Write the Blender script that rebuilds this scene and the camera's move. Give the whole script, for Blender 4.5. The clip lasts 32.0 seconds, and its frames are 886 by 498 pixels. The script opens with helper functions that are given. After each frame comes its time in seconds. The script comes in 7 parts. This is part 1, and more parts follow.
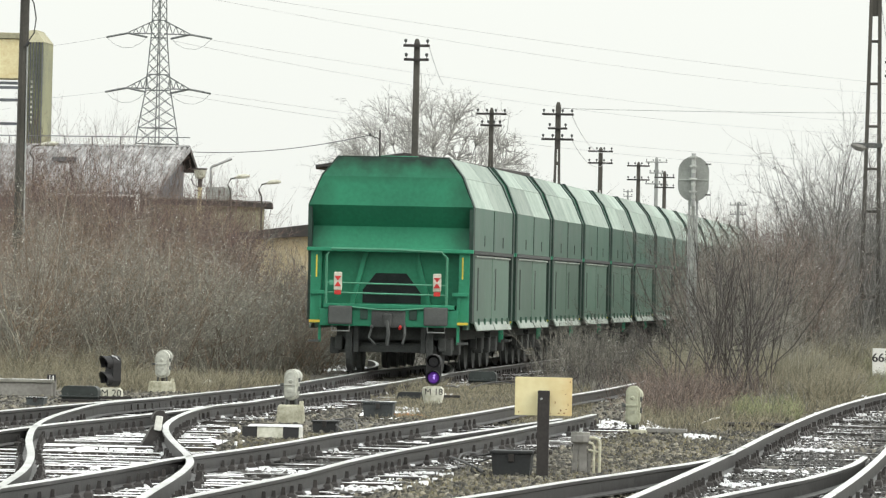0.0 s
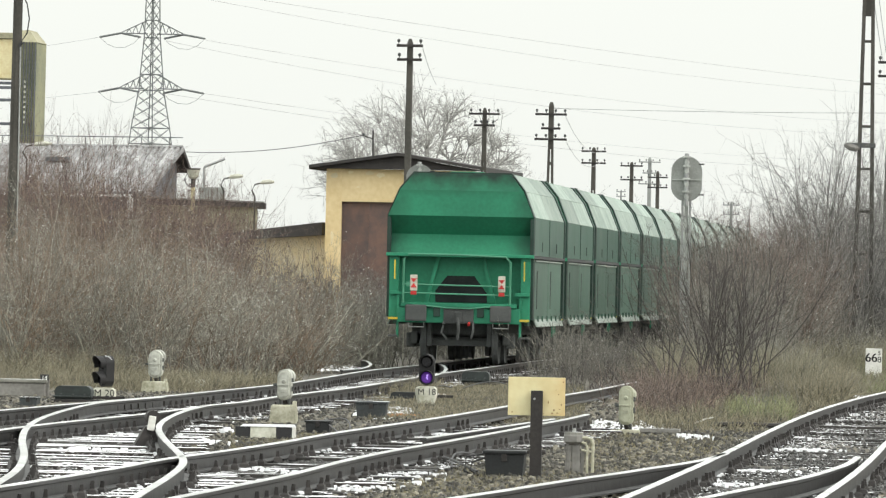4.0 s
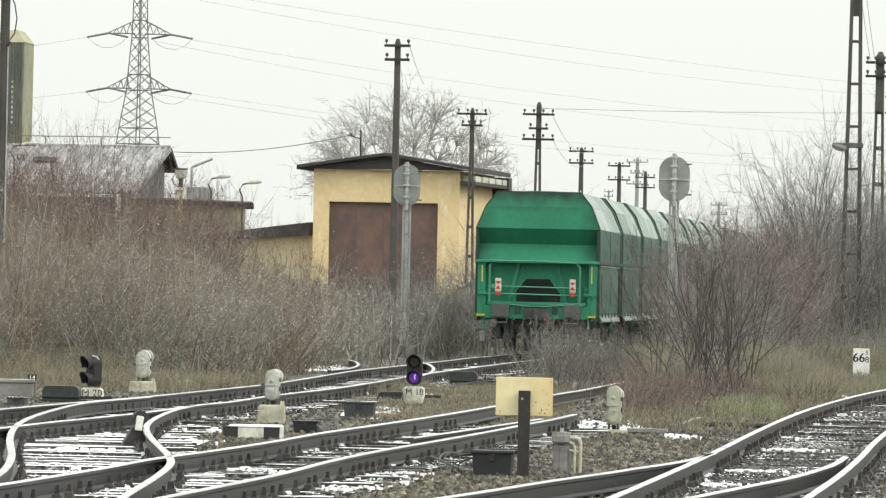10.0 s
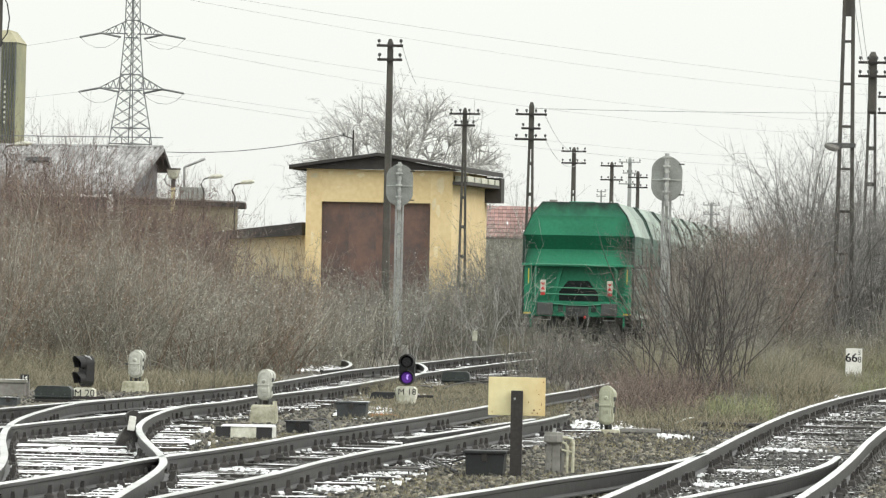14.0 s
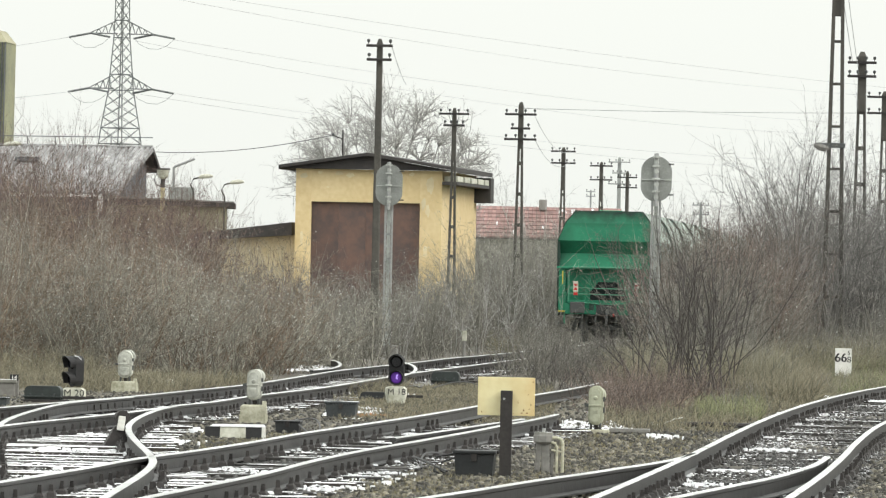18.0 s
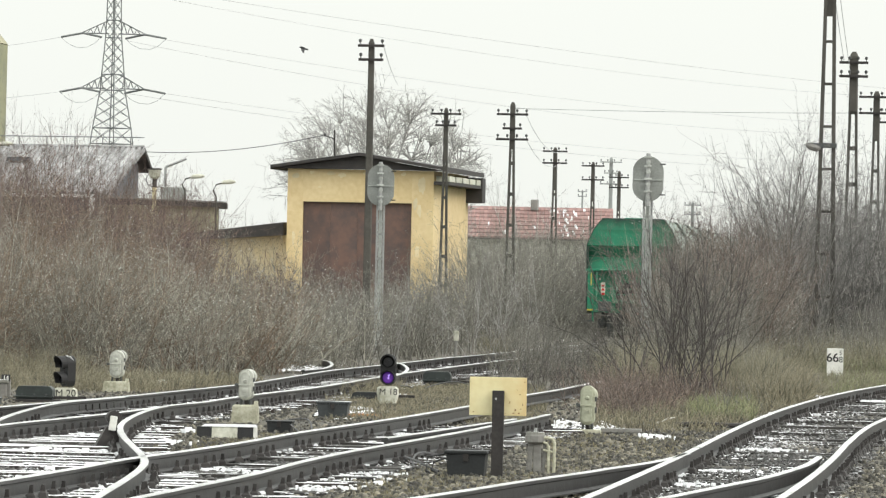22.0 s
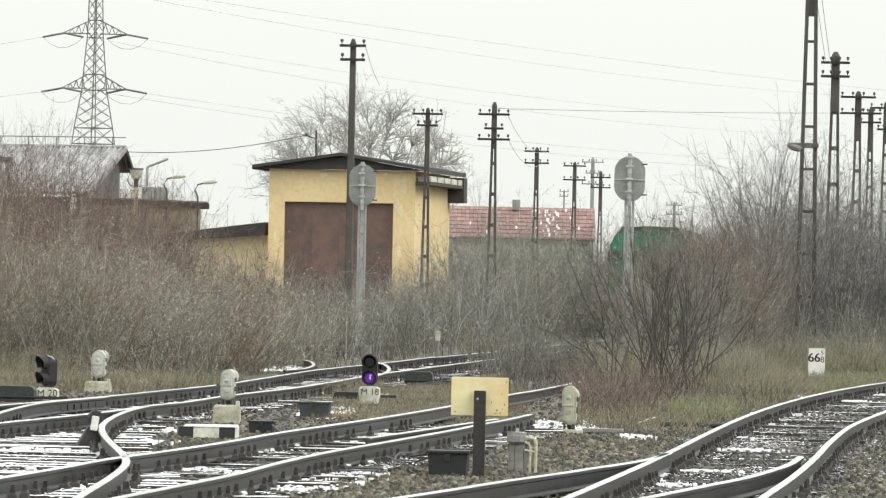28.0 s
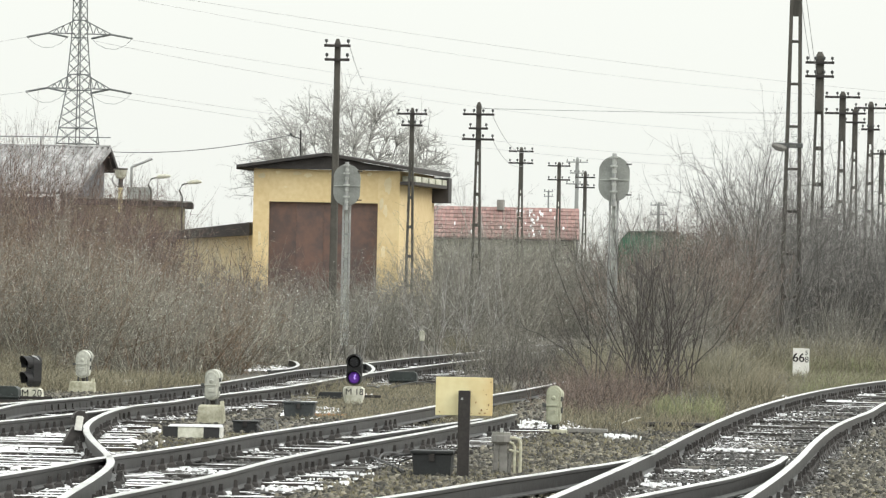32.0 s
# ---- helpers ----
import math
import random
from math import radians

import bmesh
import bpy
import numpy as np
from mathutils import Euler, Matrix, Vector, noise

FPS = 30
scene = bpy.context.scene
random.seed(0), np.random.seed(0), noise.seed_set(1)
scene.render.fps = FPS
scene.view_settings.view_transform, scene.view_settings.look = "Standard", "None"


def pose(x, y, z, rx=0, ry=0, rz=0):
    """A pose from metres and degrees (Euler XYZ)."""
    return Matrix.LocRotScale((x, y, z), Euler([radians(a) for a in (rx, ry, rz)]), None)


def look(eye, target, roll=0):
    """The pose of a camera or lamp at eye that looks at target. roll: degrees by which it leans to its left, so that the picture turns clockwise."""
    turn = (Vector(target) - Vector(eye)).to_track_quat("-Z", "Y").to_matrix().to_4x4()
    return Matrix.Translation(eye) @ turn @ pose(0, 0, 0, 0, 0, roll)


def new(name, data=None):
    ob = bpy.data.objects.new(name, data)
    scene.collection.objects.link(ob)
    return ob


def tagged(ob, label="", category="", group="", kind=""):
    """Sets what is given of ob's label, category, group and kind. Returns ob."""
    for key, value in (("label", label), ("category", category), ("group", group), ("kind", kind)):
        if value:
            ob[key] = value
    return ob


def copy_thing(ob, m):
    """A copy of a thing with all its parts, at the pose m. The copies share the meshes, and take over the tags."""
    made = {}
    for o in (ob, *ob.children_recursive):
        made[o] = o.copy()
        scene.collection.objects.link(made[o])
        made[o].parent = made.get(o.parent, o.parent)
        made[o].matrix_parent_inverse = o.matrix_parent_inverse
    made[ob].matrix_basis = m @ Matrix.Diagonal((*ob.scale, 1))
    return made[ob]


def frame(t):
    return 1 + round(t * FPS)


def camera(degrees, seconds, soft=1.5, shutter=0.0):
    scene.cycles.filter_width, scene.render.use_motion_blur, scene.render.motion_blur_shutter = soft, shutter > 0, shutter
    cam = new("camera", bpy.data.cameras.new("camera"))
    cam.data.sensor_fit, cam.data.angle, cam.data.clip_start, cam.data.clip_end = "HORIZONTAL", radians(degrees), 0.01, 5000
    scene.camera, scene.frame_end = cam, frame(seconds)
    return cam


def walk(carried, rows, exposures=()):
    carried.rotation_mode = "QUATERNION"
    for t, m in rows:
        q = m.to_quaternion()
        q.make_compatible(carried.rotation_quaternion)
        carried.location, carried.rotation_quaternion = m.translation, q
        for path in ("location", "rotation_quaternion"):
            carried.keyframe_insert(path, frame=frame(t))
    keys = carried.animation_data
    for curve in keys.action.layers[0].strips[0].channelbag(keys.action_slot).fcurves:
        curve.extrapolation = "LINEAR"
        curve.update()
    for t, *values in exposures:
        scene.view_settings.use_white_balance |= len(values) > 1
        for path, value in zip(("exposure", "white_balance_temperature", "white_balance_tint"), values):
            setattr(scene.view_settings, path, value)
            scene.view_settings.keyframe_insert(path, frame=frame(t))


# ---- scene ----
cam = camera(2 * math.degrees(math.atan(784 / 13000)), 32.0, soft=1.3)
EYE = (0.0, 0.0, 1.48)
base_view = look(EYE, (0.0, 100.0, 1.48 + 100 * 79 / 13000), 1.2)
# seconds and degrees by which the camera is still turned to its left
PAN = [
    (0, 0.4908), (0.5, 0.4879), (1, 0.4816), (1.5, 0.4736), (2, 0.4651), (2.5, 0.4566), (3, 0.4494),
    (3.5, 0.4457), (5.5, 0.4041), (6, 0.3992), (6.5, 0.3902), (7, 0.3819), (7.5, 0.3749), (8, 0.3682),
    (8.5, 0.3614), (9, 0.3546), (9.5, 0.3479), (10, 0.3411), (10.5, 0.3344), (11, 0.3276), (11.5, 0.3209),
    (12, 0.3141), (12.5, 0.3072), (13, 0.2997), (13.5, 0.2920), (14, 0.2830), (14.5, 0.2786), (16.5, 0.2253),
    (17, 0.2199), (17.5, 0.2102), (18, 0.2012), (18.5, 0.1934), (19, 0.1857), (19.5, 0.1790), (20, 0.1705),
    (20.5, 0.1625), (21, 0.1537), (21.5, 0.1464), (22, 0.1367), (22.5, 0.1272), (23, 0.1164), (23.5, 0.1067),
    (24, 0.0934), (24.5, 0.0800), (25, 0.0652), (25.5, 0.0589), (27.5, 0.0045), (28, -0.0065), (28.5, -0.0263),
    (29, -0.0473), (29.5, -0.0630), (30, -0.0748), (30.5, -0.0815), (31, -0.0903), (31.5, -0.1035),
    (32, -0.1278),
]
walk(cam, [(t, base_view @ pose(0, 0, 0, 0, a, 0)) for t, a in PAN], exposures=[(0, 0.0), (32, 0.0)])

# ---- overcast daylight ----
world = bpy.data.worlds.new("overcast_sky")
scene.world = world
world.use_nodes = True
wn, wl = world.node_tree.nodes, world.node_tree.links
sky = wn.new("ShaderNodeTexSky")
sky.sky_type, sky.sun_disc = "NISHITA", False
sky.sun_elevation, sky.sun_rotation, sky.dust_density, sky.air_density = radians(34), radians(117), 6.0, 1.5
veil = wn.new("ShaderNodeMixRGB")
veil.inputs[0].default_value = 0.93
veil.inputs[2].default_value = (9.2, 9.45, 8.9, 1)
wl.new(sky.outputs[0], veil.inputs[1])
sky_dir, sky_sep, sky_up, sky_mul = wn.new("ShaderNodeTexCoord"), wn.new("ShaderNodeSeparateXYZ"), wn.new("ShaderNodeMapRange"), wn.new("ShaderNodeVectorMath")
wl.new(sky_dir.outputs["Generated"], sky_sep.inputs[0])
wl.new(sky_sep.outputs[2], sky_up.inputs[0])
sky_up.inputs[3].default_value, sky_up.inputs[4].default_value = 1.0, 2.5  # an overcast sky is brightest overhead
sky_mul.operation = "MULTIPLY"
wl.new(veil.outputs[0], sky_mul.inputs[0])
wl.new(sky_up.outputs[0], sky_mul.inputs[1])
wl.new(sky_mul.outputs[0], wn["Background"].inputs[0])
wn["Background"].inputs[1].default_value = 0.1045
sun = new("sun", bpy.data.lights.new("sun", "SUN"))
sun.data.energy, sun.data.angle, sun.data.color = 1.3, radians(25), (1.0, 0.97, 0.93)
sun.matrix_world = look((80, 60, 60), (0, 100, 0))


# ---- materials ----
def mat(name, a, b=None, rough=0.8, metal=0.0, scale=3.0, fine=40.0, bump=0.15, spread=0.12, snow=0.0, snow_scale=5.0, spec=0.5, coords="Object"):
    """Two colours mixed by a coarse and a fine noise, with relief, and snow lying in patches where asked."""
    m = bpy.data.materials.new(name)
    m.use_nodes = True
    n, l = m.node_tree.nodes, m.node_tree.links
    sh = n["Principled BSDF"]
    b = b or tuple(c * 0.7 for c in a)
    tc = n.new("ShaderNodeTexCoord")
    src = tc.outputs[coords]
    info = n.new("ShaderNodeObjectInfo")
    shift = n.new("ShaderNodeVectorMath")
    shift.operation = "MULTIPLY_ADD"
    l.new(info.outputs["Random"], shift.inputs[0])
    shift.inputs[1].default_value = (37, 19, 53)
    l.new(src, shift.inputs[2])
    vec = shift.outputs[0]
    big, small = n.new("ShaderNodeTexNoise"), n.new("ShaderNodeTexNoise")
    big.inputs["Scale"].default_value, big.inputs["Detail"].default_value = scale, 5
    small.inputs["Scale"].default_value, small.inputs["Detail"].default_value = fine, 3
    l.new(vec, big.inputs["Vector"]), l.new(vec, small.inputs["Vector"])
    mixn = n.new("ShaderNodeMath")
    mixn.operation = "MULTIPLY_ADD"
    l.new(small.outputs[0], mixn.inputs[0])
    mixn.inputs[1].default_value = 0.6
    l.new(big.outputs[0], mixn.inputs[2])
    ramp = n.new("ShaderNodeValToRGB")
    ramp.color_ramp.elements[0].position, ramp.color_ramp.elements[1].position = 0.58, 1.02
    ramp.color_ramp.elements[0].color, ramp.color_ramp.elements[1].color = (*b, 1), (*a, 1)
    l.new(mixn.outputs[0], ramp.inputs[0])
    vary = n.new("ShaderNodeHueSaturation")
    val = n.new("ShaderNodeMapRange")
    val.inputs[3].default_value, val.inputs[4].default_value = 1 - spread, 1 + spread
    l.new(info.outputs["Random"], val.inputs[0])
    l.new(val.outputs[0], vary.inputs["Value"])
    l.new(ramp.outputs[0], vary.inputs["Color"])
    col = vary.outputs[0]
    rmap = n.new("ShaderNodeMapRange")
    rmap.inputs[3].default_value, rmap.inputs[4].default_value = max(0.05, rough - 0.12), min(1, rough + 0.12)
    l.new(big.outputs[0], rmap.inputs[0])
    rout = rmap.outputs[0]
    if snow > 0:
        sn = n.new("ShaderNodeTexNoise")
        sn.inputs["Scale"].default_value, sn.inputs["Detail"].default_value = snow_scale, 6
        l.new(vec, sn.inputs["Vector"])
        geo = n.new("ShaderNodeNewGeometry")
        sep = n.new("ShaderNodeSeparateXYZ")
        l.new(geo.outputs["Normal"], sep.inputs[0])
        up = n.new("ShaderNodeMapRange")
        up.inputs[1].default_value, up.inputs[2].default_value = 0.5, 0.9
        l.new(sep.outputs[2], up.inputs[0])
        cut = n.new("ShaderNodeMapRange")
        edge = 0.72 - 0.45 * snow
        cut.inputs[1].default_value, cut.inputs[2].default_value = edge, edge + 0.04
        l.new(sn.outputs[0], cut.inputs[0])
        both = n.new("ShaderNodeMath")
        both.operation = "MULTIPLY"
        l.new(up.outputs[0], both.inputs[0]), l.new(cut.outputs[0], both.inputs[1])
        white = n.new("ShaderNodeMixRGB")
        l.new(both.outputs[0], white.inputs[0]), l.new(col, white.inputs[1])
        white.inputs[2].default_value = (0.76, 0.77, 0.79, 1)
        col = white.outputs[0]
    l.new(col, sh.inputs["Base Color"])
    l.new(rout, sh.inputs["Roughness"])
    sh.inputs["Metallic"].default_value = metal
    sh.inputs["Specular IOR Level"].default_value = spec
    bp = n.new("ShaderNodeBump")
    bp.inputs["Strength"].default_value, bp.inputs["Distance"].default_value = bump, 0.01
    l.new(small.outputs[0], bp.inputs["Height"])
    l.new(bp.outputs[0], sh.inputs["Normal"])
    return m


def islands(m, lo=0.6, hi=1.4, power=1.0):
    """Vary a material's brightness from island to island of one mesh."""
    n, l = m.node_tree.nodes, m.node_tree.links
    hs = [q for q in n if q.type == "HUE_SAT"][0]
    geo, mr = n.new("ShaderNodeNewGeometry"), n.new("ShaderNodeMapRange")
    mr.inputs[3].default_value, mr.inputs[4].default_value = lo, hi
    pw = n.new("ShaderNodeMath")
    pw.operation = "POWER"
    pw.inputs[1].default_value = power
    l.new(geo.outputs["Random Per Island"], pw.inputs[0])
    l.new(pw.outputs[0], mr.inputs[0])
    l.new(mr.outputs[0], hs.inputs["Value"])
    return m


M_GROUND = mat("ballast_soil", (0.13, 0.115, 0.088), (0.035, 0.033, 0.03), 0.9, scale=0.7, fine=14, bump=0.9, snow=0.14, snow_scale=1.6)
M_STONE = islands(mat("ballast_stone", (0.125, 0.115, 0.088), (0.036, 0.033, 0.026), 0.6, scale=0.5, fine=30, bump=0.3), 0.25, 2.7, 2.6)
M_WETSTONE = islands(mat("sooty_wet_stone", (0.07, 0.066, 0.062), (0.018, 0.017, 0.017), 0.4, scale=0.5, fine=30, bump=0.3), 0.3, 2.6, 3.0)
M_SLEEPER = mat("sleeper_wood", (0.0522, 0.048, 0.0441), (0.019, 0.018, 0.0179), 0.75, scale=3, fine=30, bump=0.5, snow=0.33, snow_scale=4.0, spread=0.3)
M_SLEEPER_SNOW = mat("snowed_sleeper_wood", (0.06, 0.05, 0.045), (0.025, 0.022, 0.02), 0.75, scale=3, fine=30, bump=0.5, snow=0.82, snow_scale=2.2, spread=0.1)
M_RAIL = mat("rail_steel_web", (0.06, 0.059, 0.057), (0.016, 0.015, 0.015), 0.5, 0.0, scale=5, fine=22, bump=0.3, spec=0.4)
M_RAILTOP = mat("rail_running_face", (0.78, 0.79, 0.79), (0.4, 0.4, 0.395), 0.33, 0.8, scale=1.2, fine=30, bump=0.05)
M_IRON = mat("dark_fastening_iron", (0.045, 0.04, 0.038), (0.02, 0.018, 0.018), 0.65, 0.2)
M_GREEN = mat("green_wagon_paint", (0.034, 0.25, 0.142), (0.024, 0.18, 0.104), 0.5, scale=0.9, fine=14, bump=0.04, spread=0.09, spec=0.25)
# Dark green for seams and brackets, and for shade put between the wagons.
M_DARKGREEN = mat("dark_green_shade_and_seams", (0.016, 0.05, 0.036), (0.008, 0.02, 0.016), 0.6, scale=1.2, fine=12)
M_SIDE = mat("weathered_green_side", (0.056, 0.124, 0.09), (0.031, 0.079, 0.057), 0.42, scale=0.8, fine=9, bump=0.08, spread=0.2)
# Part of the sky's reflection on the wet sheets is put into this pale colour.
M_ROOF = mat("pale_sheen_roof_sheet", (0.35, 0.415, 0.37), (0.17, 0.235, 0.2), 0.55, 0.0, scale=1.1, fine=7, bump=0.06, spread=0.25, spec=0.35)
M_DOORSIDE = mat("weathered_green_door", (0.088, 0.155, 0.118), (0.05, 0.1, 0.074), 0.45, scale=0.9, fine=9, bump=0.08, spread=0.2)
M_FLAP = mat("pale_flap_sheet", (0.36, 0.41, 0.37), (0.18, 0.22, 0.195), 0.5, scale=2, fine=14)
M_BLACK = mat("sooty_black", (0.022, 0.022, 0.024), (0.01, 0.01, 0.011), 0.7)
# Lighter than the gear's own dark tone: distance haze is put into this colour.
M_UNDER = mat("haze_greyed_running_gear", (0.09, 0.096, 0.094), (0.046, 0.05, 0.05), 0.8, 0.0, spec=0.3)
# Colour of the shade inside the chute, lifted a little for haze.
M_CHUTE_SHADE = mat("painted_chute_shade", (0.03, 0.036, 0.036), (0.016, 0.02, 0.02), 0.95, spec=0.05)
M_HANDRAIL = mat("pale_green_handrail", (0.075, 0.3, 0.19), (0.05, 0.22, 0.13), 0.45)
M_CASE = mat("greenish_grey_case", (0.42, 0.43, 0.33), (0.28, 0.29, 0.22), 0.7, scale=5, fine=25)
M_SNOWSLAB = mat("snowy_slab", (0.3, 0.3, 0.27), (0.17, 0.17, 0.15), 0.8, scale=2, snow=0.5, snow_scale=3.5)
M_GREYBUF = mat("dull_grey_plate", (0.075, 0.08, 0.078), (0.045, 0.05, 0.05), 0.6)
M_YELLOW = mat("yellow_paint", (0.62, 0.5, 0.05), (0.5, 0.38, 0.04), 0.5)
M_RED = mat("red_marker_paint", (0.55, 0.035, 0.03), (0.42, 0.02, 0.02), 0.45)
M_WHITE = mat("white_paint", (0.78, 0.78, 0.75), (0.6, 0.6, 0.56), 0.55)
M_WHITEDIRTY = mat("dirty_whitewash", (0.66, 0.66, 0.58), (0.36, 0.36, 0.28), 0.75, scale=4, fine=25)
M_SIGCASE = mat("dirty_pale_case", (0.52, 0.53, 0.48), (0.26, 0.265, 0.235), 0.6, scale=6, fine=22)
M_CONCRETE_Y = mat("lichened_pale_concrete", (0.52, 0.51, 0.41), (0.25, 0.245, 0.17), 0.85, scale=7, fine=30, bump=0.4)
M_CONCRETE = mat("grey_concrete", (0.27, 0.265, 0.25), (0.16, 0.155, 0.145), 0.85, scale=2, fine=22, bump=0.3)
M_POLE = mat("dark_damp_concrete_pole", (0.085, 0.08, 0.07), (0.05, 0.048, 0.042), 0.85, scale=1.5, fine=18, bump=0.3)
M_POLE_LIGHT = mat("pale_far_pole", (0.32, 0.34, 0.33), (0.24, 0.25, 0.25), 0.8)
M_GALV = mat("galvanised_steel", (0.46, 0.47, 0.46), (0.3, 0.31, 0.31), 0.5, 0.4, scale=3, fine=20)
M_SIGGREY = mat("pale_grey_signal_paint", (0.5, 0.52, 0.5), (0.34, 0.36, 0.34), 0.55, scale=3, fine=18)
M_SIGBACK = mat("weathered_backboard_paint", (0.30, 0.315, 0.30), (0.2, 0.21, 0.2), 0.6, scale=3, fine=30, bump=0.0)
M_PYLON = mat("weathered_zinc_lattice", (0.2, 0.215, 0.215), (0.13, 0.14, 0.14), 0.6, 0.3)
M_WALL = mat("ochre_render", (0.73, 0.59, 0.35), (0.62, 0.475, 0.25), 0.9, scale=0.55, fine=6, bump=0.3)
M_PLASTER = mat("bare_plaster", (0.78, 0.68, 0.47), (0.7, 0.58, 0.36), 0.9, scale=2, fine=8, bump=0.3)
M_DOOR = mat("rusty_brown_door", (0.165, 0.098, 0.078), (0.09, 0.068, 0.065), 0.7, scale=1.1, fine=5)
M_EAVE = mat("dark_tarred_roof", (0.06, 0.054, 0.052), (0.032, 0.03, 0.03), 0.75)
M_CORR = mat("grey_corrugated_sheet", (0.42, 0.42, 0.425), (0.1, 0.097, 0.095), 0.4, 0.1, scale=1.6, fine=9)
M_GABLE = mat("blue_grey_cladding", (0.14, 0.15, 0.17), (0.09, 0.1, 0.11), 0.7, scale=1, fine=8)
M_OLIVE = mat("olive_wall_render", (0.42, 0.4, 0.28), (0.27, 0.26, 0.18), 0.9, scale=1, fine=8)
M_SILO = mat("ochre_green_tower_cladding", (0.3, 0.3, 0.18), (0.16, 0.17, 0.12), 0.7, scale=0.6, fine=8)
# The red is greyed towards pink, with distance haze put into the colour.
M_REDTILE = mat("red_roof_tile", (0.33, 0.2, 0.185), (0.2, 0.12, 0.112), 0.8, scale=2.2, fine=9, spread=0.22)
# M_TWIG is lightened for haze; the rare bright shoots stand for wet glints.
M_TWIG = islands(mat("brown_twig_bark", (0.235, 0.225, 0.19), (0.135, 0.128, 0.108), 0.6, scale=0.5, fine=9, bump=0.0), 0.65, 1.9, 5.0)
M_FRONT = islands(mat("olive_brown_twig_bark", (0.3, 0.285, 0.235), (0.18, 0.17, 0.14), 0.6, scale=0.5, fine=9, bump=0.0), 0.65, 1.9, 4.0)
M_TWIGRED = islands(mat("russet_twig_bark", (0.145, 0.09, 0.07), (0.08, 0.05, 0.04), 0.6, scale=0.5, fine=9, bump=0.0), 0.6, 1.9, 5.0)
M_BRAMBLE = islands(mat("faded_bramble_bark", (0.2, 0.148, 0.12), (0.115, 0.085, 0.07), 0.6, scale=0.5, fine=9, bump=0.0), 0.6, 1.9, 5.0)
M_TWIGGREY = islands(mat("grey_twig_bark", (0.165, 0.158, 0.147), (0.09, 0.086, 0.081), 0.6, scale=0.5, fine=9, bump=0.0), 0.55, 2.8, 3.2)
M_RUSSET = islands(mat("rusty_twig_bark", (0.25, 0.18, 0.125), (0.145, 0.105, 0.073), 0.6, scale=0.5, fine=9, bump=0.0), 0.65, 1.7, 5.0)
M_PALEBARK = islands(mat("silvery_sapling_bark", (0.36, 0.35, 0.335), (0.2, 0.195, 0.185), 0.5, scale=0.8, fine=9, bump=0.0), 0.6, 1.5)
M_DROPGLINT = mat("painted_raindrop_glint", (0.72, 0.72, 0.69), (0.5, 0.5, 0.46), 0.3)
M_TREE = islands(mat("grey_tree_bark", (0.42, 0.415, 0.395), (0.3, 0.295, 0.28), 0.7, scale=0.8, fine=9, bump=0.0), 0.7, 1.3)
M_STEM = islands(mat("dark_bush_stem", (0.0808, 0.07, 0.0612), (0.0427, 0.037, 0.0326), 0.6, scale=1.5, fine=20, bump=0.1), 0.6, 2.4, 3.0)
M_DRY = islands(mat("dry_grass", (0.205, 0.185, 0.125), (0.115, 0.104, 0.07), 0.85, scale=0.4, fine=5, bump=0.0), 0.5, 1.5)
M_STRAW = islands(mat("olive_straw", (0.2, 0.185, 0.128), (0.12, 0.112, 0.078), 0.85, scale=0.4, fine=5, bump=0.0), 0.6, 1.5)
M_GRASS = islands(mat("fresh_grass", (0.2, 0.215, 0.105), (0.11, 0.12, 0.06), 0.8, scale=0.4, fine=5, bump=0.0), 0.5, 1.5)
M_MOSS = islands(mat("olive_moss_litter", (0.162, 0.14, 0.078), (0.076, 0.07, 0.0416), 0.9, scale=0.4, fine=5, bump=0.0), 0.5, 1.6)
M_BOX = mat("dark_machine_case", (0.02, 0.023, 0.025), (0.009, 0.01, 0.012), 0.55, scale=3, snow=0.0)
M_MACHINE = mat("green_grey_machine_paint", (0.028, 0.037, 0.036), (0.012, 0.016, 0.016), 0.5, scale=3, fine=20)
M_BOXSNOW = mat("snow_topped_machine_case", (0.06, 0.07, 0.073), (0.03, 0.034, 0.036), 0.6, scale=3, snow=0.55, snow_scale=6)
M_CREAM = mat("faded_cream_board", (0.72, 0.66, 0.42), (0.6, 0.5, 0.27), 0.6, scale=3.2, fine=12)
M_RUST = mat("rust_stain", (0.28, 0.12, 0.04), (0.16, 0.065, 0.025), 0.8)
M_SNOW = mat("lying_snow", (0.78, 0.79, 0.81), (0.62, 0.63, 0.66), 0.5, scale=4, fine=20, bump=0.4)
M_CABLE = mat("dark_cable", (0.03, 0.03, 0.032), rough=0.6)
M_WIRE = mat("aluminium_wire", (0.5, 0.51, 0.52), rough=0.5, metal=0.3)
M_LENS = mat("dark_lens", (0.01, 0.01, 0.014), rough=0.12)
M_ORANGE = mat("orange_leaf_litter", (0.5, 0.2, 0.05), (0.3, 0.12, 0.04), 0.9)
M_GLOW = bpy.data.materials.new("violet_signal_light")
M_GLOW.use_nodes = True
_g = M_GLOW.node_tree.nodes["Principled BSDF"]
_g.inputs["Base Color"].default_value = (0.12, 0.03, 0.3, 1)
_g.inputs["Emission Color"].default_value = (0.25, 0.06, 0.75, 1)
_g.inputs["Emission Strength"].default_value = 0.12
_g.inputs["Roughness"].default_value = 0.15


M_CORE = M_GLOW.copy()
M_CORE.name = "bright_violet_core"
M_CORE.node_tree.nodes["Principled BSDF"].inputs["Emission Color"].default_value = (0.6, 0.4, 1.0, 1)
M_CORE.node_tree.nodes["Principled BSDF"].inputs["Emission Strength"].default_value = 0.9


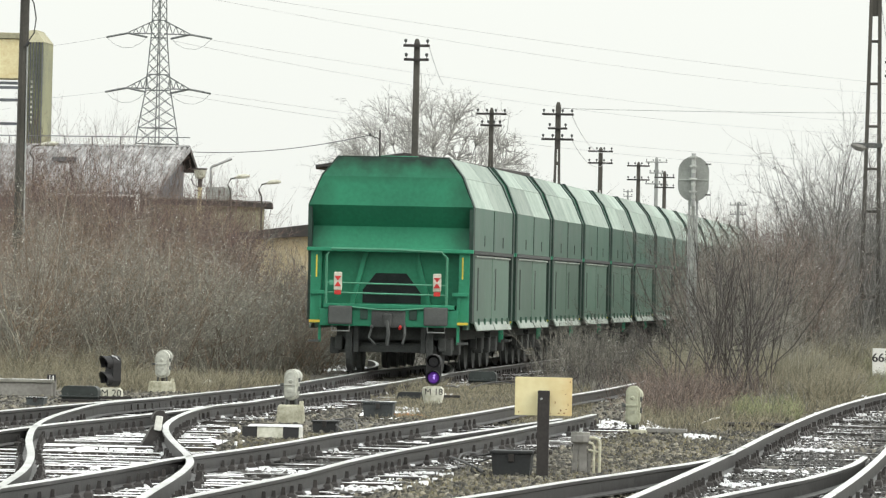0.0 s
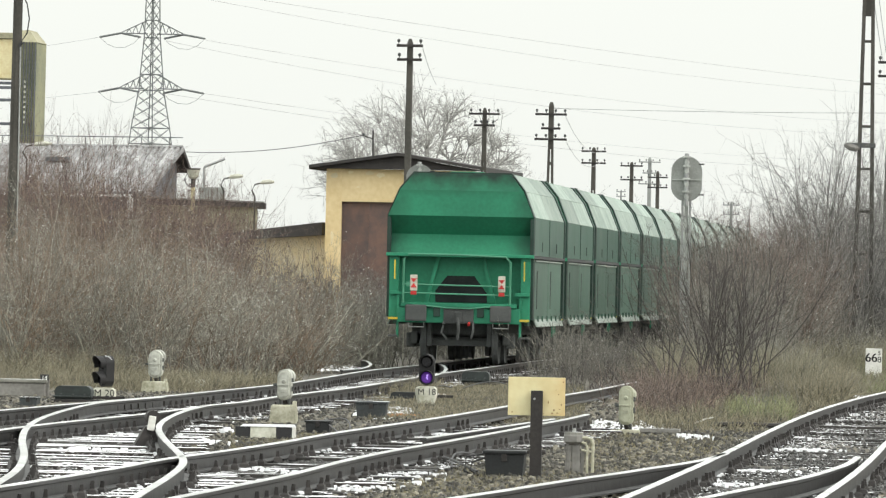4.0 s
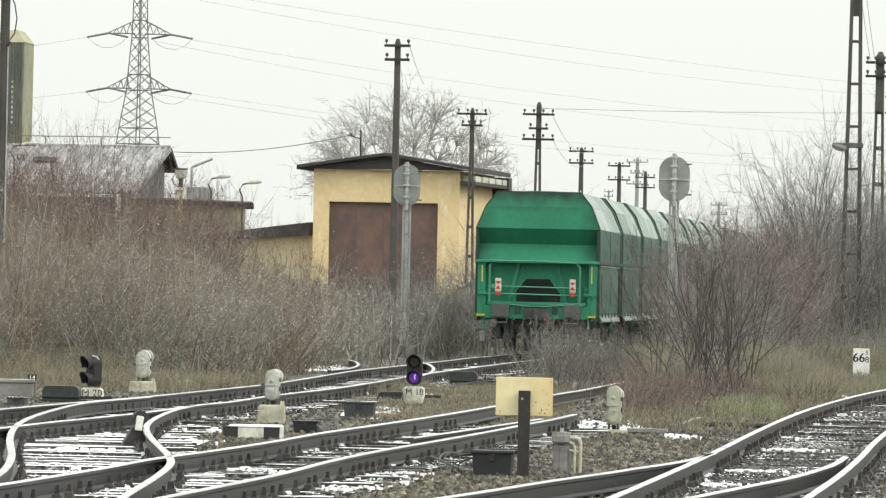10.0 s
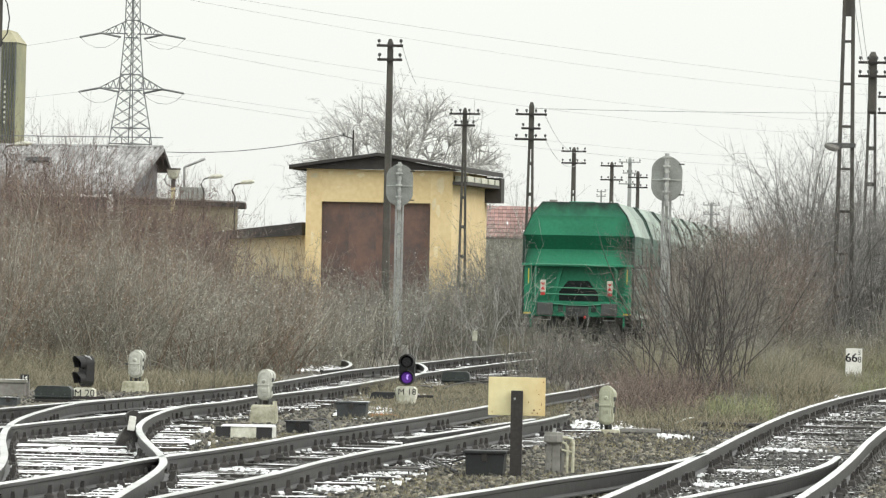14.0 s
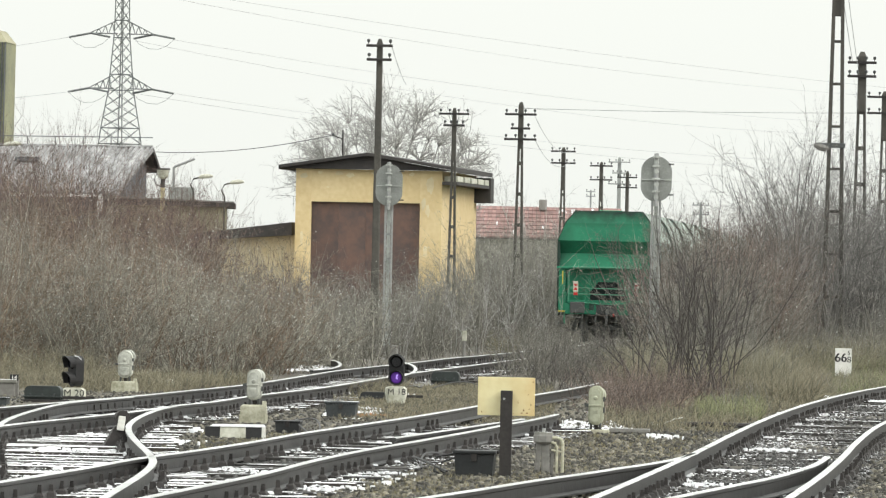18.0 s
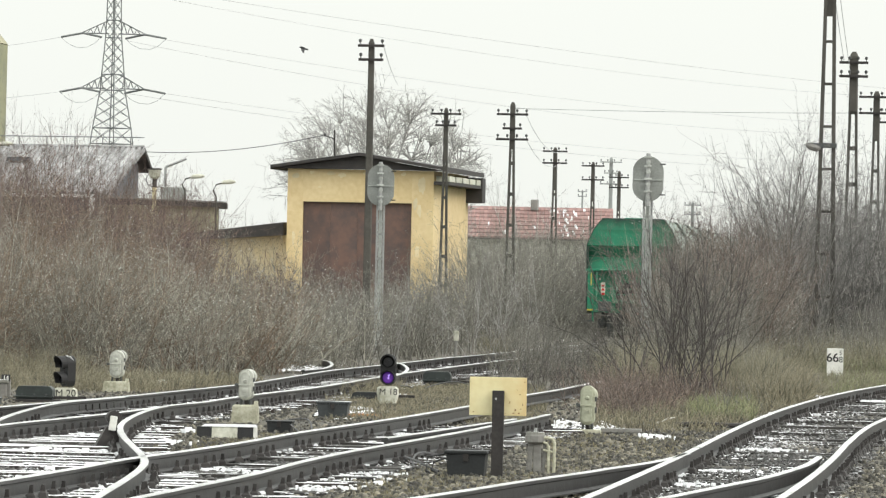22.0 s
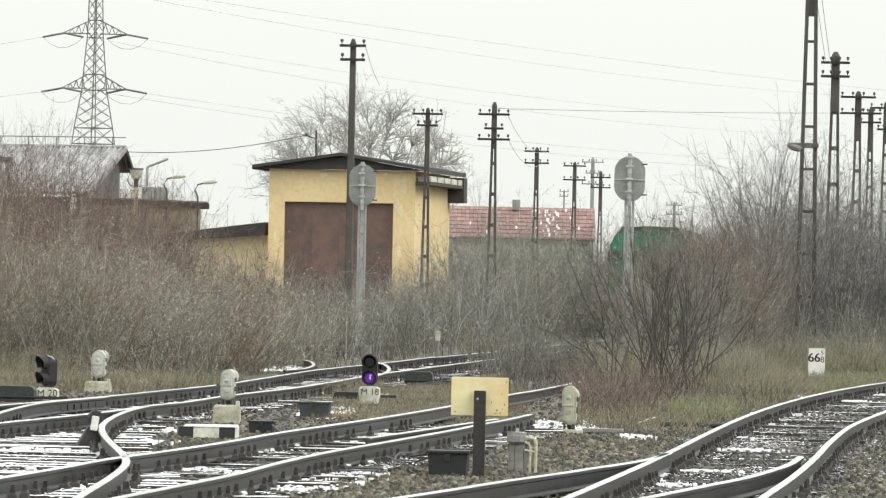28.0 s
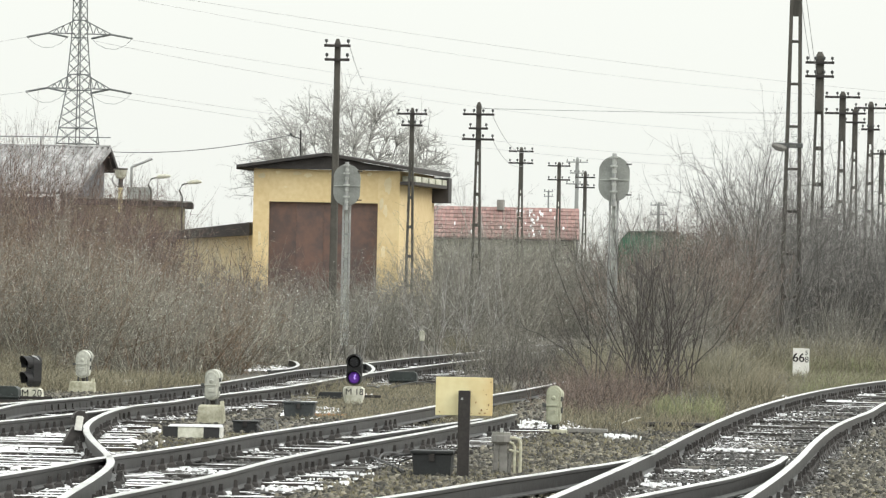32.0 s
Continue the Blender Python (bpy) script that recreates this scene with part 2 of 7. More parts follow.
def edge_tinted(m, ramps, edge_tint, fine=2.6):
    """Colour that gathers towards some edges of a thing, ragged by a noise: dirt and rust, and on the rails painted
    shade too. ramps: axis, both sides or not, where it begins and is full, how strong.
    """
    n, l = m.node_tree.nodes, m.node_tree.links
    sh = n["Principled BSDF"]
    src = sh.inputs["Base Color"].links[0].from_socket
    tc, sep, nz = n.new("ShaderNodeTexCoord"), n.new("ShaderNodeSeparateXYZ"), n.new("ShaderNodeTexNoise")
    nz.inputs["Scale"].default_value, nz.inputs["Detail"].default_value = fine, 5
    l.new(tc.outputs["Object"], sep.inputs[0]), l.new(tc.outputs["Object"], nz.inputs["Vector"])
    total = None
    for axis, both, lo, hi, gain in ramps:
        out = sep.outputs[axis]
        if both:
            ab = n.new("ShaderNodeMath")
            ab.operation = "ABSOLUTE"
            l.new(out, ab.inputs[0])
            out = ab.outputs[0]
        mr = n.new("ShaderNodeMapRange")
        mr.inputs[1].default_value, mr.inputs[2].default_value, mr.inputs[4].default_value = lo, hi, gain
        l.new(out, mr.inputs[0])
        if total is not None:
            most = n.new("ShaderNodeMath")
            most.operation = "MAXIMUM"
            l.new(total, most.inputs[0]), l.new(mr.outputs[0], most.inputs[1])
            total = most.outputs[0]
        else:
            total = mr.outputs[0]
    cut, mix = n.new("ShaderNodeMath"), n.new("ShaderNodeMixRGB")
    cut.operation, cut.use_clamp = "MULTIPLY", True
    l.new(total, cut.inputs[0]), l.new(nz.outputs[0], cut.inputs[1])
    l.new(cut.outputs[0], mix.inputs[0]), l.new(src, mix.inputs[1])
    mix.inputs[2].default_value = (*edge_tint, 1)
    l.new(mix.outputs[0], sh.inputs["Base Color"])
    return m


# The dark rail foot is soot together with shade painted into the web.
M_RAIL = edge_tinted(M_RAIL, [(2, False, -0.055, -0.125, 1.7)], (0.016, 0.015, 0.016), 1.3)
M_END = edge_tinted(mat("sooty_edged_green_paint", (0.026, 0.205, 0.114), (0.019, 0.15, 0.085), 0.5, scale=0.9, fine=14, bump=0.04, spread=0.05, spec=0.2), [(2, False, 3.4, 3.95, 1.9), (0, True, 0.95, 1.5, 1.3)], (0.012, 0.03, 0.022))
M_BOARD = edge_tinted(mat("faded_cream_board_face", (0.74, 0.68, 0.42), (0.64, 0.55, 0.3), 0.6, scale=3.2, fine=12), [(0, False, -0.02, 0.3, 1.0)], (0.6, 0.33, 0.08), 5.0)


# ---- mesh tools ----
def part(name, bm, material, parent=None, label=""):
    me = bpy.data.meshes.new(name)
    bm.to_mesh(me)
    bm.free()
    for mm in (material if isinstance(material, (list, tuple)) else [material]):
        me.materials.append(mm)
    ob = new(name, me)
    ob.parent = parent
    if label:
        ob["label"] = label
    return ob


def thing(name, x, y, z, label, category, group="", rz=0.0, kind=""):
    ob = new(name)
    ob.matrix_basis = pose(x, y, z, 0, 0, rz)
    return tagged(ob, label, category, group, kind)


def box(bm, c, s, bevel=0.0, rz=0.0, rx=0.0, ry=0.0):
    r = bmesh.ops.create_cube(bm, size=1.0, matrix=pose(*c, rx, ry, rz) @ Matrix.Diagonal((*s, 1)))
    if bevel > 0:
        edges = list({e for v in r["verts"] for e in v.link_edges})
        bmesh.ops.bevel(bm, geom=edges, offset=bevel, segments=2, affect="EDGES", profile=0.6)
    return bm


def boxed(c, s, bevel=0.0, rz=0.0, rx=0.0, ry=0.0):
    return box(bmesh.new(), c, s, bevel, rz, rx, ry)


def tube(bm, pts, r, sides=6, caps=True):
    """A round bar along points; r is one radius or one for each point."""
    pts = [Vector(p) for p in pts]
    rr = r if isinstance(r, (list, tuple)) else [r] * len(pts)
    rings = []
    for i, p in enumerate(pts):
        d = (pts[min(i + 1, len(pts) - 1)] - pts[max(i - 1, 0)]).normalized()
        a = d.orthogonal().normalized() if abs(d.z) > 0.95 else d.cross(Vector((0, 0, 1))).normalized()
        b = d.cross(a)
        rings.append([bm.verts.new(p + (a * math.cos(k * math.tau / sides) + b * math.sin(k * math.tau / sides)) * rr[i]) for k in range(sides)])
    for q, w in zip(rings, rings[1:]):
        for k in range(sides):
            bm.faces.new((q[k], q[(k + 1) % sides], w[(k + 1) % sides], w[k]))
    if caps:
        bm.faces.new(rings[0][::-1]), bm.faces.new(rings[-1])
    return bm


def loft(bm, loops, closed=True, caps=False):
    """Quads between successive loops of points."""
    rings = [[bm.verts.new(p) for p in lp] for lp in loops]
    n = len(rings[0])
    for q, w in zip(rings, rings[1:]):
        for k in range(n if closed else n - 1):
            bm.faces.new((q[k], q[(k + 1) % n], w[(k + 1) % n], w[k]))
    if caps:
        bm.faces.new(rings[0][::-1]), bm.faces.new(rings[-1])
    bmesh.ops.recalc_face_normals(bm, faces=bm.faces)
    return bm


def prism(bm, outline, y0, y1):
    """An outline of (x, z) pushed from y0 to y1."""
    return loft(bm, [[(x, y0, z) for x, z in outline], [(x, y1, z) for x, z in outline]], True, True)


def ragged(w, h, y0, y1, cx, cz, seed, n=11):
    """An uneven flat patch, upright, between y0 and y1."""
    r = random.Random(seed)
    return prism(bmesh.new(), [(cx + w / 2 * math.cos(k * math.tau / n) * r.uniform(0.55, 1.1), cz + h / 2 * math.sin(k * math.tau / n) * r.uniform(0.55, 1.1)) for k in range(n)], y0, y1)


def lettering(text, size, m, parent, thick=0.002):
    cu = bpy.data.curves.new("lettering", "FONT")
    cu.body, cu.size, cu.align_x, cu.align_y, cu.extrude = text, size, "CENTER", "CENTER", thick
    tmp = bpy.data.objects.new("lettering", cu)
    scene.collection.objects.link(tmp)
    bpy.context.view_layer.update()
    me = bpy.data.meshes.new_from_object(tmp.evaluated_get(bpy.context.evaluated_depsgraph_get()))
    bpy.data.objects.remove(tmp)
    ob = new("lettering", me)
    me.materials.clear()
    me.materials.append(m)
    ob.parent = parent
    return ob


def mesh_of(name, verts, faces, material):
    me = bpy.data.meshes.new(name)
    nv, nf = len(verts), len(faces)
    me.vertices.add(nv)
    me.vertices.foreach_set("co", np.asarray(verts, np.float32).ravel())
    k = faces.shape[1]
    me.loops.add(nf * k)
    me.loops.foreach_set("vertex_index", faces.astype(np.int32).ravel())
    me.polygons.add(nf)
    me.polygons.foreach_set("loop_start", np.arange(0, nf * k, k, dtype=np.int32))
    me.polygons.foreach_set("loop_total", np.full(nf, k, np.int32))
    me.materials.append(material)
    me.update(calc_edges=True)
    return me


def smooth_line(ctrl, step=0.8):
    """Points every step or so along a smooth line through (x, y) controls."""
    p = [Vector(q) for q in ctrl]
    p = [p[0] * 2 - p[1]] + p + [p[-1] * 2 - p[-2]]
    out = []
    for i in range(1, len(p) - 2):
        n = max(1, int((p[i + 1] - p[i]).length / step))
        for k in range(n):
            t = k / n
            a, b, c, d = p[i - 1], p[i], p[i + 1], p[i + 2]
            out.append(0.5 * ((2 * b) + (c - a) * t + (2 * a - 5 * b + 4 * c - d) * t * t + (3 * b - a - 3 * c + d) * t ** 3))
    out.append(p[-2])
    return out


# ---- ground, one sheet to the horizon ----
def train_x(d):
    """Where the middle of the train's track lies at the distance d."""
    q = d - 134.0
    return -2.13 + 0.0768 * q - 5.8e-5 * q * q + 1.2e-7 * max(q, 0.0) ** 3


def build_ground():
    xs = np.concatenate([[-4000, -1500, -500, -200, -90, -50, -30], np.arange(-20, 26, 0.5), [30, 40, 60, 100, 220, 600, 1600, 4000]])
    ys = np.concatenate([[-600, -150, -40, 0, 20, 40], np.arange(48, 150, 0.6), np.arange(150, 320, 4), [340, 380, 450, 600, 900, 1500, 2600, 4800]])
    X, Y = np.meshgrid(xs, ys)
    Z = np.full(X.shape, -0.2)
    for i in range(X.shape[0]):
        for j in range(X.shape[1]):
            if 45 < Y[i, j] < 320 and -25 < X[i, j] < 28:
                Z[i, j] += 0.05 * noise.noise((X[i, j] * 0.6, Y[i, j] * 0.35, 2)) + 0.02 * noise.noise((X[i, j] * 2.1, Y[i, j] * 1.7, 5)) - 0.02
    v = np.stack([X, Y, Z], -1).reshape(-1, 3)
    ny, nx = X.shape
    idx = np.arange(ny * nx).reshape(ny, nx)
    f = np.stack([idx[:-1, :-1], idx[:-1, 1:], idx[1:, 1:], idx[1:, :-1]], -1).reshape(-1, 4)
    ob = new("ground", mesh_of("ground", v, f, M_GROUND))
    tagged(ob, "dark stony ballast ground with earth and thin snow", "ground", kind="structure")


build_ground()

# ---- rails ----
PROFILE = [(-0.062, -0.16), (0.062, -0.16), (0.06, -0.148), (0.012, -0.132), (0.009, -0.045), (0.034, -0.034), (0.035, -0.008),
           (0.026, 0.0), (-0.026, 0.0), (-0.035, -0.008), (-0.034, -0.034), (-0.009, -0.045), (-0.012, -0.132), (-0.06, -0.148)]


def rail(ctrl, track, step=0.8, low=0.0):
    pts = smooth_line(ctrl, step)
    loops = []
    for i, p in enumerate(pts):
        d = (pts[min(i + 1, len(pts) - 1)] - pts[max(i - 1, 0)]).normalized()
        n = Vector((d.y, -d.x))
        loops.append([(p.x + n.x * a, p.y + n.y * a, b + low) for a, b in PROFILE])
    bm = loft(bmesh.new(), loops, True, True)
    for f in bm.faces:
        if min(v.co.z for v in f.verts) > -0.0095 + low and len(f.verts) == 4:
            f.material_index = 1
    bm.normal_update()
    part("rail", bm, [M_RAIL, M_RAILTOP], track, "worn steel rail with a bright running face")
    return pts


FAR1 = [(train_x(d) - 0.7175, d) for d in (175, 200, 230, 260, 300, 360, 430)]
FAR1B = [(train_x(d) + 0.7175, d) for d in (175, 200, 230, 260, 300, 360, 430)]
RAILS = {
    "train_far": [(-5.957, 83.472), (-5.835, 85.245), (-5.397, 90.177), (-5.132, 92.901), (-4.503, 99.492), (-4.151, 104.046), (-3.764, 109.037), (-3.348, 114.873), (-3.064, 121.049), (-2.757, 128.353), (-2.411, 136.596), (-1.979, 143.253), (-0.970, 158.074), (-0.261, 169.574)] + FAR1,
    "train_near": [(-5.110, 71.660), (-5.047, 73.803), (-4.709, 78.739), (-4.518, 80.737), (-4.318, 82.838), (-3.902, 87.787), (-3.621, 92.632), (-3.310, 95.985), (-3.052, 100.839), (-2.681, 106.041), (-2.359, 110.010), (-2.030, 115.315), (-1.680, 121.925), (-1.374, 128.296), (-0.841, 137.712)] + FAR1B,
    "cross_near": [(-2.531, 48.805), (-2.521, 51.239), (-2.532, 52.686), (-2.545, 56.530), (-2.579, 59.783), (-2.642, 62.341), (-2.784, 65.059), (-3.010, 68.458), (-3.261, 72.231), (-3.474, 75.886), (-3.622, 79.341), (-3.714, 83.592), (-3.728, 88.444), (-3.639, 92.372)],
    "cross_far": [(-3.559, 50.044), (-3.673, 53.949), (-3.818, 58.694), (-4.076, 63.596), (-4.543, 70.579), (-4.898, 77.159), (-5.068, 83.432), (-5.075, 90.622), (-4.914, 94.191), (-4.483, 98.705)],
    "second_far": [(-3.725, 52.359), (-3.362, 56.368), (-3.044, 60.347), (-2.850, 63.215), (-2.456, 67.025), (-2.066, 71.268), (-1.862, 74.022), (-1.638, 76.844), (-1.124, 82.298), (-0.532, 88.789), (0.163, 97.366), (1.066, 109.686), (1.622, 116.423), (2.615, 130.363), (3.764, 143.673)],
    "second_near": [(-2.441, 49.258), (-2.273, 51.425), (-1.997, 54.652), (-1.684, 58.311), (-1.521, 60.711), (-1.349, 63.527), (-1.152, 66.158), (-0.934, 68.769), (-0.694, 71.199), (-0.437, 73.806), (0.140, 79.968), (0.467, 83.816), (0.824, 87.652), (1.144, 91.764)],
    "third_left": [(0.635, 49.763), (0.933, 53.836), (1.154, 56.664), (1.537, 61.608), (1.913, 66.516), (2.371, 72.821), (2.938, 80.783), (3.610, 89.853), (4.372, 99.388), (5.196, 108.676), (6.076, 117.679), (7.000, 126.204), (8.307, 136.911), (11.187, 158.005)],
    "third_right": [(2.042, 50.487), (2.445, 55.279), (2.952, 61.468), (3.355, 66.716), (3.706, 71.531), (4.143, 77.719), (4.796, 86.303), (5.370, 92.808), (6.104, 100.460), (6.75, 108.0), (7.60, 117.0), (8.53, 126.0), (9.85, 137.0), (12.7, 158.0)],
    "branch_left": [(-0.680, 50.664), (-0.305, 53.052), (0.107, 55.676), (0.563, 58.752), (1.066, 61.788), (1.341, 63.636), (1.629, 65.376), (1.946, 67.686), (2.210, 70.341)],
    "branch_right": [(1.236, 52.611), (1.529, 54.435), (1.848, 56.556), (2.194, 58.849), (2.568, 61.335), (2.944, 64.425), (3.217, 67.035), (3.457, 70.055)],
    "guard_b": [(-0.754, 77.173), (-0.355, 80.765), (0.148, 85.513), (0.715, 90.854)],
    "far_curl": [(-2.885, 136.652), (-2.586, 140.373), (-2.532, 147.174), (-2.701, 154.148), (-2.908, 157.618)],
    "far_curl_b": [(-1.220, 127.712), (-1.014, 135.409), (-0.990, 143.665), (-1.138, 151.387), (-1.341, 155.934)],
}
LINES = {}
TRACKS = {
    "train": tagged(new("railway_track"), "train's track on wooden sleepers with some snow", "track", "railway tracks"),
    "second": tagged(new("railway_track"), "second track with snow lying between its rails", "track", "railway tracks"),
    "third": tagged(new("railway_track"), "curving track with snow-streaked sleepers", "track", "railway tracks"),
    "cross": tagged(new("railway_track"), "sharply bent crossover with snow-covered sleepers", "track", "railway tracks"),
    "branch": tagged(new("railway_track"), "turnout branch joining the curving track", "track", "railway tracks"),
    "guard": tagged(new("railway_track"), "low guard rail inside the second track", "track", "railway tracks"),
    "far": tagged(new("railway_track"), "bent rails of a far turnout", "track", "railway tracks"),
}
for _k, _c in RAILS.items():
    LINES[_k] = rail(_c, TRACKS[_k.split("_")[0]], low=-0.05 if _k == "guard_b" else 0.0)


def third_x(d):
    """The left rail of the curving track at the distance d."""
    pts = sorted((p.y, p.x) for p in LINES["third_left"])
    return float(np.interp(d, [p[0] for p in pts], [p[1] for p in pts]))


# ---- sleepers ----
def sleeper_mesh(name, m, length=2.5):
    bm = boxed((0, 0, 0), (length, 0.24, 0.14), 0.012)
    me = bpy.data.meshes.new(name)
    bm.to_mesh(me)
    bm.free()
    me.materials.append(m)
    return me


def beds(track, a, b, d0, d1, spacing, snowy=0.3, over=0.5, sunk=0.0):
    """Sleepers under the pair of rails a and b between the distances d0 and d1, with chairs beside the rails."""
    rnd = random.Random(len(a) + int(d0))
    ax, ay = [p.x for p in a], [p.y for p in a]
    bx, by = [p.x for p in b], [p.y for p in b]
    oa, ob_ = np.argsort(ay), np.argsort(by)
    fx = lambda d: (np.interp(d, np.array(ay)[oa], np.array(ax)[oa]), np.interp(d, np.array(by)[ob_], np.array(bx)[ob_]))
    d = d0
    while d < d1:
        l, r = sorted(fx(d))
        l2, r2 = sorted(fx(d + 1.0))
        turn = -math.degrees(math.atan(((l2 + r2) - (l + r)) / 2))
        wide = max(2.2, min(4.2, (r - l) + 2 * over)) if over > 0.3 else (r - l) + 2 * over
        s = new("sleeper", SLEEPER[1 if rnd.random() < snowy else 0])
        s.matrix_basis = pose((l + r) / 2 + rnd.uniform(-0.05, 0.05), d + rnd.uniform(-0.04, 0.04), -0.235 + rnd.uniform(-0.03, 0.006) - sunk * rnd.random() * min(1.0, max(0.0, (d - 60.0) / 10.0)), 0, rnd.uniform(-0.5, 0.5), turn + rnd.uniform(-1, 1)) @ Matrix.Diagonal((wide / 2.5, 1, 1, 1))
        s.parent = track
        for x in (l, r):
            for sd in (-1, 1):
                if rnd.random() < 0.2:
                    continue
                snow = rnd.random() < 0.08
                c = new("snow_lump" if snow else "rail_chair", CHAIR_SNOW if snow else rnd.choice(CHAIR))
                c.matrix_basis = pose(x + sd * 0.088, d + rnd.uniform(-0.03, 0.03), -0.15, rnd.uniform(-6, 6), 0, turn + rnd.uniform(-8, 8))
                if snow:
                    c.matrix_basis = c.matrix_basis @ Matrix.Diagonal((rnd.uniform(0.5, 0.9), rnd.uniform(0.5, 1.0), rnd.uniform(0.25, 0.6), 1))
                c.parent = track
        d += spacing * rnd.uniform(0.95, 1.05)


SLEEPER = [sleeper_mesh("sleeper", M_SLEEPER), sleeper_mesh("sleeper", M_SLEEPER_SNOW)]
def chair_mesh(seed, m):
    """A sloping clamp with its bolt and nut beside the rail's foot."""
    r = random.Random(seed)
    w, h = 0.045 * r.uniform(0.8, 1.15), 0.075 * r.uniform(0.8, 1.25)
    bm = loft(bmesh.new(), [[(-w, -0.075, -0.03), (w, -0.075, -0.03), (w, 0.075, -0.03), (-w, 0.075, -0.03)], [(-w * 0.75, -0.055, 0.012), (w * 0.75, -0.055, 0.012), (w * 0.75, 0.055, 0.012), (-w * 0.75, 0.055, 0.012)],
                             [(-0.018, -0.02, 0.03), (0.018, -0.02, 0.03), (0.018, 0.02, 0.03), (-0.018, 0.02, 0.03)], [(-0.012, -0.014, h), (0.014, -0.014, h), (0.014, 0.014, h), (-0.012, 0.014, h)]], True, True)
    me = bpy.data.meshes.new("rail_chair")
    bm.to_mesh(me)
    bm.free()
    me.materials.append(m)
    return me


CHAIR = [chair_mesh(k, M_IRON) for k in range(4)]
_b = loft(bmesh.new(), [[(-0.03, -0.07, -0.02), (0.035, -0.06, -0.02), (0.03, 0.08, -0.02), (-0.035, 0.06, -0.02)], [(-0.028, -0.06, 0.012), (0.03, -0.05, 0.016), (0.022, 0.06, 0.012), (-0.03, 0.05, 0.016)],
                        [(-0.015, -0.03, 0.03), (0.018, -0.02, 0.026), (0.012, 0.035, 0.024), (-0.018, 0.02, 0.028)]], True, True)
CHAIR_SNOW = bpy.data.meshes.new("snow_lump")
_b.to_mesh(CHAIR_SNOW)
_b.free()
CHAIR_SNOW.materials.append(M_SNOW)


beds(TRACKS["train"], LINES["train_far"], LINES["train_near"], 74, 190, 0.62, snowy=0.35)
beds(TRACKS["second"], LINES["second_far"], LINES["second_near"], 54, 91, 0.62, snowy=0.42)
beds(TRACKS["third"], LINES["third_left"], LINES["third_right"], 53, 150, 0.62, snowy=0.12, over=0.17, sunk=0.06)
beds(TRACKS["cross"], LINES["cross_far"], LINES["cross_near"], 55, 88, 0.62, snowy=0.82)


# ---- gravel ----
def stones(seed, n, xr, yr, size):
    r = np.random.RandomState(seed)
    base = np.array([(-1, -1, -1), (1, -1, -1), (1, 1, -1), (-1, 1, -1), (-.6, -.6, .8), (.7, -.5, .9), (.6, .7, .7), (-.7, .5, .9)], float) * 0.5
    fc = np.array([(0, 1, 5, 4), (1, 2, 6, 5), (2, 3, 7, 6), (3, 0, 4, 7), (4, 5, 6, 7)])
    y = 1.0 / r.uniform(1.0 / yr[1], 1.0 / yr[0], n)
    x = r.uniform(*xr, n) * (y / yr[1])
    s = size * r.uniform(0.5, 1.5, n)
    v = base[None] * (1 + 0.35 * r.randn(n, 8, 3)) * s[:, None, None] * np.array([1.2, 1.2, 0.8])
    a = r.uniform(0, 6.28, n)
    c, q = np.cos(a)[:, None], np.sin(a)[:, None]
    v = np.stack([v[..., 0] * c - v[..., 1] * q, v[..., 0] * q + v[..., 1] * c, v[..., 2]], -1)
    v += np.stack([x, y, np.full(n, -0.198) + r.uniform(-0.02, 0.02, n)], -1)[:, None]
    f = (fc[None] + 8 * np.arange(n)[:, None, None]).reshape(-1, 4)
    return v.reshape(-1, 3), f


def between(x, y):
    """Which stones lie within or close beside a pair of rails."""
    hit = np.zeros(len(x), bool)
    for a, b, lo, hi in (("third_left", "third_right", 48, 160), ("second_far", "second_near", 48, 92), ("cross_far", "cross_near", 48, 92), ("train_far", "train_near", 84, 430)):
        e = []
        for k in (a, b):
            p = sorted((q.y, q.x) for q in LINES[k])
            e.append(np.interp(y, [q[0] for q in p], [q[1] for q in p]))
        hit |= (x > np.minimum(*e) - 0.25) & (x < np.maximum(*e) + 0.25) & (y > lo) & (y < hi)
    return hit


gv, gf = stones(3, 50000, (-9.5, 9.5), (52, 122), 0.029)
_in = np.repeat(between(gv[::8, 0], gv[::8, 1]), 5)
for _sel, _m, _l in ((~_in, M_STONE, "loose grey-brown ballast stones between the tracks"), (_in, M_WETSTONE, "sooty wet ballast stones within the rails")):
    tagged(new("gravel", mesh_of("gravel", gv, gf[_sel], _m)), _l, "gravel", kind="stuff")


# ---- twigs, shrubs and trees ----
def sprout(r, roots, dirs, lens, rad, wob=0.12, rise=0.0, seg=3):
    """Bent tapering shoots; returns their points (n, seg+1, 3) and radii."""
    n = len(roots)
    pts = np.zeros((n, seg + 1, 3))
    pts[:, 0] = roots
    d = dirs / np.linalg.norm(dirs, axis=1, keepdims=True)
    for k in range(seg):
        d = d + wob * r.randn(n, 3) + np.array([0, 0, rise])
        d /= np.linalg.norm(d, axis=1, keepdims=True)
        pts[:, k + 1] = pts[:, k] + d * (lens / seg)[:, None]
    rr = rad[:, None] * np.linspace(1, 0.3, seg + 1)[None]
    return pts, rr


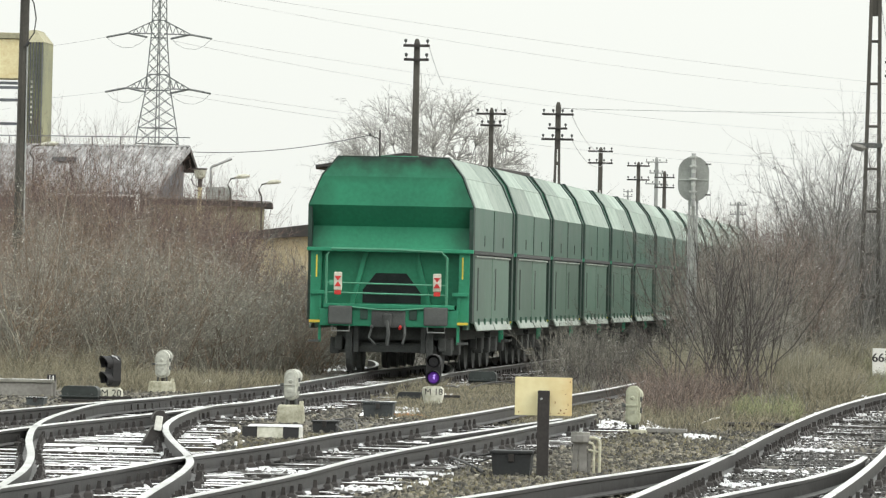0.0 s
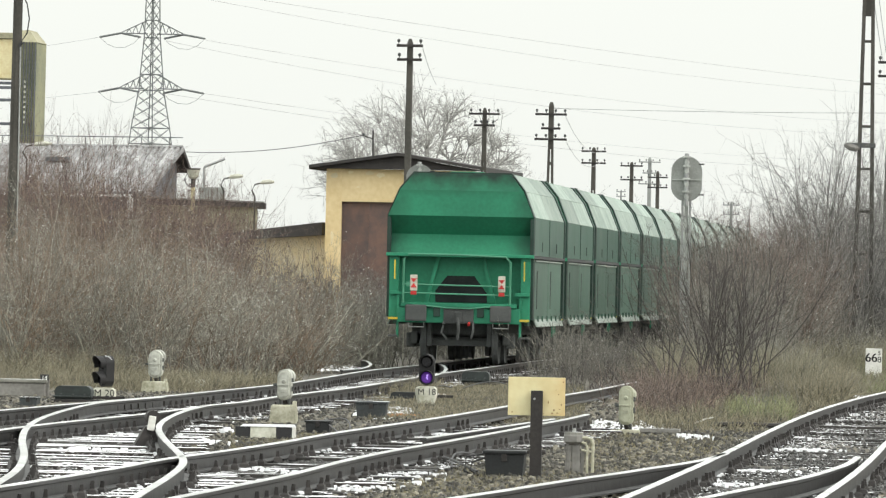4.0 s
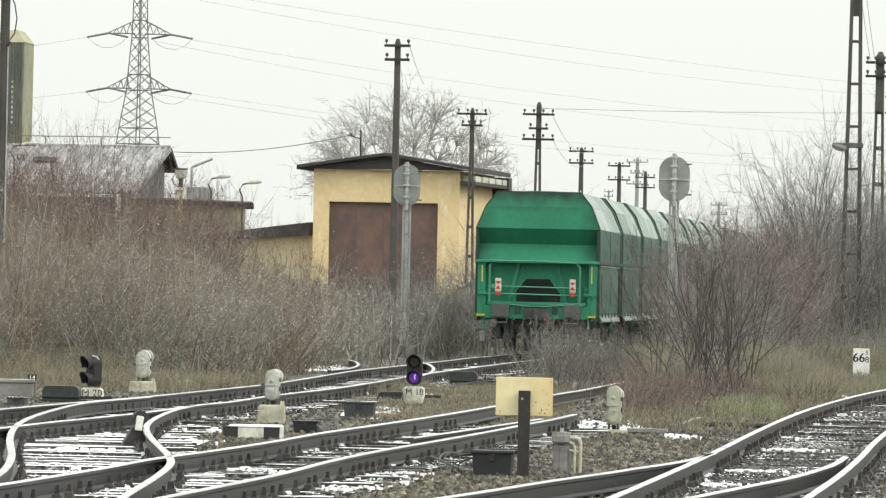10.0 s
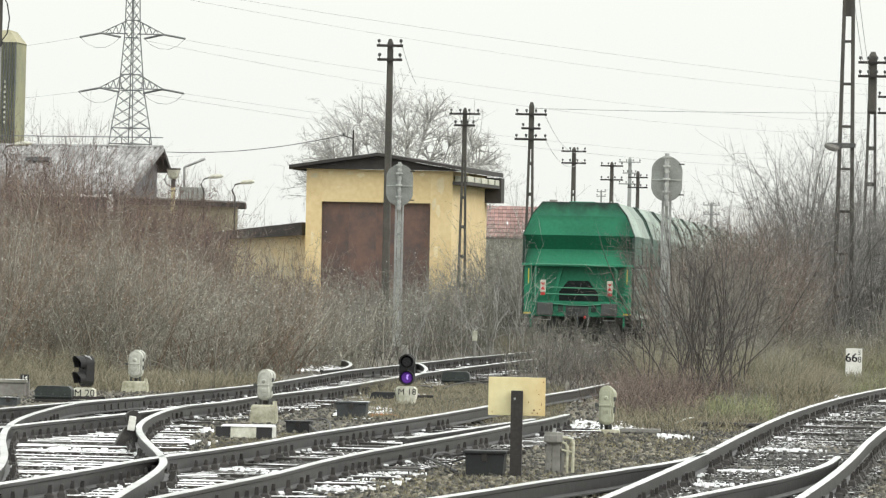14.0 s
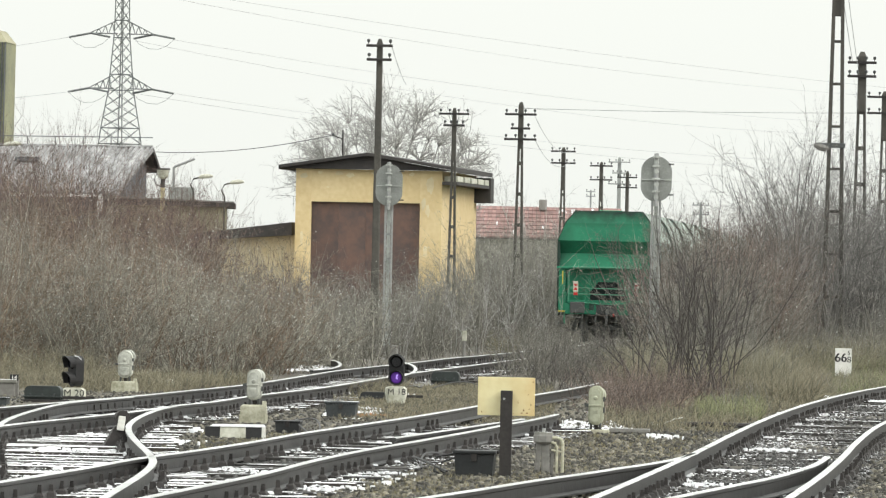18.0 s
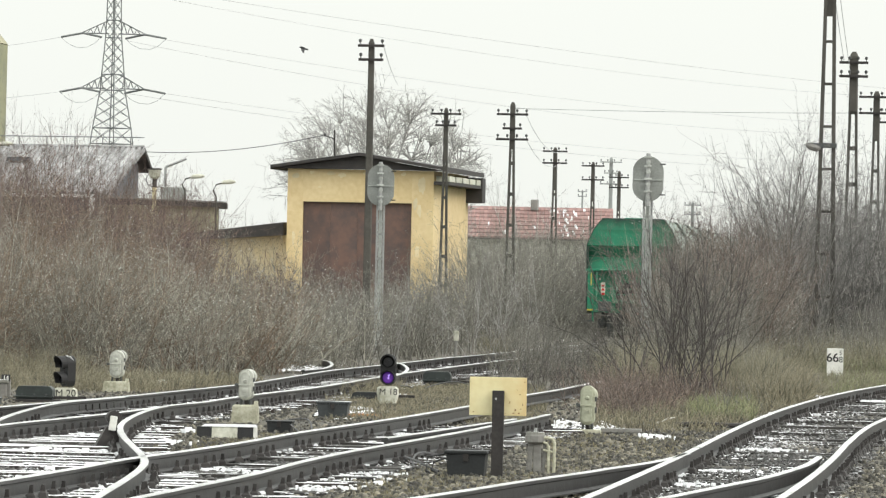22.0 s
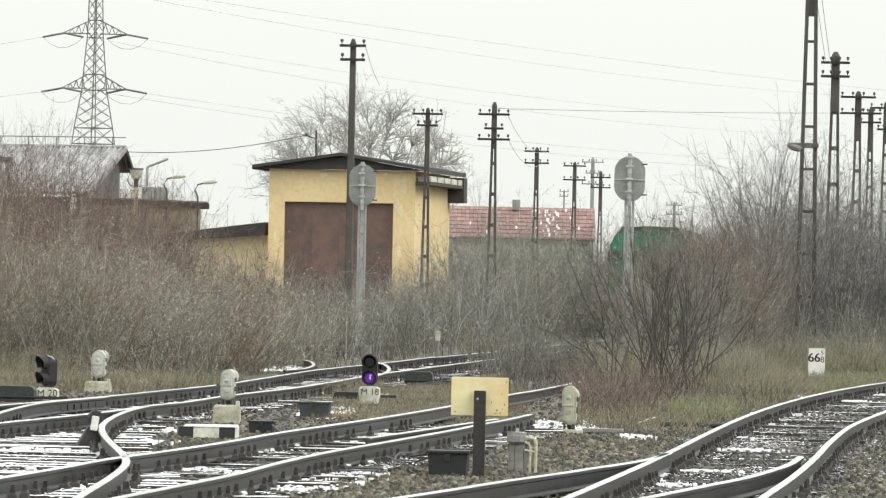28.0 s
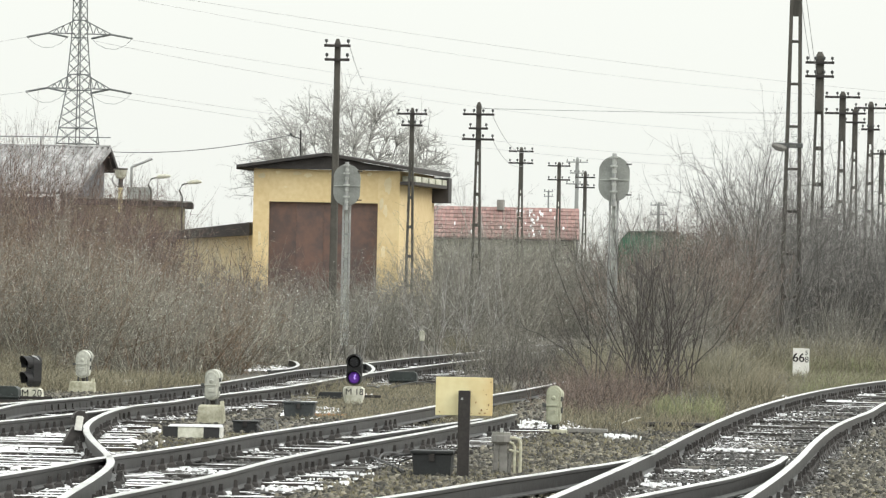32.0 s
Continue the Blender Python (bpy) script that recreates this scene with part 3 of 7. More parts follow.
def shoots(r, pts, rr, per, frac, spread, ratio, lo=0.25):
    """Side shoots that spring from along given shoots."""
    n, m, _ = pts.shape
    i = np.repeat(np.arange(n), per)
    t = r.uniform(lo, 0.98, len(i)) * (m - 1)
    k = np.minimum(t.astype(int), m - 2)
    w = (t - k)[:, None]
    root = pts[i, k] * (1 - w) + pts[i, k + 1] * w
    along = pts[i, k + 1] - pts[i, k]
    along /= np.linalg.norm(along, axis=1, keepdims=True) + 1e-9
    d = along + spread * r.randn(len(i), 3)
    full = np.linalg.norm(pts[:, -1] - pts[:, 0], axis=1)[i]
    return root, d, full * frac * r.uniform(0.6, 1.3, len(i)) * (1.15 - 0.5 * t / (m - 1)), rr[i, k] * ratio


def skin(sets):
    """Three-sided tubes that run out to a point over sets of shoots, as vertices and triangles."""
    V, Fc, o = [], [], 0
    for pts, rr in sets:
        n, m, _ = pts.shape
        d = pts[:, -1] - pts[:, 0]
        d /= np.linalg.norm(d, axis=1, keepdims=True) + 1e-9
        a = np.cross(d, np.array([0.31, 0.87, 0.38]))
        a /= np.linalg.norm(a, axis=1, keepdims=True) + 1e-9
        b = np.cross(d, a)
        ang = np.arange(3) * 2.0944
        ring = a[:, None] * np.cos(ang)[None, :, None] + b[:, None] * np.sin(ang)[None, :, None]
        v = pts[:, :-1, None] + ring[:, None] * rr[:, :-1, None, None]
        v = np.concatenate([v.reshape(n, -1, 3), pts[:, -1:]], 1)
        V.append(v.reshape(-1, 3))
        tri = []
        for k in range(m - 1):
            for q in range(3):
                u, w = k * 3 + q, k * 3 + (q + 1) % 3
                if k == m - 2:
                    tri.append((u, w, 3 * (m - 1)))
                else:
                    tri += [(u, w, w + 3), (u, w + 3, u + 3)]
        per = 3 * (m - 1) + 1
        Fc.append((o + (np.arange(n) * per)[:, None, None] + np.array(tri)[None]).reshape(-1, 3))
        o += n * per
    return np.concatenate(V), np.concatenate(Fc)


def thicket(name, seed, spots, heights, m, label, stems=11, kids=6, grand=3, rad=0.010, fan=0.42, buds=0, wild=1.0):
    r = np.random.RandomState(seed)
    spots, heights = np.asarray(spots, float), np.asarray(heights, float)
    i = np.repeat(np.arange(len(spots)), stems)
    root = spots[i] + np.stack([0.25 * r.randn(len(i)), 0.25 * r.randn(len(i)), np.zeros(len(i))], -1)
    d = np.stack([fan * r.randn(len(i)), fan * r.randn(len(i)), np.ones(len(i))], -1)
    lens = heights[i] * r.uniform(0.5, 1.0, len(i))
    s0 = sprout(r, root, d, lens, np.full(len(i), rad) * r.uniform(0.7, 1.3, len(i)), 0.12, 0.06, 3)
    c = shoots(r, *s0, kids, 0.3, 0.6 * wild, 0.66, 0.1)
    s1 = sprout(r, *c, 0.24, 0.05 / wild, 2)
    g = shoots(r, *s1, grand, 0.55, 0.75 * wild, 0.85)
    s2 = sprout(r, *g, 0.1, 0.05 / wild, 1)
    v, f = skin([s0, s1, s2])
    # buds: small pale solids that stand for glinting raindrops at twig ends.
    if buds:
        tips = s2[0][r.randint(0, len(s2[0]), buds), 1]
        octa = np.array([(1, 0, 0), (0, 1, 0), (-1, 0, 0), (0, -1, 0), (0, 0, 1), (0, 0, -1)], float)
        of = np.array([(0, 1, 4), (1, 2, 4), (2, 3, 4), (3, 0, 4), (1, 0, 5), (2, 1, 5), (3, 2, 5), (0, 3, 5)])
        bv = (tips[:, None] + octa[None] * (tips[:, 1] / 150 * r.uniform(0.005, 0.014, len(tips)))[:, None, None]).reshape(-1, 3)
        bf = (of[None] + 6 * np.arange(len(tips))[:, None, None]).reshape(-1, 3)
        tagged(new("buds", mesh_of("buds", bv, bf, M_DROPGLINT)), "small pale specks standing for raindrop glints on the twigs", "buds", kind="stuff")
    return tagged(new(name, mesh_of(name, v, f, m)), label, "shrubs", kind="stuff")


def scatter(seed, n, px0, px1, d0, d1, top, keep=lambda x, d: True):
    """Spots between two bearings and two distances; top gives the height at a bearing."""
    r = random.Random(seed)
    S, Hh = [], []
    while len(S) < n:
        b, d = r.uniform(px0, px1), r.uniform(d0, d1)
        x = b * d
        if not keep(x, d):
            n -= 1
            continue
        S.append((x, d, -0.2))
        Hh.append(top(b) * r.uniform(0.75, 1.08))
    return S, Hh


def steps(*pairs):
    xs, hs = [p[0] for p in pairs], [p[1] for p in pairs]
    return lambda b: float(np.interp(b, xs, hs))


left_of_track = lambda x, d: x < train_x(d) - 2.4
right_of_track = lambda x, d: x > train_x(d) + 2.7 and (x < third_x(d) - 1.2 or d > 182) and not (x > 5.8 and d < 168)
left_top = steps((-0.070, 4.3), (-0.055, 4.2), (-0.046, 3.8), (-0.037, 3.2), (-0.030, 3.0), (-0.024, 2.5), (-0.014, 2.2), (-0.005, 2.3), (0.0, 2.9))
S, Hs = scatter(11, 215, -0.075, -0.004, 131, 162, lambda b: left_top(b) * 0.9, left_of_track)
thicket("thicket", 1, S, Hs, M_FRONT, "dense brown leafless shrubs beside the track", rad=0.0095, fan=0.55, kids=7, grand=4, buds=7000, wild=1.7)
S, Hs = scatter(31, 130, -0.075, -0.012, 132, 162, left_top, left_of_track)
thicket("thicket", 14, S, Hs, M_RUSSET, "rusty brown leafless shrubs among the front bushes", rad=0.009, fan=0.5, grand=4, buds=1500, wild=1.6)
S, Hs = scatter(32, 60, -0.024, -0.004, 160, 205, lambda b: left_top(b) * 1.22, left_of_track)
thicket("thicket", 15, S, Hs, M_TWIG, "grey-brown leafless shrubs before the shed", stems=9, rad=0.011, fan=0.35, buds=300, wild=1.3)
S, Hs = scatter(12, 150, -0.075, -0.022, 160, 205, lambda b: left_top(b) * 1.22, left_of_track)
thicket("thicket", 2, S, Hs, M_TWIGRED, "russet leafless shrubs behind the front bushes", stems=8, rad=0.012, fan=0.3, buds=300, wild=1.2)
S, Hs = scatter(13, 270, -0.014, 0.032, 186, 300, steps((-0.014, 2.2), (-0.004, 2.8), (0.0, 3.9), (0.004, 4.9), (0.032, 5.0)), left_of_track)
thicket("thicket", 3, S, Hs, M_TWIG, "brown leafless shrubs beyond the signal", stems=9, rad=0.0135, buds=2200, wild=1.2)
S, Hs = scatter(14, 70, 0.020, 0.045, 305, 410, lambda b: 4.3, left_of_track)
thicket("thicket", 4, S, Hs, M_TWIG, "distant brown scrub at the end of the line", rad=0.02, stems=10, kids=4, grand=2)
S, Hs = scatter(15, 40, 0.005, 0.022, 122, 150, lambda b: 1.3, right_of_track)
thicket("thicket", 5, S, Hs, M_STEM, "low brown shoots beside the rails", stems=5, kids=4, grand=2, rad=0.007)
right_top = steps((0.015, 2.4), (0.0255, 4.0), (0.038, 4.4), (0.043, 5.4), (0.048, 5.8), (0.053, 5.6), (0.060, 5.4), (0.063, 5.6), (0.080, 5.6))
S, Hs = scatter(16, 400, 0.0255, 0.080, 193, 240, right_top, right_of_track)
thicket("thicket", 6, S, Hs, M_TWIGGREY, "tall grey leafless shrubs below the poles", rad=0.016, stems=9, fan=0.25, buds=2600, wild=1.25)
S, Hs = scatter(17, 245, 0.0272, 0.078, 152, 186, steps((0.024, 2.0), (0.027, 3.5), (0.036, 3.9), (0.042, 2.8), (0.048, 1.3), (0.052, 1.3), (0.056, 2.2), (0.08, 2.4)), right_of_track)
thicket("thicket", 7, S, Hs, M_TWIG, "brown leafless scrub beside the curve", rad=0.009, buds=500, wild=1.4)
S, Hs = scatter(33, 95, 0.0282, 0.0425, 164, 190, steps((0.028, 3.3), (0.031, 4.1), (0.038, 4.4), (0.0425, 4.2)), right_of_track)
thicket("thicket", 16, S, Hs, M_BRAMBLE, "russet leafless shrubs behind the big bush", rad=0.0105, stems=10, fan=0.28, kids=6, grand=4, buds=500, wild=1.3)
S, Hs = scatter(18, 22, 0.0272, 0.040, 128, 150, lambda b: 1.9, right_of_track)
thicket("thicket", 8, S, Hs, M_TWIG, "brown scrub behind the big bush", rad=0.008, wild=1.2)


S, Hs = scatter(19, 120, 0.004, 0.032, 140, 232, steps((0.004, 1.75), (0.012, 1.6), (0.016, 1.1), (0.027, 1.1), (0.032, 1.75)), lambda x, d: train_x(d) + 1.9 < x < train_x(d) + 5.5)
thicket("thicket", 9, S, Hs, M_TWIG, "waist-high brown scrub along the rails", rad=0.008, buds=200, wild=1.3)
S, Hs = scatter(20, 280, -0.076, -0.035, 205, 240, steps((-0.076, 6.35), (-0.050, 6.2), (-0.042, 5.4), (-0.035, 4.4)))
thicket("thicket", 10, S, Hs, M_TWIGRED, "tall russet shoots before the works hall", rad=0.014, stems=9, fan=0.09, kids=6, wild=0.55)
S, Hs = scatter(21, 200, -0.002, 0.030, 296, 340, lambda b: 5.8, left_of_track)
thicket("thicket", 11, S, Hs, M_TWIG, "brown scrub before the red-roofed house", stems=8, rad=0.02, kids=4)


S, Hs = scatter(22, 120, 0.020, 0.034, 100, 122, lambda b: 0.9, lambda x, d: x < third_x(d) - 2.2)
thicket("brambles", 12, S, Hs, M_BRAMBLE, "low tangled russet brambles under the big bush", rad=0.006, stems=8, kids=4, grand=2, fan=0.7)
S, Hs = scatter(23, 70, 0.033, 0.05, 106, 140, lambda b: 0.55, lambda x, d: x < third_x(d) - 1.2)
thicket("brambles", 13, S, Hs, M_TWIG, "low brown dead stems in the verge", rad=0.005, stems=7, kids=4, grand=2, fan=0.6)


def grass(name, seed, n, px0, px1, d0, d1, h, m, label, seg=2):
    r = np.random.RandomState(seed)
    d = r.uniform(d0, d1, n)
    x = r.uniform(px0, px1, n) * d
    clear = np.array([not (third_x(b) - 0.55 < a < third_x(b) + 2.1 or abs(a - train_x(b)) < 1.3) for a, b in zip(x, d)])
    x, d = x[clear], d[clear]
    n = len(x)
    root = np.stack([x, d, np.full(n, -0.22)], -1)
    dirs = np.stack([0.45 * r.randn(n), 0.45 * r.randn(n), np.ones(n)], -1)
    s = sprout(r, root, dirs, h * r.uniform(0.4, 1.3, n), np.full(n, 0.0075), 0.25, -0.1, seg)
    v, f = skin([s])
    tagged(new(name, mesh_of(name, v, f, m)), label, "grass", kind="stuff")


grass("dry_grass", 21, 10000, -0.075, -0.008, 117, 134, 0.3, M_DRY, "tan dry grass at the foot of the shrubs")
grass("dry_grass", 22, 9000, -0.018, 0.012, 96, 118, 0.11, M_DRY, "short tan grass between the tracks")
grass("dry_grass", 23, 5000, 0.018, 0.05, 92, 118, 0.22, M_DRY, "tan dry grass round the big bush")
grass("fresh_grass", 24, 2400, 0.0315, 0.0405, 102, 118, 0.22, M_GRASS, "green grass beside the big bush")
grass("fresh_grass", 25, 9000, 0.049, 0.078, 163, 182, 0.5, M_GRASS, "green grass round the distance post")
grass("dry_grass", 26, 9000, 0.036, 0.0475, 118, 155, 0.5, M_DRY, "tall straw-coloured grass before the scrub")


grass("dry_grass", 35, 12000, 0.021, 0.043, 126, 150, 0.85, M_STRAW, "tall olive-tan grass behind the big bush")
grass("dry_grass", 34, 5000, 0.004, 0.014, 178, 200, 0.8, M_DRY, "pale dry grass among the scrub")
grass("dry_grass", 36, 8000, 0.046, 0.08, 118, 163, 0.3, M_STRAW, "short faded grass beside the distance post")
grass("fresh_grass", 37, 6000, 0.05, 0.08, 128, 166, 0.24, M_GRASS, "green grass by the distance post")
grass("dry_grass", 39, 1800, -0.075, -0.05, 124, 134, 0.65, M_DRY, "tall tan weeds at the edge of the yard")
grass("dry_grass", 40, 6000, 0.04, 0.08, 162, 182, 1.0, M_STRAW, "tall faded grass before the grey shrubs")
grass("dry_grass", 41, 5000, -0.008, 0.012, 117, 137, 0.1, M_DRY, "thin tan grass beside the far turnout")
grass("moss", 27, 9000, -0.014, 0.012, 56, 70, 0.05, M_MOSS, "low olive moss and litter on the ballast", 1)
grass("moss", 28, 5000, -0.036, -0.024, 74, 86, 0.05, M_MOSS, "low olive moss beside the clearance block", 1)
grass("moss", 29, 5000, 0.046, 0.075, 55, 66, 0.05, M_MOSS, "brown litter beside the curving track", 1)
grass("moss", 30, 6000, 0.012, 0.034, 62, 90, 0.05, M_MOSS, "low olive growth before the bush", 1)


def woody(name, seed, at, height, m, label, stems, fan, rad, levels, category, seg=4, rise=0.05):
    """A bush or tree: trunk or stems, then orders of side shoots."""
    r = np.random.RandomState(seed)
    ob = thing(name, *at, label, category)
    root = np.stack([0.35 * fan * r.randn(stems), 0.35 * fan * r.randn(stems), np.zeros(stems)], -1)
    d = np.stack([fan * r.randn(stems), fan * r.randn(stems), np.ones(stems)], -1)
    cur = sprout(r, root, d, height * r.uniform(0.7, 1.05, stems), np.full(stems, rad) * r.uniform(0.7, 1.2, stems), 0.13, rise, seg + 1)
    for k in range(stems):
        v, f = skin([(cur[0][k:k + 1], cur[1][k:k + 1])])
        st = new("stem" if category == "bush" else "limb", mesh_of("stem", v, f, m))
        st.parent = ob
    rest = []
    for per, frac, spread, ratio, lo in levels:
        c = shoots(r, *cur, per, frac, spread, ratio, lo)
        cur = sprout(r, *c, 0.13, rise, 3 if len(c[0]) < 4000 else 2)
        rest.append(cur)
    v, f = skin(rest)
    tw = tagged(new("crown", mesh_of("crown", v, f, m)), kind="stuff")
    tw.parent = ob
    return ob


for _p, _h, _n, _sd in (((2.95, 123.5, -0.2), 2.6, 8, 31), ((3.32, 121.0, -0.2), 3.2, 11, 38), ((3.58, 119.3, -0.2), 3.5, 12, 32), ((3.82, 122.0, -0.2), 3.7, 12, 39), ((4.08, 120.4, -0.2), 3.4, 11, 61), ((4.35, 123.5, -0.2), 3.1, 9, 62)):
    woody("bush", _sd, _p, _h, M_STEM, "leafless bush of fanning dark red-brown stems", _n - 1, 0.36, 0.0145, [(9, 0.28, 0.42, 0.55, 0.2), (5, 0.42, 0.6, 0.75, 0.2)], "bush", rise=0.045)
for _p, _h, _n, _sd in (((0.799, 124.579, -0.200), 1.25, 8, 63), ((1.118, 127.227, -0.200), 1.45, 9, 64), ((1.471, 130.784, -0.200), 1.4, 8, 65), ((1.800, 132.875, -0.200), 1.2, 7, 66), ((2.142, 131.859, -0.200), 1.0, 7, 67)):
    woody("bush", _sd, _p, _h, M_TWIG, "low leafless bush of thin brown shoots", _n, 0.3, 0.009, [(6, 0.28, 0.42, 0.6, 0.2), (3, 0.45, 0.55, 0.8, 0.2)], "bush", rise=0.03)
_x, _y, _z = (-4.316, 350.000, 1.389)


def dome_tree(at, seed, mid, rx, rz, m, label):
    """A tree whose forked limbs bend out into a wide dome."""
    r = np.random.RandomState(seed)
    ob = thing("tree", *at, label, "tree")
    part("trunk", tube(bmesh.new(), [(0, 0, 0), (0.05, 0, 1.2), (0.0, 0.05, 2.6)], [0.32, 0.25, 0.2], 9), m, ob)
    n = 30
    k = np.arange(n)
    az, up = k * 2.39996, np.arcsin(np.clip(1 - (k + 0.5) / n * 1.15, -0.15, 1))
    end = np.stack([np.cos(az) * np.cos(up) * rx, np.sin(az) * np.cos(up) * rx, np.sin(up) * rz], -1) * r.uniform(0.72, 0.9, (n, 1)) + np.array([0, 0, mid])
    root = np.tile([[0.0, 0.0, 2.3]], (n, 1)) + np.stack([np.zeros(n), np.zeros(n), r.uniform(-0.4, 2.6, n)], -1)
    d = end - root
    cur = sprout(r, root, d, np.linalg.norm(d, axis=1) * 1.04, np.full(n, 0.085) * r.uniform(0.7, 1.2, n), 0.06, -0.01, 7)
    for q in range(n):
        v, f = skin([(cur[0][q:q + 1], cur[1][q:q + 1])])
        new("limb", mesh_of("limb", v, f, m)).parent = ob
    # boughs from the limbs to an even shell of the dome, then twigs on them
    nb = 560
    k = np.arange(nb)
    az, up = k * 2.39996 + 0.7, np.arcsin(np.clip(1 - (k + 0.5) / nb * 1.2, -0.2, 1))
    reach = r.uniform(0.5, 1.0, (nb, 1)) ** 0.5
    tip = np.stack([np.cos(az) * np.cos(up) * rx, np.sin(az) * np.cos(up) * rx, np.sin(up) * rz], -1) * reach * (1 + 0.07 * r.randn(nb, 1)) + np.array([0, 0, mid])
    wood, thick = cur[0][:, 1:-1].reshape(-1, 3), cur[1][:, 1:-1].reshape(-1)
    heart = np.array([0, 0, mid - 3.0])
    far = np.linalg.norm(tip[:, None] - wood[None], axis=2) + 4.0 * np.maximum(0, np.linalg.norm(wood - heart, axis=1)[None] - 0.85 * np.linalg.norm(tip - heart, axis=1)[:, None])
    near = far.argmin(1)
    d = tip - wood[near]
    ln = np.linalg.norm(d, axis=1)
    cur = sprout(r, wood[near], d + np.array([0, 0, 0.25]) * ln[:, None], ln, np.minimum(thick[near] * 0.7, 0.038), 0.16, -0.06, 4)
    rest = [cur]
    for per, frac, spread, ratio, sg in ((5, 0.42, 0.65, 0.8, 2), (3, 0.5, 0.75, 0.95, 1)):
        cur = sprout(r, *shoots(r, *cur, per, frac, spread, ratio, 0.2), 0.2, -0.02, sg)
        rest.append(cur)
    v, f = skin(rest)
    tagged(new("crown", mesh_of("crown", v, f, m)), kind="stuff").parent = ob


dome_tree((_x + 0.45, _y, -0.2), 33, 6.9, 5.6, 4.75, M_TREE, "wide bare grey tree behind the shed")
for _b, _d, _h, _sd in ((0.0440, 186, 6.2, 41), (0.0462, 192, 6.5, 42), (0.0485, 188, 6.3, 43), (0.0510, 196, 5.9, 44), (0.0545, 190, 5.1, 45), (0.0590, 194, 4.8, 46), (0.0452, 205, 6.4, 48),
                        (0.0495, 208, 6.3, 49), (0.0430, 200, 5.6, 50), (0.0640, 200, 4.8, 51), (0.0520, 212, 5.9, 52)):
    woody("tall_shrub", _sd, (_b * _d, _d, -0.2), _h, M_TWIGGREY, "tall grey leafless shrub with fine upright twigs", 13, 0.2, 0.02, [(9, 0.28, 0.42, 0.6, 0.2), (5, 0.45, 0.5, 0.75, 0.2)], "bush", rise=0.02)
for _b, _d, _h, _sd in ((0.0020, 186, 2.9, 81), (0.0042, 190, 3.4, 82), (0.0062, 194, 3.2, 83), (0.0085, 202, 3.0, 84), (-0.0022, 188, 2.3, 85), (-0.0085, 172, 2.2, 86), (0.0108, 214, 3.3, 87)):
    woody("sapling", _sd, (_b * _d, _d, -0.2), _h, M_PALEBARK, "slender sapling with wet silvery bark", 4, 0.2, 0.0105, [(8, 0.26, 0.4, 0.7, 0.2), (4, 0.45, 0.5, 0.8, 0.2)], "bush", rise=0.04)
for _px, _top, _d, _sd in ((440, 318, 300, 34), (405, 322, 304, 71), (462, 330, 306, 72), (905, 262, 330, 35), (770, 235, 345, 36), (310, 300, 310, 37)):
    _x, _y, _z = (_px - 784) / 13000 * _d, _d, 0
    woody("small_tree", _sd, (_x, _y, -0.2), ((520 - _top) / 13000 * _d + 1.0) * (0.95 if _px > 700 else 0.75), M_TREE, "slender bare tree with fine upright twigs", 6, 0.14, 0.045,
          [(8, 0.3, 0.4, 0.5, 0.25), (5, 0.5, 0.45, 0.6, 0.2), (3, 0.5, 0.45, 0.7, 0.2)], "tree")


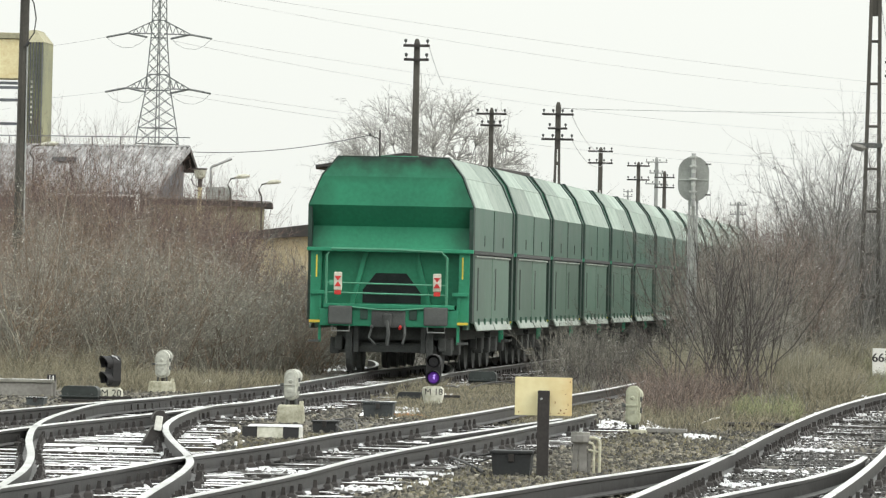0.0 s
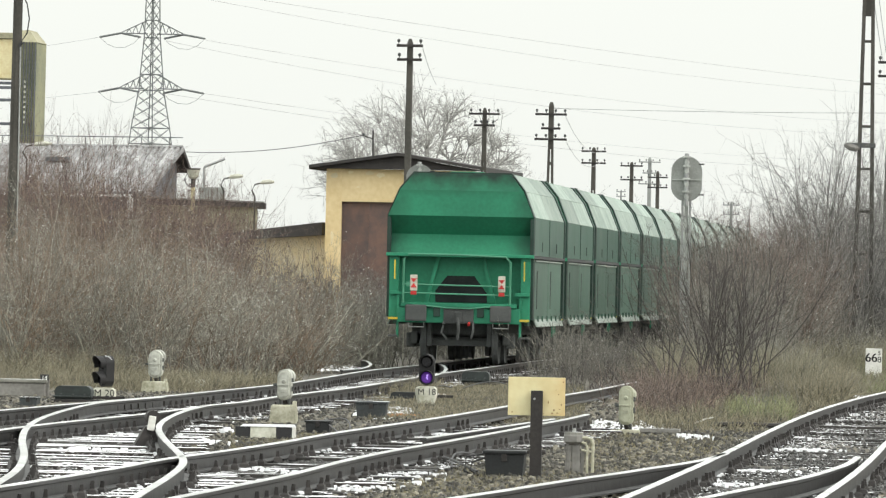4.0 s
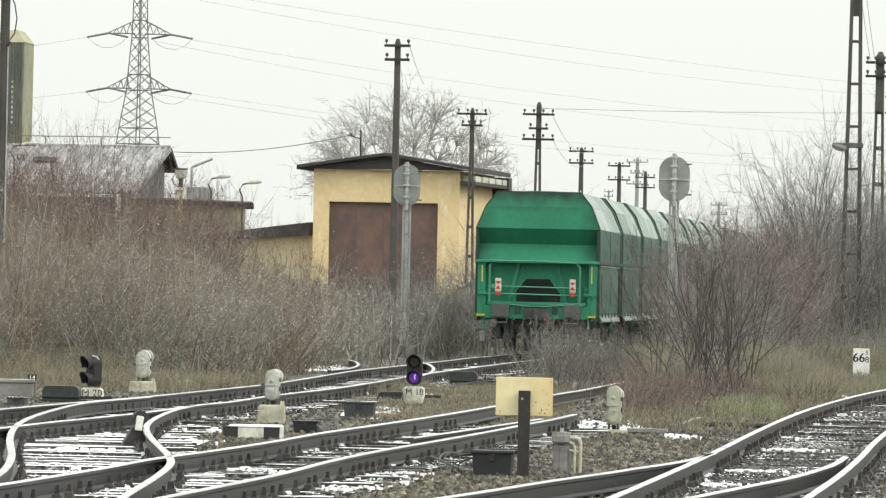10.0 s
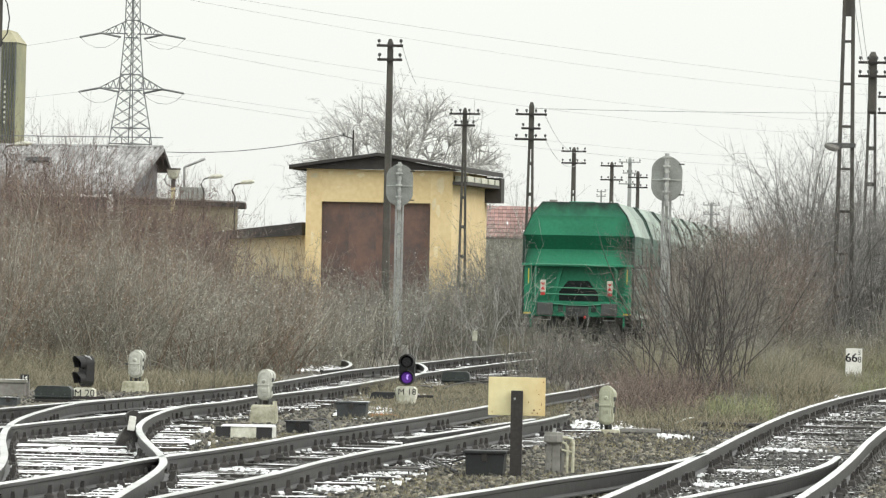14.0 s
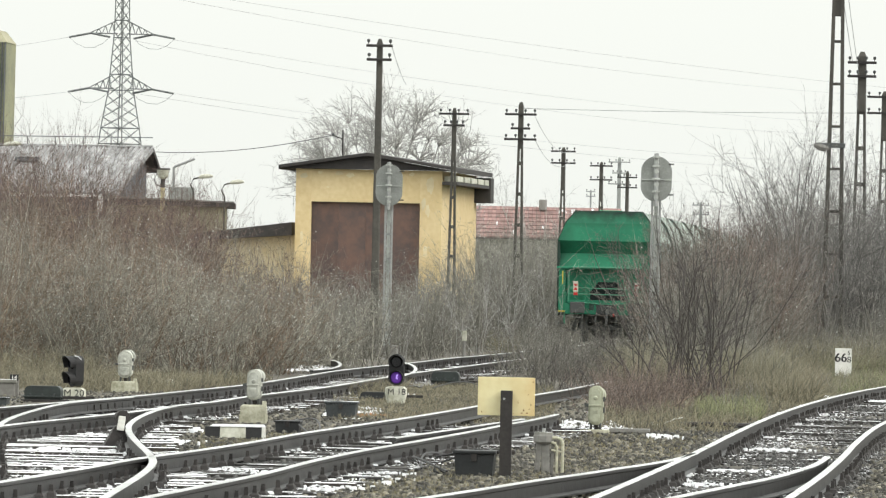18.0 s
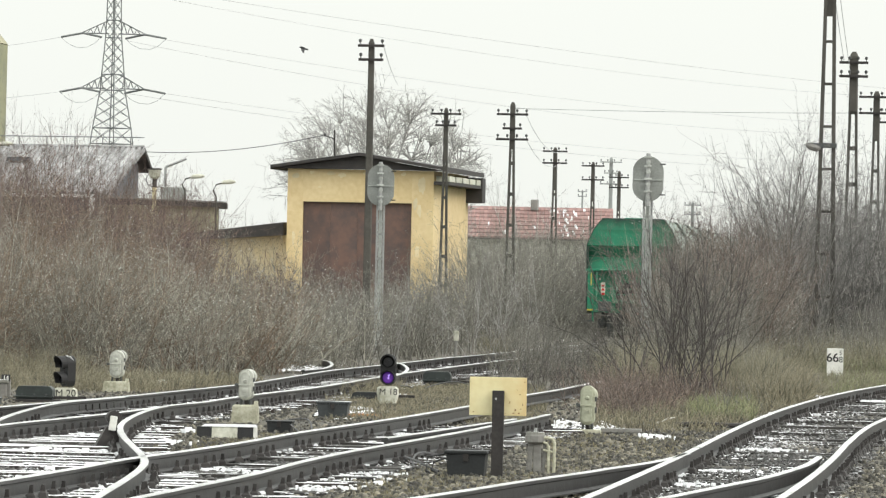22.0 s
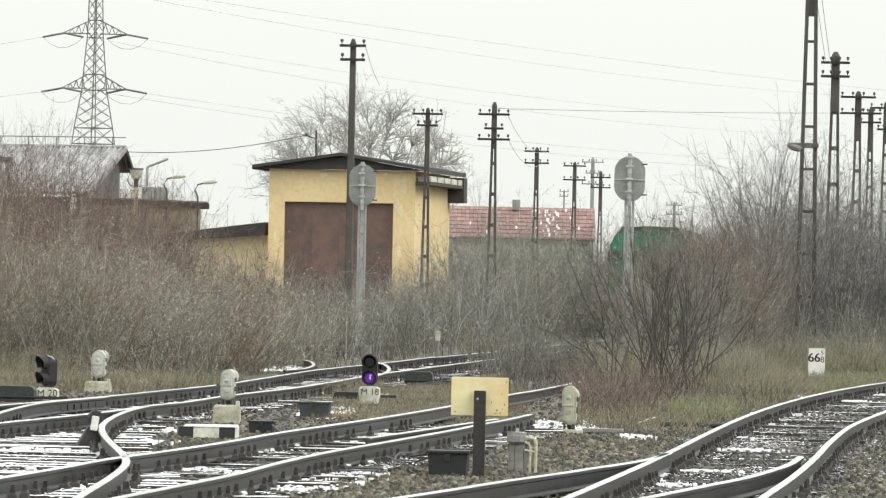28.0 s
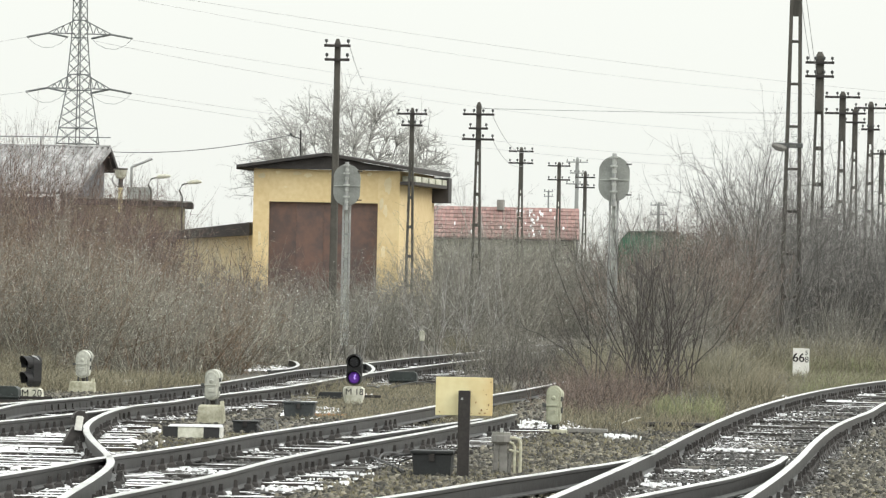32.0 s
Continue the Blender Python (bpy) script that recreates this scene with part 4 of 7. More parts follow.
# ---- the ochre shed ----
def build_shed():
    # front wall from x = 0 to 5.4, depth along y, floor at z = 0
    w, dp, he, hr = 5.42, 9.5, 6.15, 6.15
    x, y, z = (-6.403, 270.000, 1.346)
    s = thing("shed", x, y, -0.2, "ochre rendered shed with a rusty brown door and dark shallow roof", "shed", rz=-7.5)
    x0, x1, dh = 0.58, 4.62, 4.95
    part("wall_pier", boxed((x0 / 2, 0.15, he / 2), (x0, 0.3, he)), M_WALL, s)
    part("wall_pier", boxed(((x1 + w) / 2, 0.15, he / 2), (w - x1, 0.3, he)), M_WALL, s)
    part("lintel_wall", boxed(((x0 + x1) / 2, 0.15, (dh + he) / 2), (x1 - x0, 0.3, he - dh)), M_WALL, s)
    part("gable_board", prism(bmesh.new(), [(-0.45, he + 0.01), (w + 0.45, he + 0.01), (w / 2, he + 0.5)], -0.3, 0.2), M_EAVE, s, "dark boarded gable")
    bm = boxed((w - 0.15, dp / 2 + 0.15, he / 2), (0.3, dp - 0.32, he))
    part("side_wall", bm, M_WALL, s)
    part("side_wall", boxed((0.15, dp / 2 + 0.15, he / 2), (0.3, dp - 0.32, he)), M_WALL, s)
    part("rear_wall", boxed((w / 2, dp + 0.16, he / 2), (w, 0.3, he)), M_WALL, s)
    for q, (px, pz, pw, ph) in enumerate(((4.98, 5.6, 0.3, 0.7), (1.6, 6.0, 0.35, 0.16), (2.0, 5.95, 0.4, 0.22), (2.9, 6.02, 0.3, 0.15), (4.9, 4.7, 0.2, 0.6), (0.3, 5.9, 0.3, 0.25), (0.25, 3.6, 0.15, 0.6), (3.9, 5.6, 0.15, 0.2), (4.85, 3.2, 0.2, 0.6), (0.9, 6.03, 0.25, 0.13), (3.5, 6.04, 0.3, 0.12), (4.3, 6.02, 0.25, 0.15), (4.75, 4.95, 0.18, 0.5), (1.2, 5.5, 0.14, 0.1), (3.1, 5.4, 0.12, 0.1))):
        part("plaster_patch", ragged(pw, ph, -0.006, 0.02, px, pz, q + 5), M_PLASTER, s, "paler patch of bare plaster")
    n = 4
    dw = (x1 - x0) / n
    d = part("door", boxed(((x0 + x1) / 2, 0.2, dh / 2), (x1 - x0, 0.04, dh)), M_DOOR, s, "rusty red-brown sheet steel door")
    for k in range(n):
        part("door_panel", boxed((x0 + dw * (k + 0.5), 0.165, dh / 2), (dw - 0.006, 0.03, dh - 0.04), 0.003), M_DOOR, d)
    part("door_rail", boxed(((x0 + x1) / 2, 0.12, dh + 0.05), (x1 - x0 + 0.2, 0.06, 0.08), 0.01), M_DOOR, s)
    for side in (-1, 1):
        cx = w / 2
        a = (cx, he + 0.62)
        b = (cx + side * (w / 2 + 0.55), he + 0.12)
        t = 0.11
        bm = prism(bmesh.new(), [a, b, (b[0], b[1] - t), (a[0], a[1] - t)], -0.55, dp + 0.6)
        part("roof_slab", bm, M_EAVE, s, "dark tarred roof slab")
        part("fascia", boxed((b[0] + side * 0.012, dp / 2, b[1] - 0.08), (0.02, dp + 1.1, 0.17)), M_EAVE, s)
    for k in range(5):
        part("soffit_panel", boxed((w + 0.3, 1.0 + k * 1.95, he - 0.27), (0.5, 1.5, 0.2), 0.01), M_WHITEDIRTY, s, "pale soffit panel under the eave")
    part("soffit_beam", boxed((w + 0.3, dp / 2 + 0.1, he - 0.44), (0.55, dp + 0.6, 0.12), 0.01), M_EAVE, s)
    part("eave_box", boxed((w + 0.28, dp + 0.1, he - 0.55), (0.7, 0.9, 0.95), 0.02), M_EAVE, s, "dark boxed eave end")
    # lean-to beside the shed
    l = thing("lean_to", x - 3.9, y + 2.0, -0.2, "low ochre lean-to with a dark sloping roof", "lean-to", rz=-7.5)
    part("wall", prism(bmesh.new(), [(-0.6, 0), (4.15, 0), (4.15, 3.72), (-0.6, 3.38)], 0, 4), M_PLASTER, l, "dull tan rendered wall")
    part("roof_slab", prism(bmesh.new(), [(-1.3, 3.5), (3.85, 4.18), (3.85, 3.7), (-1.3, 3.34)], -0.5, 4.4), M_EAVE, l)


build_shed()
_t = thing("roof_mast", -4.75, 272.0, 6.0, "thin iron mast with a short arm on the shed", "mast")
part("post", tube(bmesh.new(), [(0, 0, 0), (0, 0, 1.45)], 0.03, 6), M_IRON, _t)
part("arm", tube(bmesh.new(), [(0.02, 0, 1.1), (-0.36, 0, 1.23)], 0.022, 6), M_IRON, _t)
part("insulator", tube(bmesh.new(), [(-0.36, 0, 1.2), (-0.36, 0, 1.26), (-0.36, 0, 1.32)], [0.03, 0.05, 0.03], 8), M_GREYBUF, _t)


# ---- works hall, low building and tower ----
def build_hall():
    d = 300.0
    xr, _, zr = (-13.007, 300.000, 7.162)
    xl = (-25.792, 300.000, 7.056)[0]
    L = xr - xl
    h = thing("factory_hall", xr, d, -0.2, "grey corrugated-roof works hall with dark gable", "hall", rz=-21)
    run, drop, back, bdrop = 3.6, 1.95, 0.9, 0.95
    ze, rise = zr + 0.2 - drop, zr + 0.2
    cw = 0.24
    n = int(L / cw)
    prof = [(0, 0.0), (0.05, 0.055), (0.12, 0.09), (0.19, 0.055), (cw - 0.002, 0.0), (cw - 0.002, -0.03), (0, -0.03)]
    for k in range(n):
        if k * cw < L - 12:
            continue
        bm = loft(bmesh.new(), [[(k * cw - L + a, -run, ze + b) for a, b in prof], [(k * cw - L + a, 0, rise + b) for a, b in prof]], True, True)
        part("roof_sheet", bm, M_CORR, h)
    bm = loft(bmesh.new(), [[(-L, -run, ze), (-12.2, -run, ze), (-12.2, -run, ze - 0.04), (-L, -run, ze - 0.04)], [(-L, 0, rise), (-12.2, 0, rise), (-12.2, 0, rise - 0.04), (-L, 0, rise - 0.04)]], True, True)
    part("roof_slope", bm, M_CORR, h)
    bm = loft(bmesh.new(), [[(-L, 0.02, rise), (0, 0.02, rise), (0, 0.02, rise - 0.06), (-L, 0.02, rise - 0.06)], [(-L, back, rise - bdrop), (0, back, rise - bdrop), (0, back, rise - bdrop - 0.06), (-L, back, rise - bdrop - 0.06)]], True, True)
    part("roof_slope", bm, M_EAVE, h)
    part("ridge_cap", tube(bmesh.new(), [(-L, 0, rise + 0.03), (0, 0, rise + 0.03)], 0.08, 6), M_CORR, h)
    gab = [(-run + 0.4, 0), (back - 0.3, 0), (back - 0.3, rise - bdrop + 0.2), (0, rise - 0.12), (-run + 0.4, ze + 0.1)]
    bm = loft(bmesh.new(), [[(-0.75, a, b) for a, b in gab], [(-0.5, a, b) for a, b in gab]], True, True)
    part("gable_wall", bm, M_GABLE, h, "blue-grey gable wall")
    part("front_wall", boxed((-L / 2 - 0.5, -run + 0.5, ze / 2 - 0.1), (L - 1.2, 0.25, ze - 0.1)), M_GABLE, h)
    part("bargeboard", loft(bmesh.new(), [[(0, -run, ze + 0.05), (0.05, -run, ze + 0.05), (0.05, -run, ze - 0.12), (0, -run, ze - 0.12)],
                                           [(0, 0, rise + 0.05), (0.05, 0, rise + 0.05), (0.05, 0, rise - 0.15), (0, 0, rise - 0.15)]], True, True), M_CORR, h)
    part("bargeboard", loft(bmesh.new(), [[(0, back, rise - bdrop), (0.05, back, rise - bdrop), (0.05, back, rise - bdrop - 0.2), (0, back, rise - bdrop - 0.2)],
                                           [(0, 0.02, rise), (0.05, 0.02, rise), (0.05, 0.02, rise - 0.2), (0, 0.02, rise - 0.2)]], True, True), M_EAVE, h)
    for sx in (1,):
        part("roof_vent", boxed((-2.4 - sx * 2.6, -1.3, rise - 0.55), (1.0, 0.3, 0.18), 0.02), M_GABLE, h)
    # walkway rail on the ridge
    c = thing("roof_railing", xr, d, zr + 0.08, "thin grey handrail along the hall's ridge", "railing", rz=-21)
    part("handrail", tube(bmesh.new(), [(-14, 0, 0.34), (0, 0, 0.34)], 0.02, 5), M_PYLON, c)
    for k in range(10):
        part("post", tube(bmesh.new(), [(-0.6 - 1.25 * k, 0, -0.02), (-0.6 - 1.25 * k, 0, 0.34)], 0.022, 5), M_PYLON, c)
    # low flat building
    x0, _, z0 = (-12.889, 292.000, 5.074)
    x1, _, z1 = (-9.671, 292.000, 4.827)
    w = x1 - x0
    o = thing("low_building", x0 - 1.2, 292, -0.2, "low olive rendered building with a dark flat roof", "building", rz=1.5)
    part("wall", boxed(((w + 1.2) / 2, 3, (z1 + 0.1) / 2), (w + 1.2, 6, z1 + 0.1)), M_OLIVE, o)
    part("roof_slab", prism(bmesh.new(), [(-0.1, z1 + 0.12), (w + 1.55, z1 + 0.08), (w + 1.55, z1 + 0.26), (-0.1, z1 + 0.36)], -0.25, 6.3), M_EAVE, o)
    part("parapet", prism(bmesh.new(), [(-0.1, z1 + 0.365), (w + 1.5, z1 + 0.265), (w + 1.5, z1 + 0.315), (-0.1, z1 + 0.415)], -0.3, -0.16), M_CONCRETE, o)
    bx, _, bz = (-11.553, 294.000, 5.151)
    t = thing("roof_tank", bx, 294.5, z1 + 0.14, "grey-brown roof tank with vertical ribs", "tank")
    part("tank_body", boxed((0, 0, 0.27), (1.0, 0.9, 0.54), 0.03), M_SIGGREY, t)
    for k in range(5):
        part("rib", boxed((-0.46 + k * 0.23, -0.47, 0.27), (0.03, 0.05, 0.5)), M_CONCRETE, t)


build_hall()


def pale_post():
    x, y, _ = (-0.066, 184.000, 0.346)
    o = thing("marker_post", x, y, -0.2, "small white-capped post standing in the scrub", "post")
    part("post", tube(bmesh.new(), [(0, 0, 0), (0, 0, 0.5)], 0.04, 8), M_CONCRETE, o)
    bm = boxed((0, 0, 0.62), (0.13, 0.1, 0.26), 0.03)
    part("cap", bm, M_WHITEDIRTY, o, "dirty white rounded cap")


pale_post()


def build_tower():
    # two-part tower at the works, ribbed cladding and light open frame
    x, y, _ = (-19.946, 305.000, 1.062)
    d = 305.0
    t = thing("works_tower", x, d, -0.2, "tall ochre-green works tower with ribbed cladding", "tower", rz=-4)
    a, b = (-20.034 - x), (-19.42 - x)
    zt = (11.514 + 0.2)
    part("tower_body", loft(bmesh.new(), [[(a, 0, 0), (b, 0, 0), (b, 3, 0), (a, 3, 0)], [(a, 0, zt), (b + 0.05, 0, zt), (b + 0.05, 3, zt), (a, 3, zt)]], True, True), M_SILO, t)
    part("tower_cap", loft(bmesh.new(), [[(a, -0.05, zt), (b + 0.08, -0.05, zt), (b + 0.08, 3, zt), (a, 3, zt)], [(a, 0.2, (12.006 + 0.2)), ((-19.72 - x), 0.2, (12.030 + 0.2)), ((-19.72 - x), 2.6, (12.030 + 0.2)), (a, 2.6, (12.006 + 0.2))]], True, True), M_OLIVE, t)
    n = 5
    for k in range(n + 1):
        part("rib", boxed((a + (b - a) * k / n, -0.04, zt / 2 + 1), (0.035, 0.08, zt - 2)), M_GABLE, t)
    for k in range(9):
        part("ladder_light", boxed((a + 0.2, -0.06, 9.872 + 0.2 - 0.211 * k), (0.08, 0.06, 0.1)), M_WHITEDIRTY, t)
    # open hopper frame beside it
    c = (-20.081 - x)
    part("hopper", boxed((c - 1.4, 1.2, ((11.631 + 0.2) + (9.989 + 0.2)) / 2), (2.7, 2.2, (11.631 + 0.2) - (9.989 + 0.2)), 0.03), M_CREAM, t, "pale cream hopper box")
    part("hopper_roof", boxed((c - 1.4, 1.2, (11.772 + 0.2)), (2.9, 2.4, 0.25), 0.03), M_OLIVE, t)
    for zb in (9.801, 9.614, 9.098, 8.112):
        part("beam", boxed((c - 1.4, 0.1, zb + 0.2), (2.7, 0.15, 0.12)), M_GABLE, t)
    for xx in (c - 2.7, c - 0.1):
        part("column", boxed((xx, 0.2, (9.989 + 0.2) / 2), (0.2, 0.2, (9.989 + 0.2))), M_GABLE, t)


build_tower()


# ---- steel lattice pylon ----
def build_pylon():
    d = 600.0
    k = d / 13000
    x, y, _ = (-28.696, 600.000, 17.497)
    t = thing("lattice_pylon", x, y, -0.2, "grey steel lattice pylon with two wide arms", "pylon", rz=8)
    zz = lambda py: (520 - 13 - py) * k + 1.68
    half = [(0.0, 2.95), (zz(255), 1.75), (zz(227), 1.58), (zz(160), 1.02), (zz(132), 0.92), (zz(67), 0.66), (zz(36), 0.6), (zz(-60), 0.5), (zz(-130), 0.12)]
    hw = lambda z: float(np.interp(z, [p[0] for p in half], [p[1] for p in half]))
    CORN = ((1, 0), (0, 1), (-1, 0), (0, -1))
    for a, b in CORN:
        part("leg", tube(bmesh.new(), [(a * w, b * w, z) for z, w in half], 0.06, 4), M_PYLON, t)
    cuts = [0.0, zz(340), zz(255)] + [zz(227 - 19 * q) for q in range(20)]
    for z0, z1 in zip(cuts[2:], cuts[3:]):
        a, b = hw(z0), hw(z1)
        for q in range(4):
            u, v = CORN[q], CORN[(q + 1) % 4]
            part("brace", tube(bmesh.new(), [(u[0] * a, u[1] * a, z0), (v[0] * b, v[1] * b, z1)], 0.026, 4), M_PYLON, t)
            part("brace", tube(bmesh.new(), [(v[0] * a, v[1] * a, z0), (u[0] * b, u[1] * b, z1)], 0.026, 4), M_PYLON, t)
    for py in (255, 227, 160, 132, 67, 36):
        z = zz(py)
        w = hw(z)
        for q in range(4):
            u, v = CORN[q], CORN[(q + 1) % 4]
            part("belt", tube(bmesh.new(), [(u[0] * w, u[1] * w, z), (v[0] * w, v[1] * w, z)], 0.035, 4), M_PYLON, t)
    for top, low in ((36, 60), (132, 157)):
        for sx in (-1, 1):
            z1, z0 = zz(top), zz(low)
            w1, w0 = hw(z1), hw(z0)
            tip = 2.55
            bm = bmesh.new()
            for sy in (-1, 1):
                tube(bm, [(sx * w1 * 0.6, sy * w1 * 0.4, z1), (sx * tip, 0, z0 + 0.05)], 0.04, 4)
                tube(bm, [(sx * w0 * 0.6, sy * w0 * 0.4, z0), (sx * tip, 0, z0)], 0.04, 4)
                for q in (0.2, 0.45, 0.7):
                    u = Vector((sx * w1 * 0.6, sy * w1 * 0.4, z1)).lerp(Vector((sx * tip, 0, z0 + 0.05)), q)
                    v = Vector((sx * w0 * 0.6, sy * w0 * 0.4, z0)).lerp(Vector((sx * tip, 0, z0)), q + 0.12)
                    tube(bm, [u, v], 0.025, 4)
                    tube(bm, [u, Vector((sx * w0 * 0.6, sy * w0 * 0.4, z0)).lerp(Vector((sx * tip, 0, z0)), q - 0.1)], 0.025, 4)
            part("cross_arm", bm, M_PYLON, t)
            for yy, ex in ((-1, 4.15 if sx > 0 else 0.9), (1, 4.2 if sx < 0 else 0.9)):
                e = sx * (4.2 if yy * sx < 0 else 1.1)
                pts = [(sx * tip, 0, z0), ((sx * tip + e) / 2, yy * 0.6, z0 - 0.16), (e, yy * 1.2, z0 - 0.33)]
                part("insulator_string", tube(bmesh.new(), pts, 0.09, 6), M_PYLON, t)
            loop = [(sx * 1.1, sx * 1.0, z0 - 0.33), (sx * 1.5, 0.6, z0 - 0.8), (sx * 2.2, 0.2, z0 - 1.15), (sx * 3.0, 0, z0 - 1.2), (sx * 3.7, 0, z0 - 0.9), (sx * 4.2, -sx * 1.2, z0 - 0.35)]
            part("jumper_loop", tube(bmesh.new(), loop, 0.016, 4), M_PYLON, t)


build_pylon()


# ---- overhead wires ----
def wire(a, b, sag, r, m=M_WIRE, label="thin overhead wire against the sky"):
    a, b = Vector(a), Vector(b)
    pts = [a.lerp(b, k / 14) - Vector((0, 0, sag * 4 * (k / 14) * (1 - k / 14))) for k in range(15)]
    ob = part("overhead_wire", tube(bmesh.new(), pts, r, 4), m)
    tagged(ob, label, "wire", "overhead wires")


wire((-24.352, 600.000, 21.697), (49.238, 900.000, 23.284), 1.1, 0.016)
wire((-27.6, 601.2, 21.6), (49.267, 900.000, 21.900), 1.7, 0.016)
wire((-24.585, 600.000, 17.352), (49.339, 900.000, 18.439), 1.1, 0.016)
wire((-27.6, 601.2, 17.3), (49.361, 900.000, 17.401), 1.3, 0.016)
wire((-29.705, 600.000, 25.970), (63.023, 900.000, 26.343), 1.8, 0.016)
wire((-25.084, 600.000, 25.790), (63.011, 900.000, 26.896), 0.75, 0.016)
wire((-33.078, 600.000, 21.745), (-48.496, 600.000, 19.483), 0.2, 0.016)
wire((-32.755, 600.000, 17.320), (-48.419, 600.000, 15.791), 0.2, 0.016)
wire((-12.957, 300.000, 7.002), (-5.11, 272.0, 7.25), 0.24, 0.014, M_CABLE, "black service cable to the shed")
wire((1.669, 250.000, 7.824), (14.968, 240.000, 7.702), 0.06, 0.006, M_CABLE, "dark wire along the pole line")
wire((-2.208, 200.000, 8.173), (-2.251, 250.000, 8.549), 0.1, 0.008)
wire((2.134, 250.000, 7.622), (4.458, 325.000, 7.874), 0.5, 0.009)
wire((2.152, 250.000, 6.795), (4.369, 325.000, 7.372), 0.5, 0.009)
wire((11.05, 213.87, 8.5), (9.43, 190.12, 10.2), 0.1, 0.008)
wire((11.25, 213.87, 8.1), (9.5, 190.12, 10.7), 0.1, 0.008)


# ---- line poles ----
def pole(px, top, d, width, arms, slot=None, light=False, label="dark concrete line pole with crossarms", lean=0.0):
    """Pole at a bearing; arms: (height below the top, half width, insulators). slot: height below which it is two legs."""
    x = px[0]
    z1 = px[2]
    m = M_POLE_LIGHT if light else M_POLE
    t = thing("line_pole", x, d, -0.2, label, "pole", "line poles", rz=-5)
    H = z1 + 0.2
    w = width / 2
    hs = H - slot if slot else 0.0
    if slot:
        for sx in (-1, 1):
            bm = loft(bmesh.new(), [[(sx * w * 1.75 - 0.045, -0.06, 0), (sx * w * 1.75 + 0.045, -0.06, 0), (sx * w * 1.75 + 0.045, 0.06, 0), (sx * w * 1.75 - 0.045, 0.06, 0)],
                                    [(sx * (w - 0.04) - 0.04, -0.06, hs), (sx * (w - 0.04) + 0.04, -0.06, hs), (sx * (w - 0.04) + 0.04, 0.06, hs), (sx * (w - 0.04) - 0.04, 0.06, hs)]], True, True)
            part("leg", bm, m, t)
        k = 0.9
        while k < hs:
            ww = float(np.interp(k, [0, hs], [w * 1.75, w]))
            part("rung", boxed((0, 0, k), (2 * ww - 0.06, 0.1, 0.12), 0.01), m, t)
            k += 1.05
    sh = [[(sx * w * q, sy * w * 0.85 * q, z) for sx, sy in ((-1, -0.7), (-0.7, -1), (0.7, -1), (1, -0.7), (1, 0.7), (0.7, 1), (-0.7, 1), (-1, 0.7))] for z, q in ((hs, 1.0 if slot else 1.25), (H - 0.12, 0.9), (H, 0.45))]
    part("shaft", loft(bmesh.new(), sh, True, True), m, t)
    for down, half, ins in arms:
        a = part("crossarm", boxed((0, -w - 0.03, H - down), (2 * half, 0.06, 0.075), 0.008), M_IRON if not light else m, t)
        for i in range(ins):
            xx = -half + 0.06 + (2 * half - 0.12) * i / (ins - 1)
            if abs(xx) < 0.08:
                continue
            bm = tube(bmesh.new(), [(xx, -w - 0.03, H - down), (xx, -w - 0.03, H - down + 0.08), (xx, -w - 0.03, H - down + 0.1), (xx, -w - 0.03, H - down + 0.16), (xx, -w - 0.03, H - down + 0.18)], [0.012, 0.012, 0.04, 0.045, 0.02], 7)
            part("insulator", bm, M_GREYBUF, a)
    return t


pole((-2.535, 200.000, 8.367), 0, 200.0, 0.175, [(0.19, 0.36, 2), (0.57, 0.34, 2)])
pole((-0.609, 262.000, 8.099), 0, 262.0, 0.17, [(0.22, 0.54, 4), (0.63, 0.38, 4)], slot=1.9)
pole((1.683, 250.000, 8.036), 0, 250.0, 0.19, [(0.42, 0.54, 4), (0.9, 0.33, 2), (1.27, 0.55, 4)], slot=1.6, label="dark concrete line pole with three crossarms")
pole((4.105, 325.000, 8.042), 0, 325.0, 0.2, [(0.18, 0.55, 4), (0.7, 0.55, 4)], slot=1.9)
pole((6.595, 370.000, 8.251), 0, 370.0, 0.2, [(0.2, 0.57, 4), (0.9, 0.57, 4)], slot=2.0)
pole((8.555, 400.000, 8.337), 0, 400.0, 0.2, [(0.35, 0.55, 4), (0.9, 0.55, 4)], slot=2.2)
pole((9.528, 470.000, 10.394), 0, 470.0, 0.24, [(0.3, 0.7, 4), (1.0, 0.45, 4), (1.7, 0.7, 4)], light=True, label="pale distant pole with three crossarms")
pole((9.208, 560.000, 9.600), 0, 560.0, 0.14, [(0.15, 0.36, 2), (0.5, 0.36, 2)], light=True, label="small far pole above the red roof")
pole((15.108, 480.000, 7.779), 0, 480.0, 0.2, [(0.2, 0.55, 4), (0.8, 0.55, 4)], light=True, label="far pole above the scrub")
pole((11.351, 214.000, 8.765), 0, 214.0, 0.26, [(0.32, 0.42, 4), (0.72, 0.42, 4)], slot=1.75)
pole((14.058, 250.000, 8.660), 0, 250.0, 0.24, [(0.2, 0.6, 4), (0.75, 0.6, 4)], slot=1.7)
pole((16.522, 285.000, 9.018), 0, 285.0, 0.22, [(0.2, 0.42, 4), (0.55, 0.42, 2)], slot=1.7)
pole((16.529, 275.000, 9.020), 0, 275.0, 0.24, [(0.25, 0.62, 4), (1.05, 0.35, 4)], slot=1.6)
pole((20.362, 330.000, 8.381), 0, 330.0, 0.24, [(0.2, 0.55, 4)], slot=2.0)


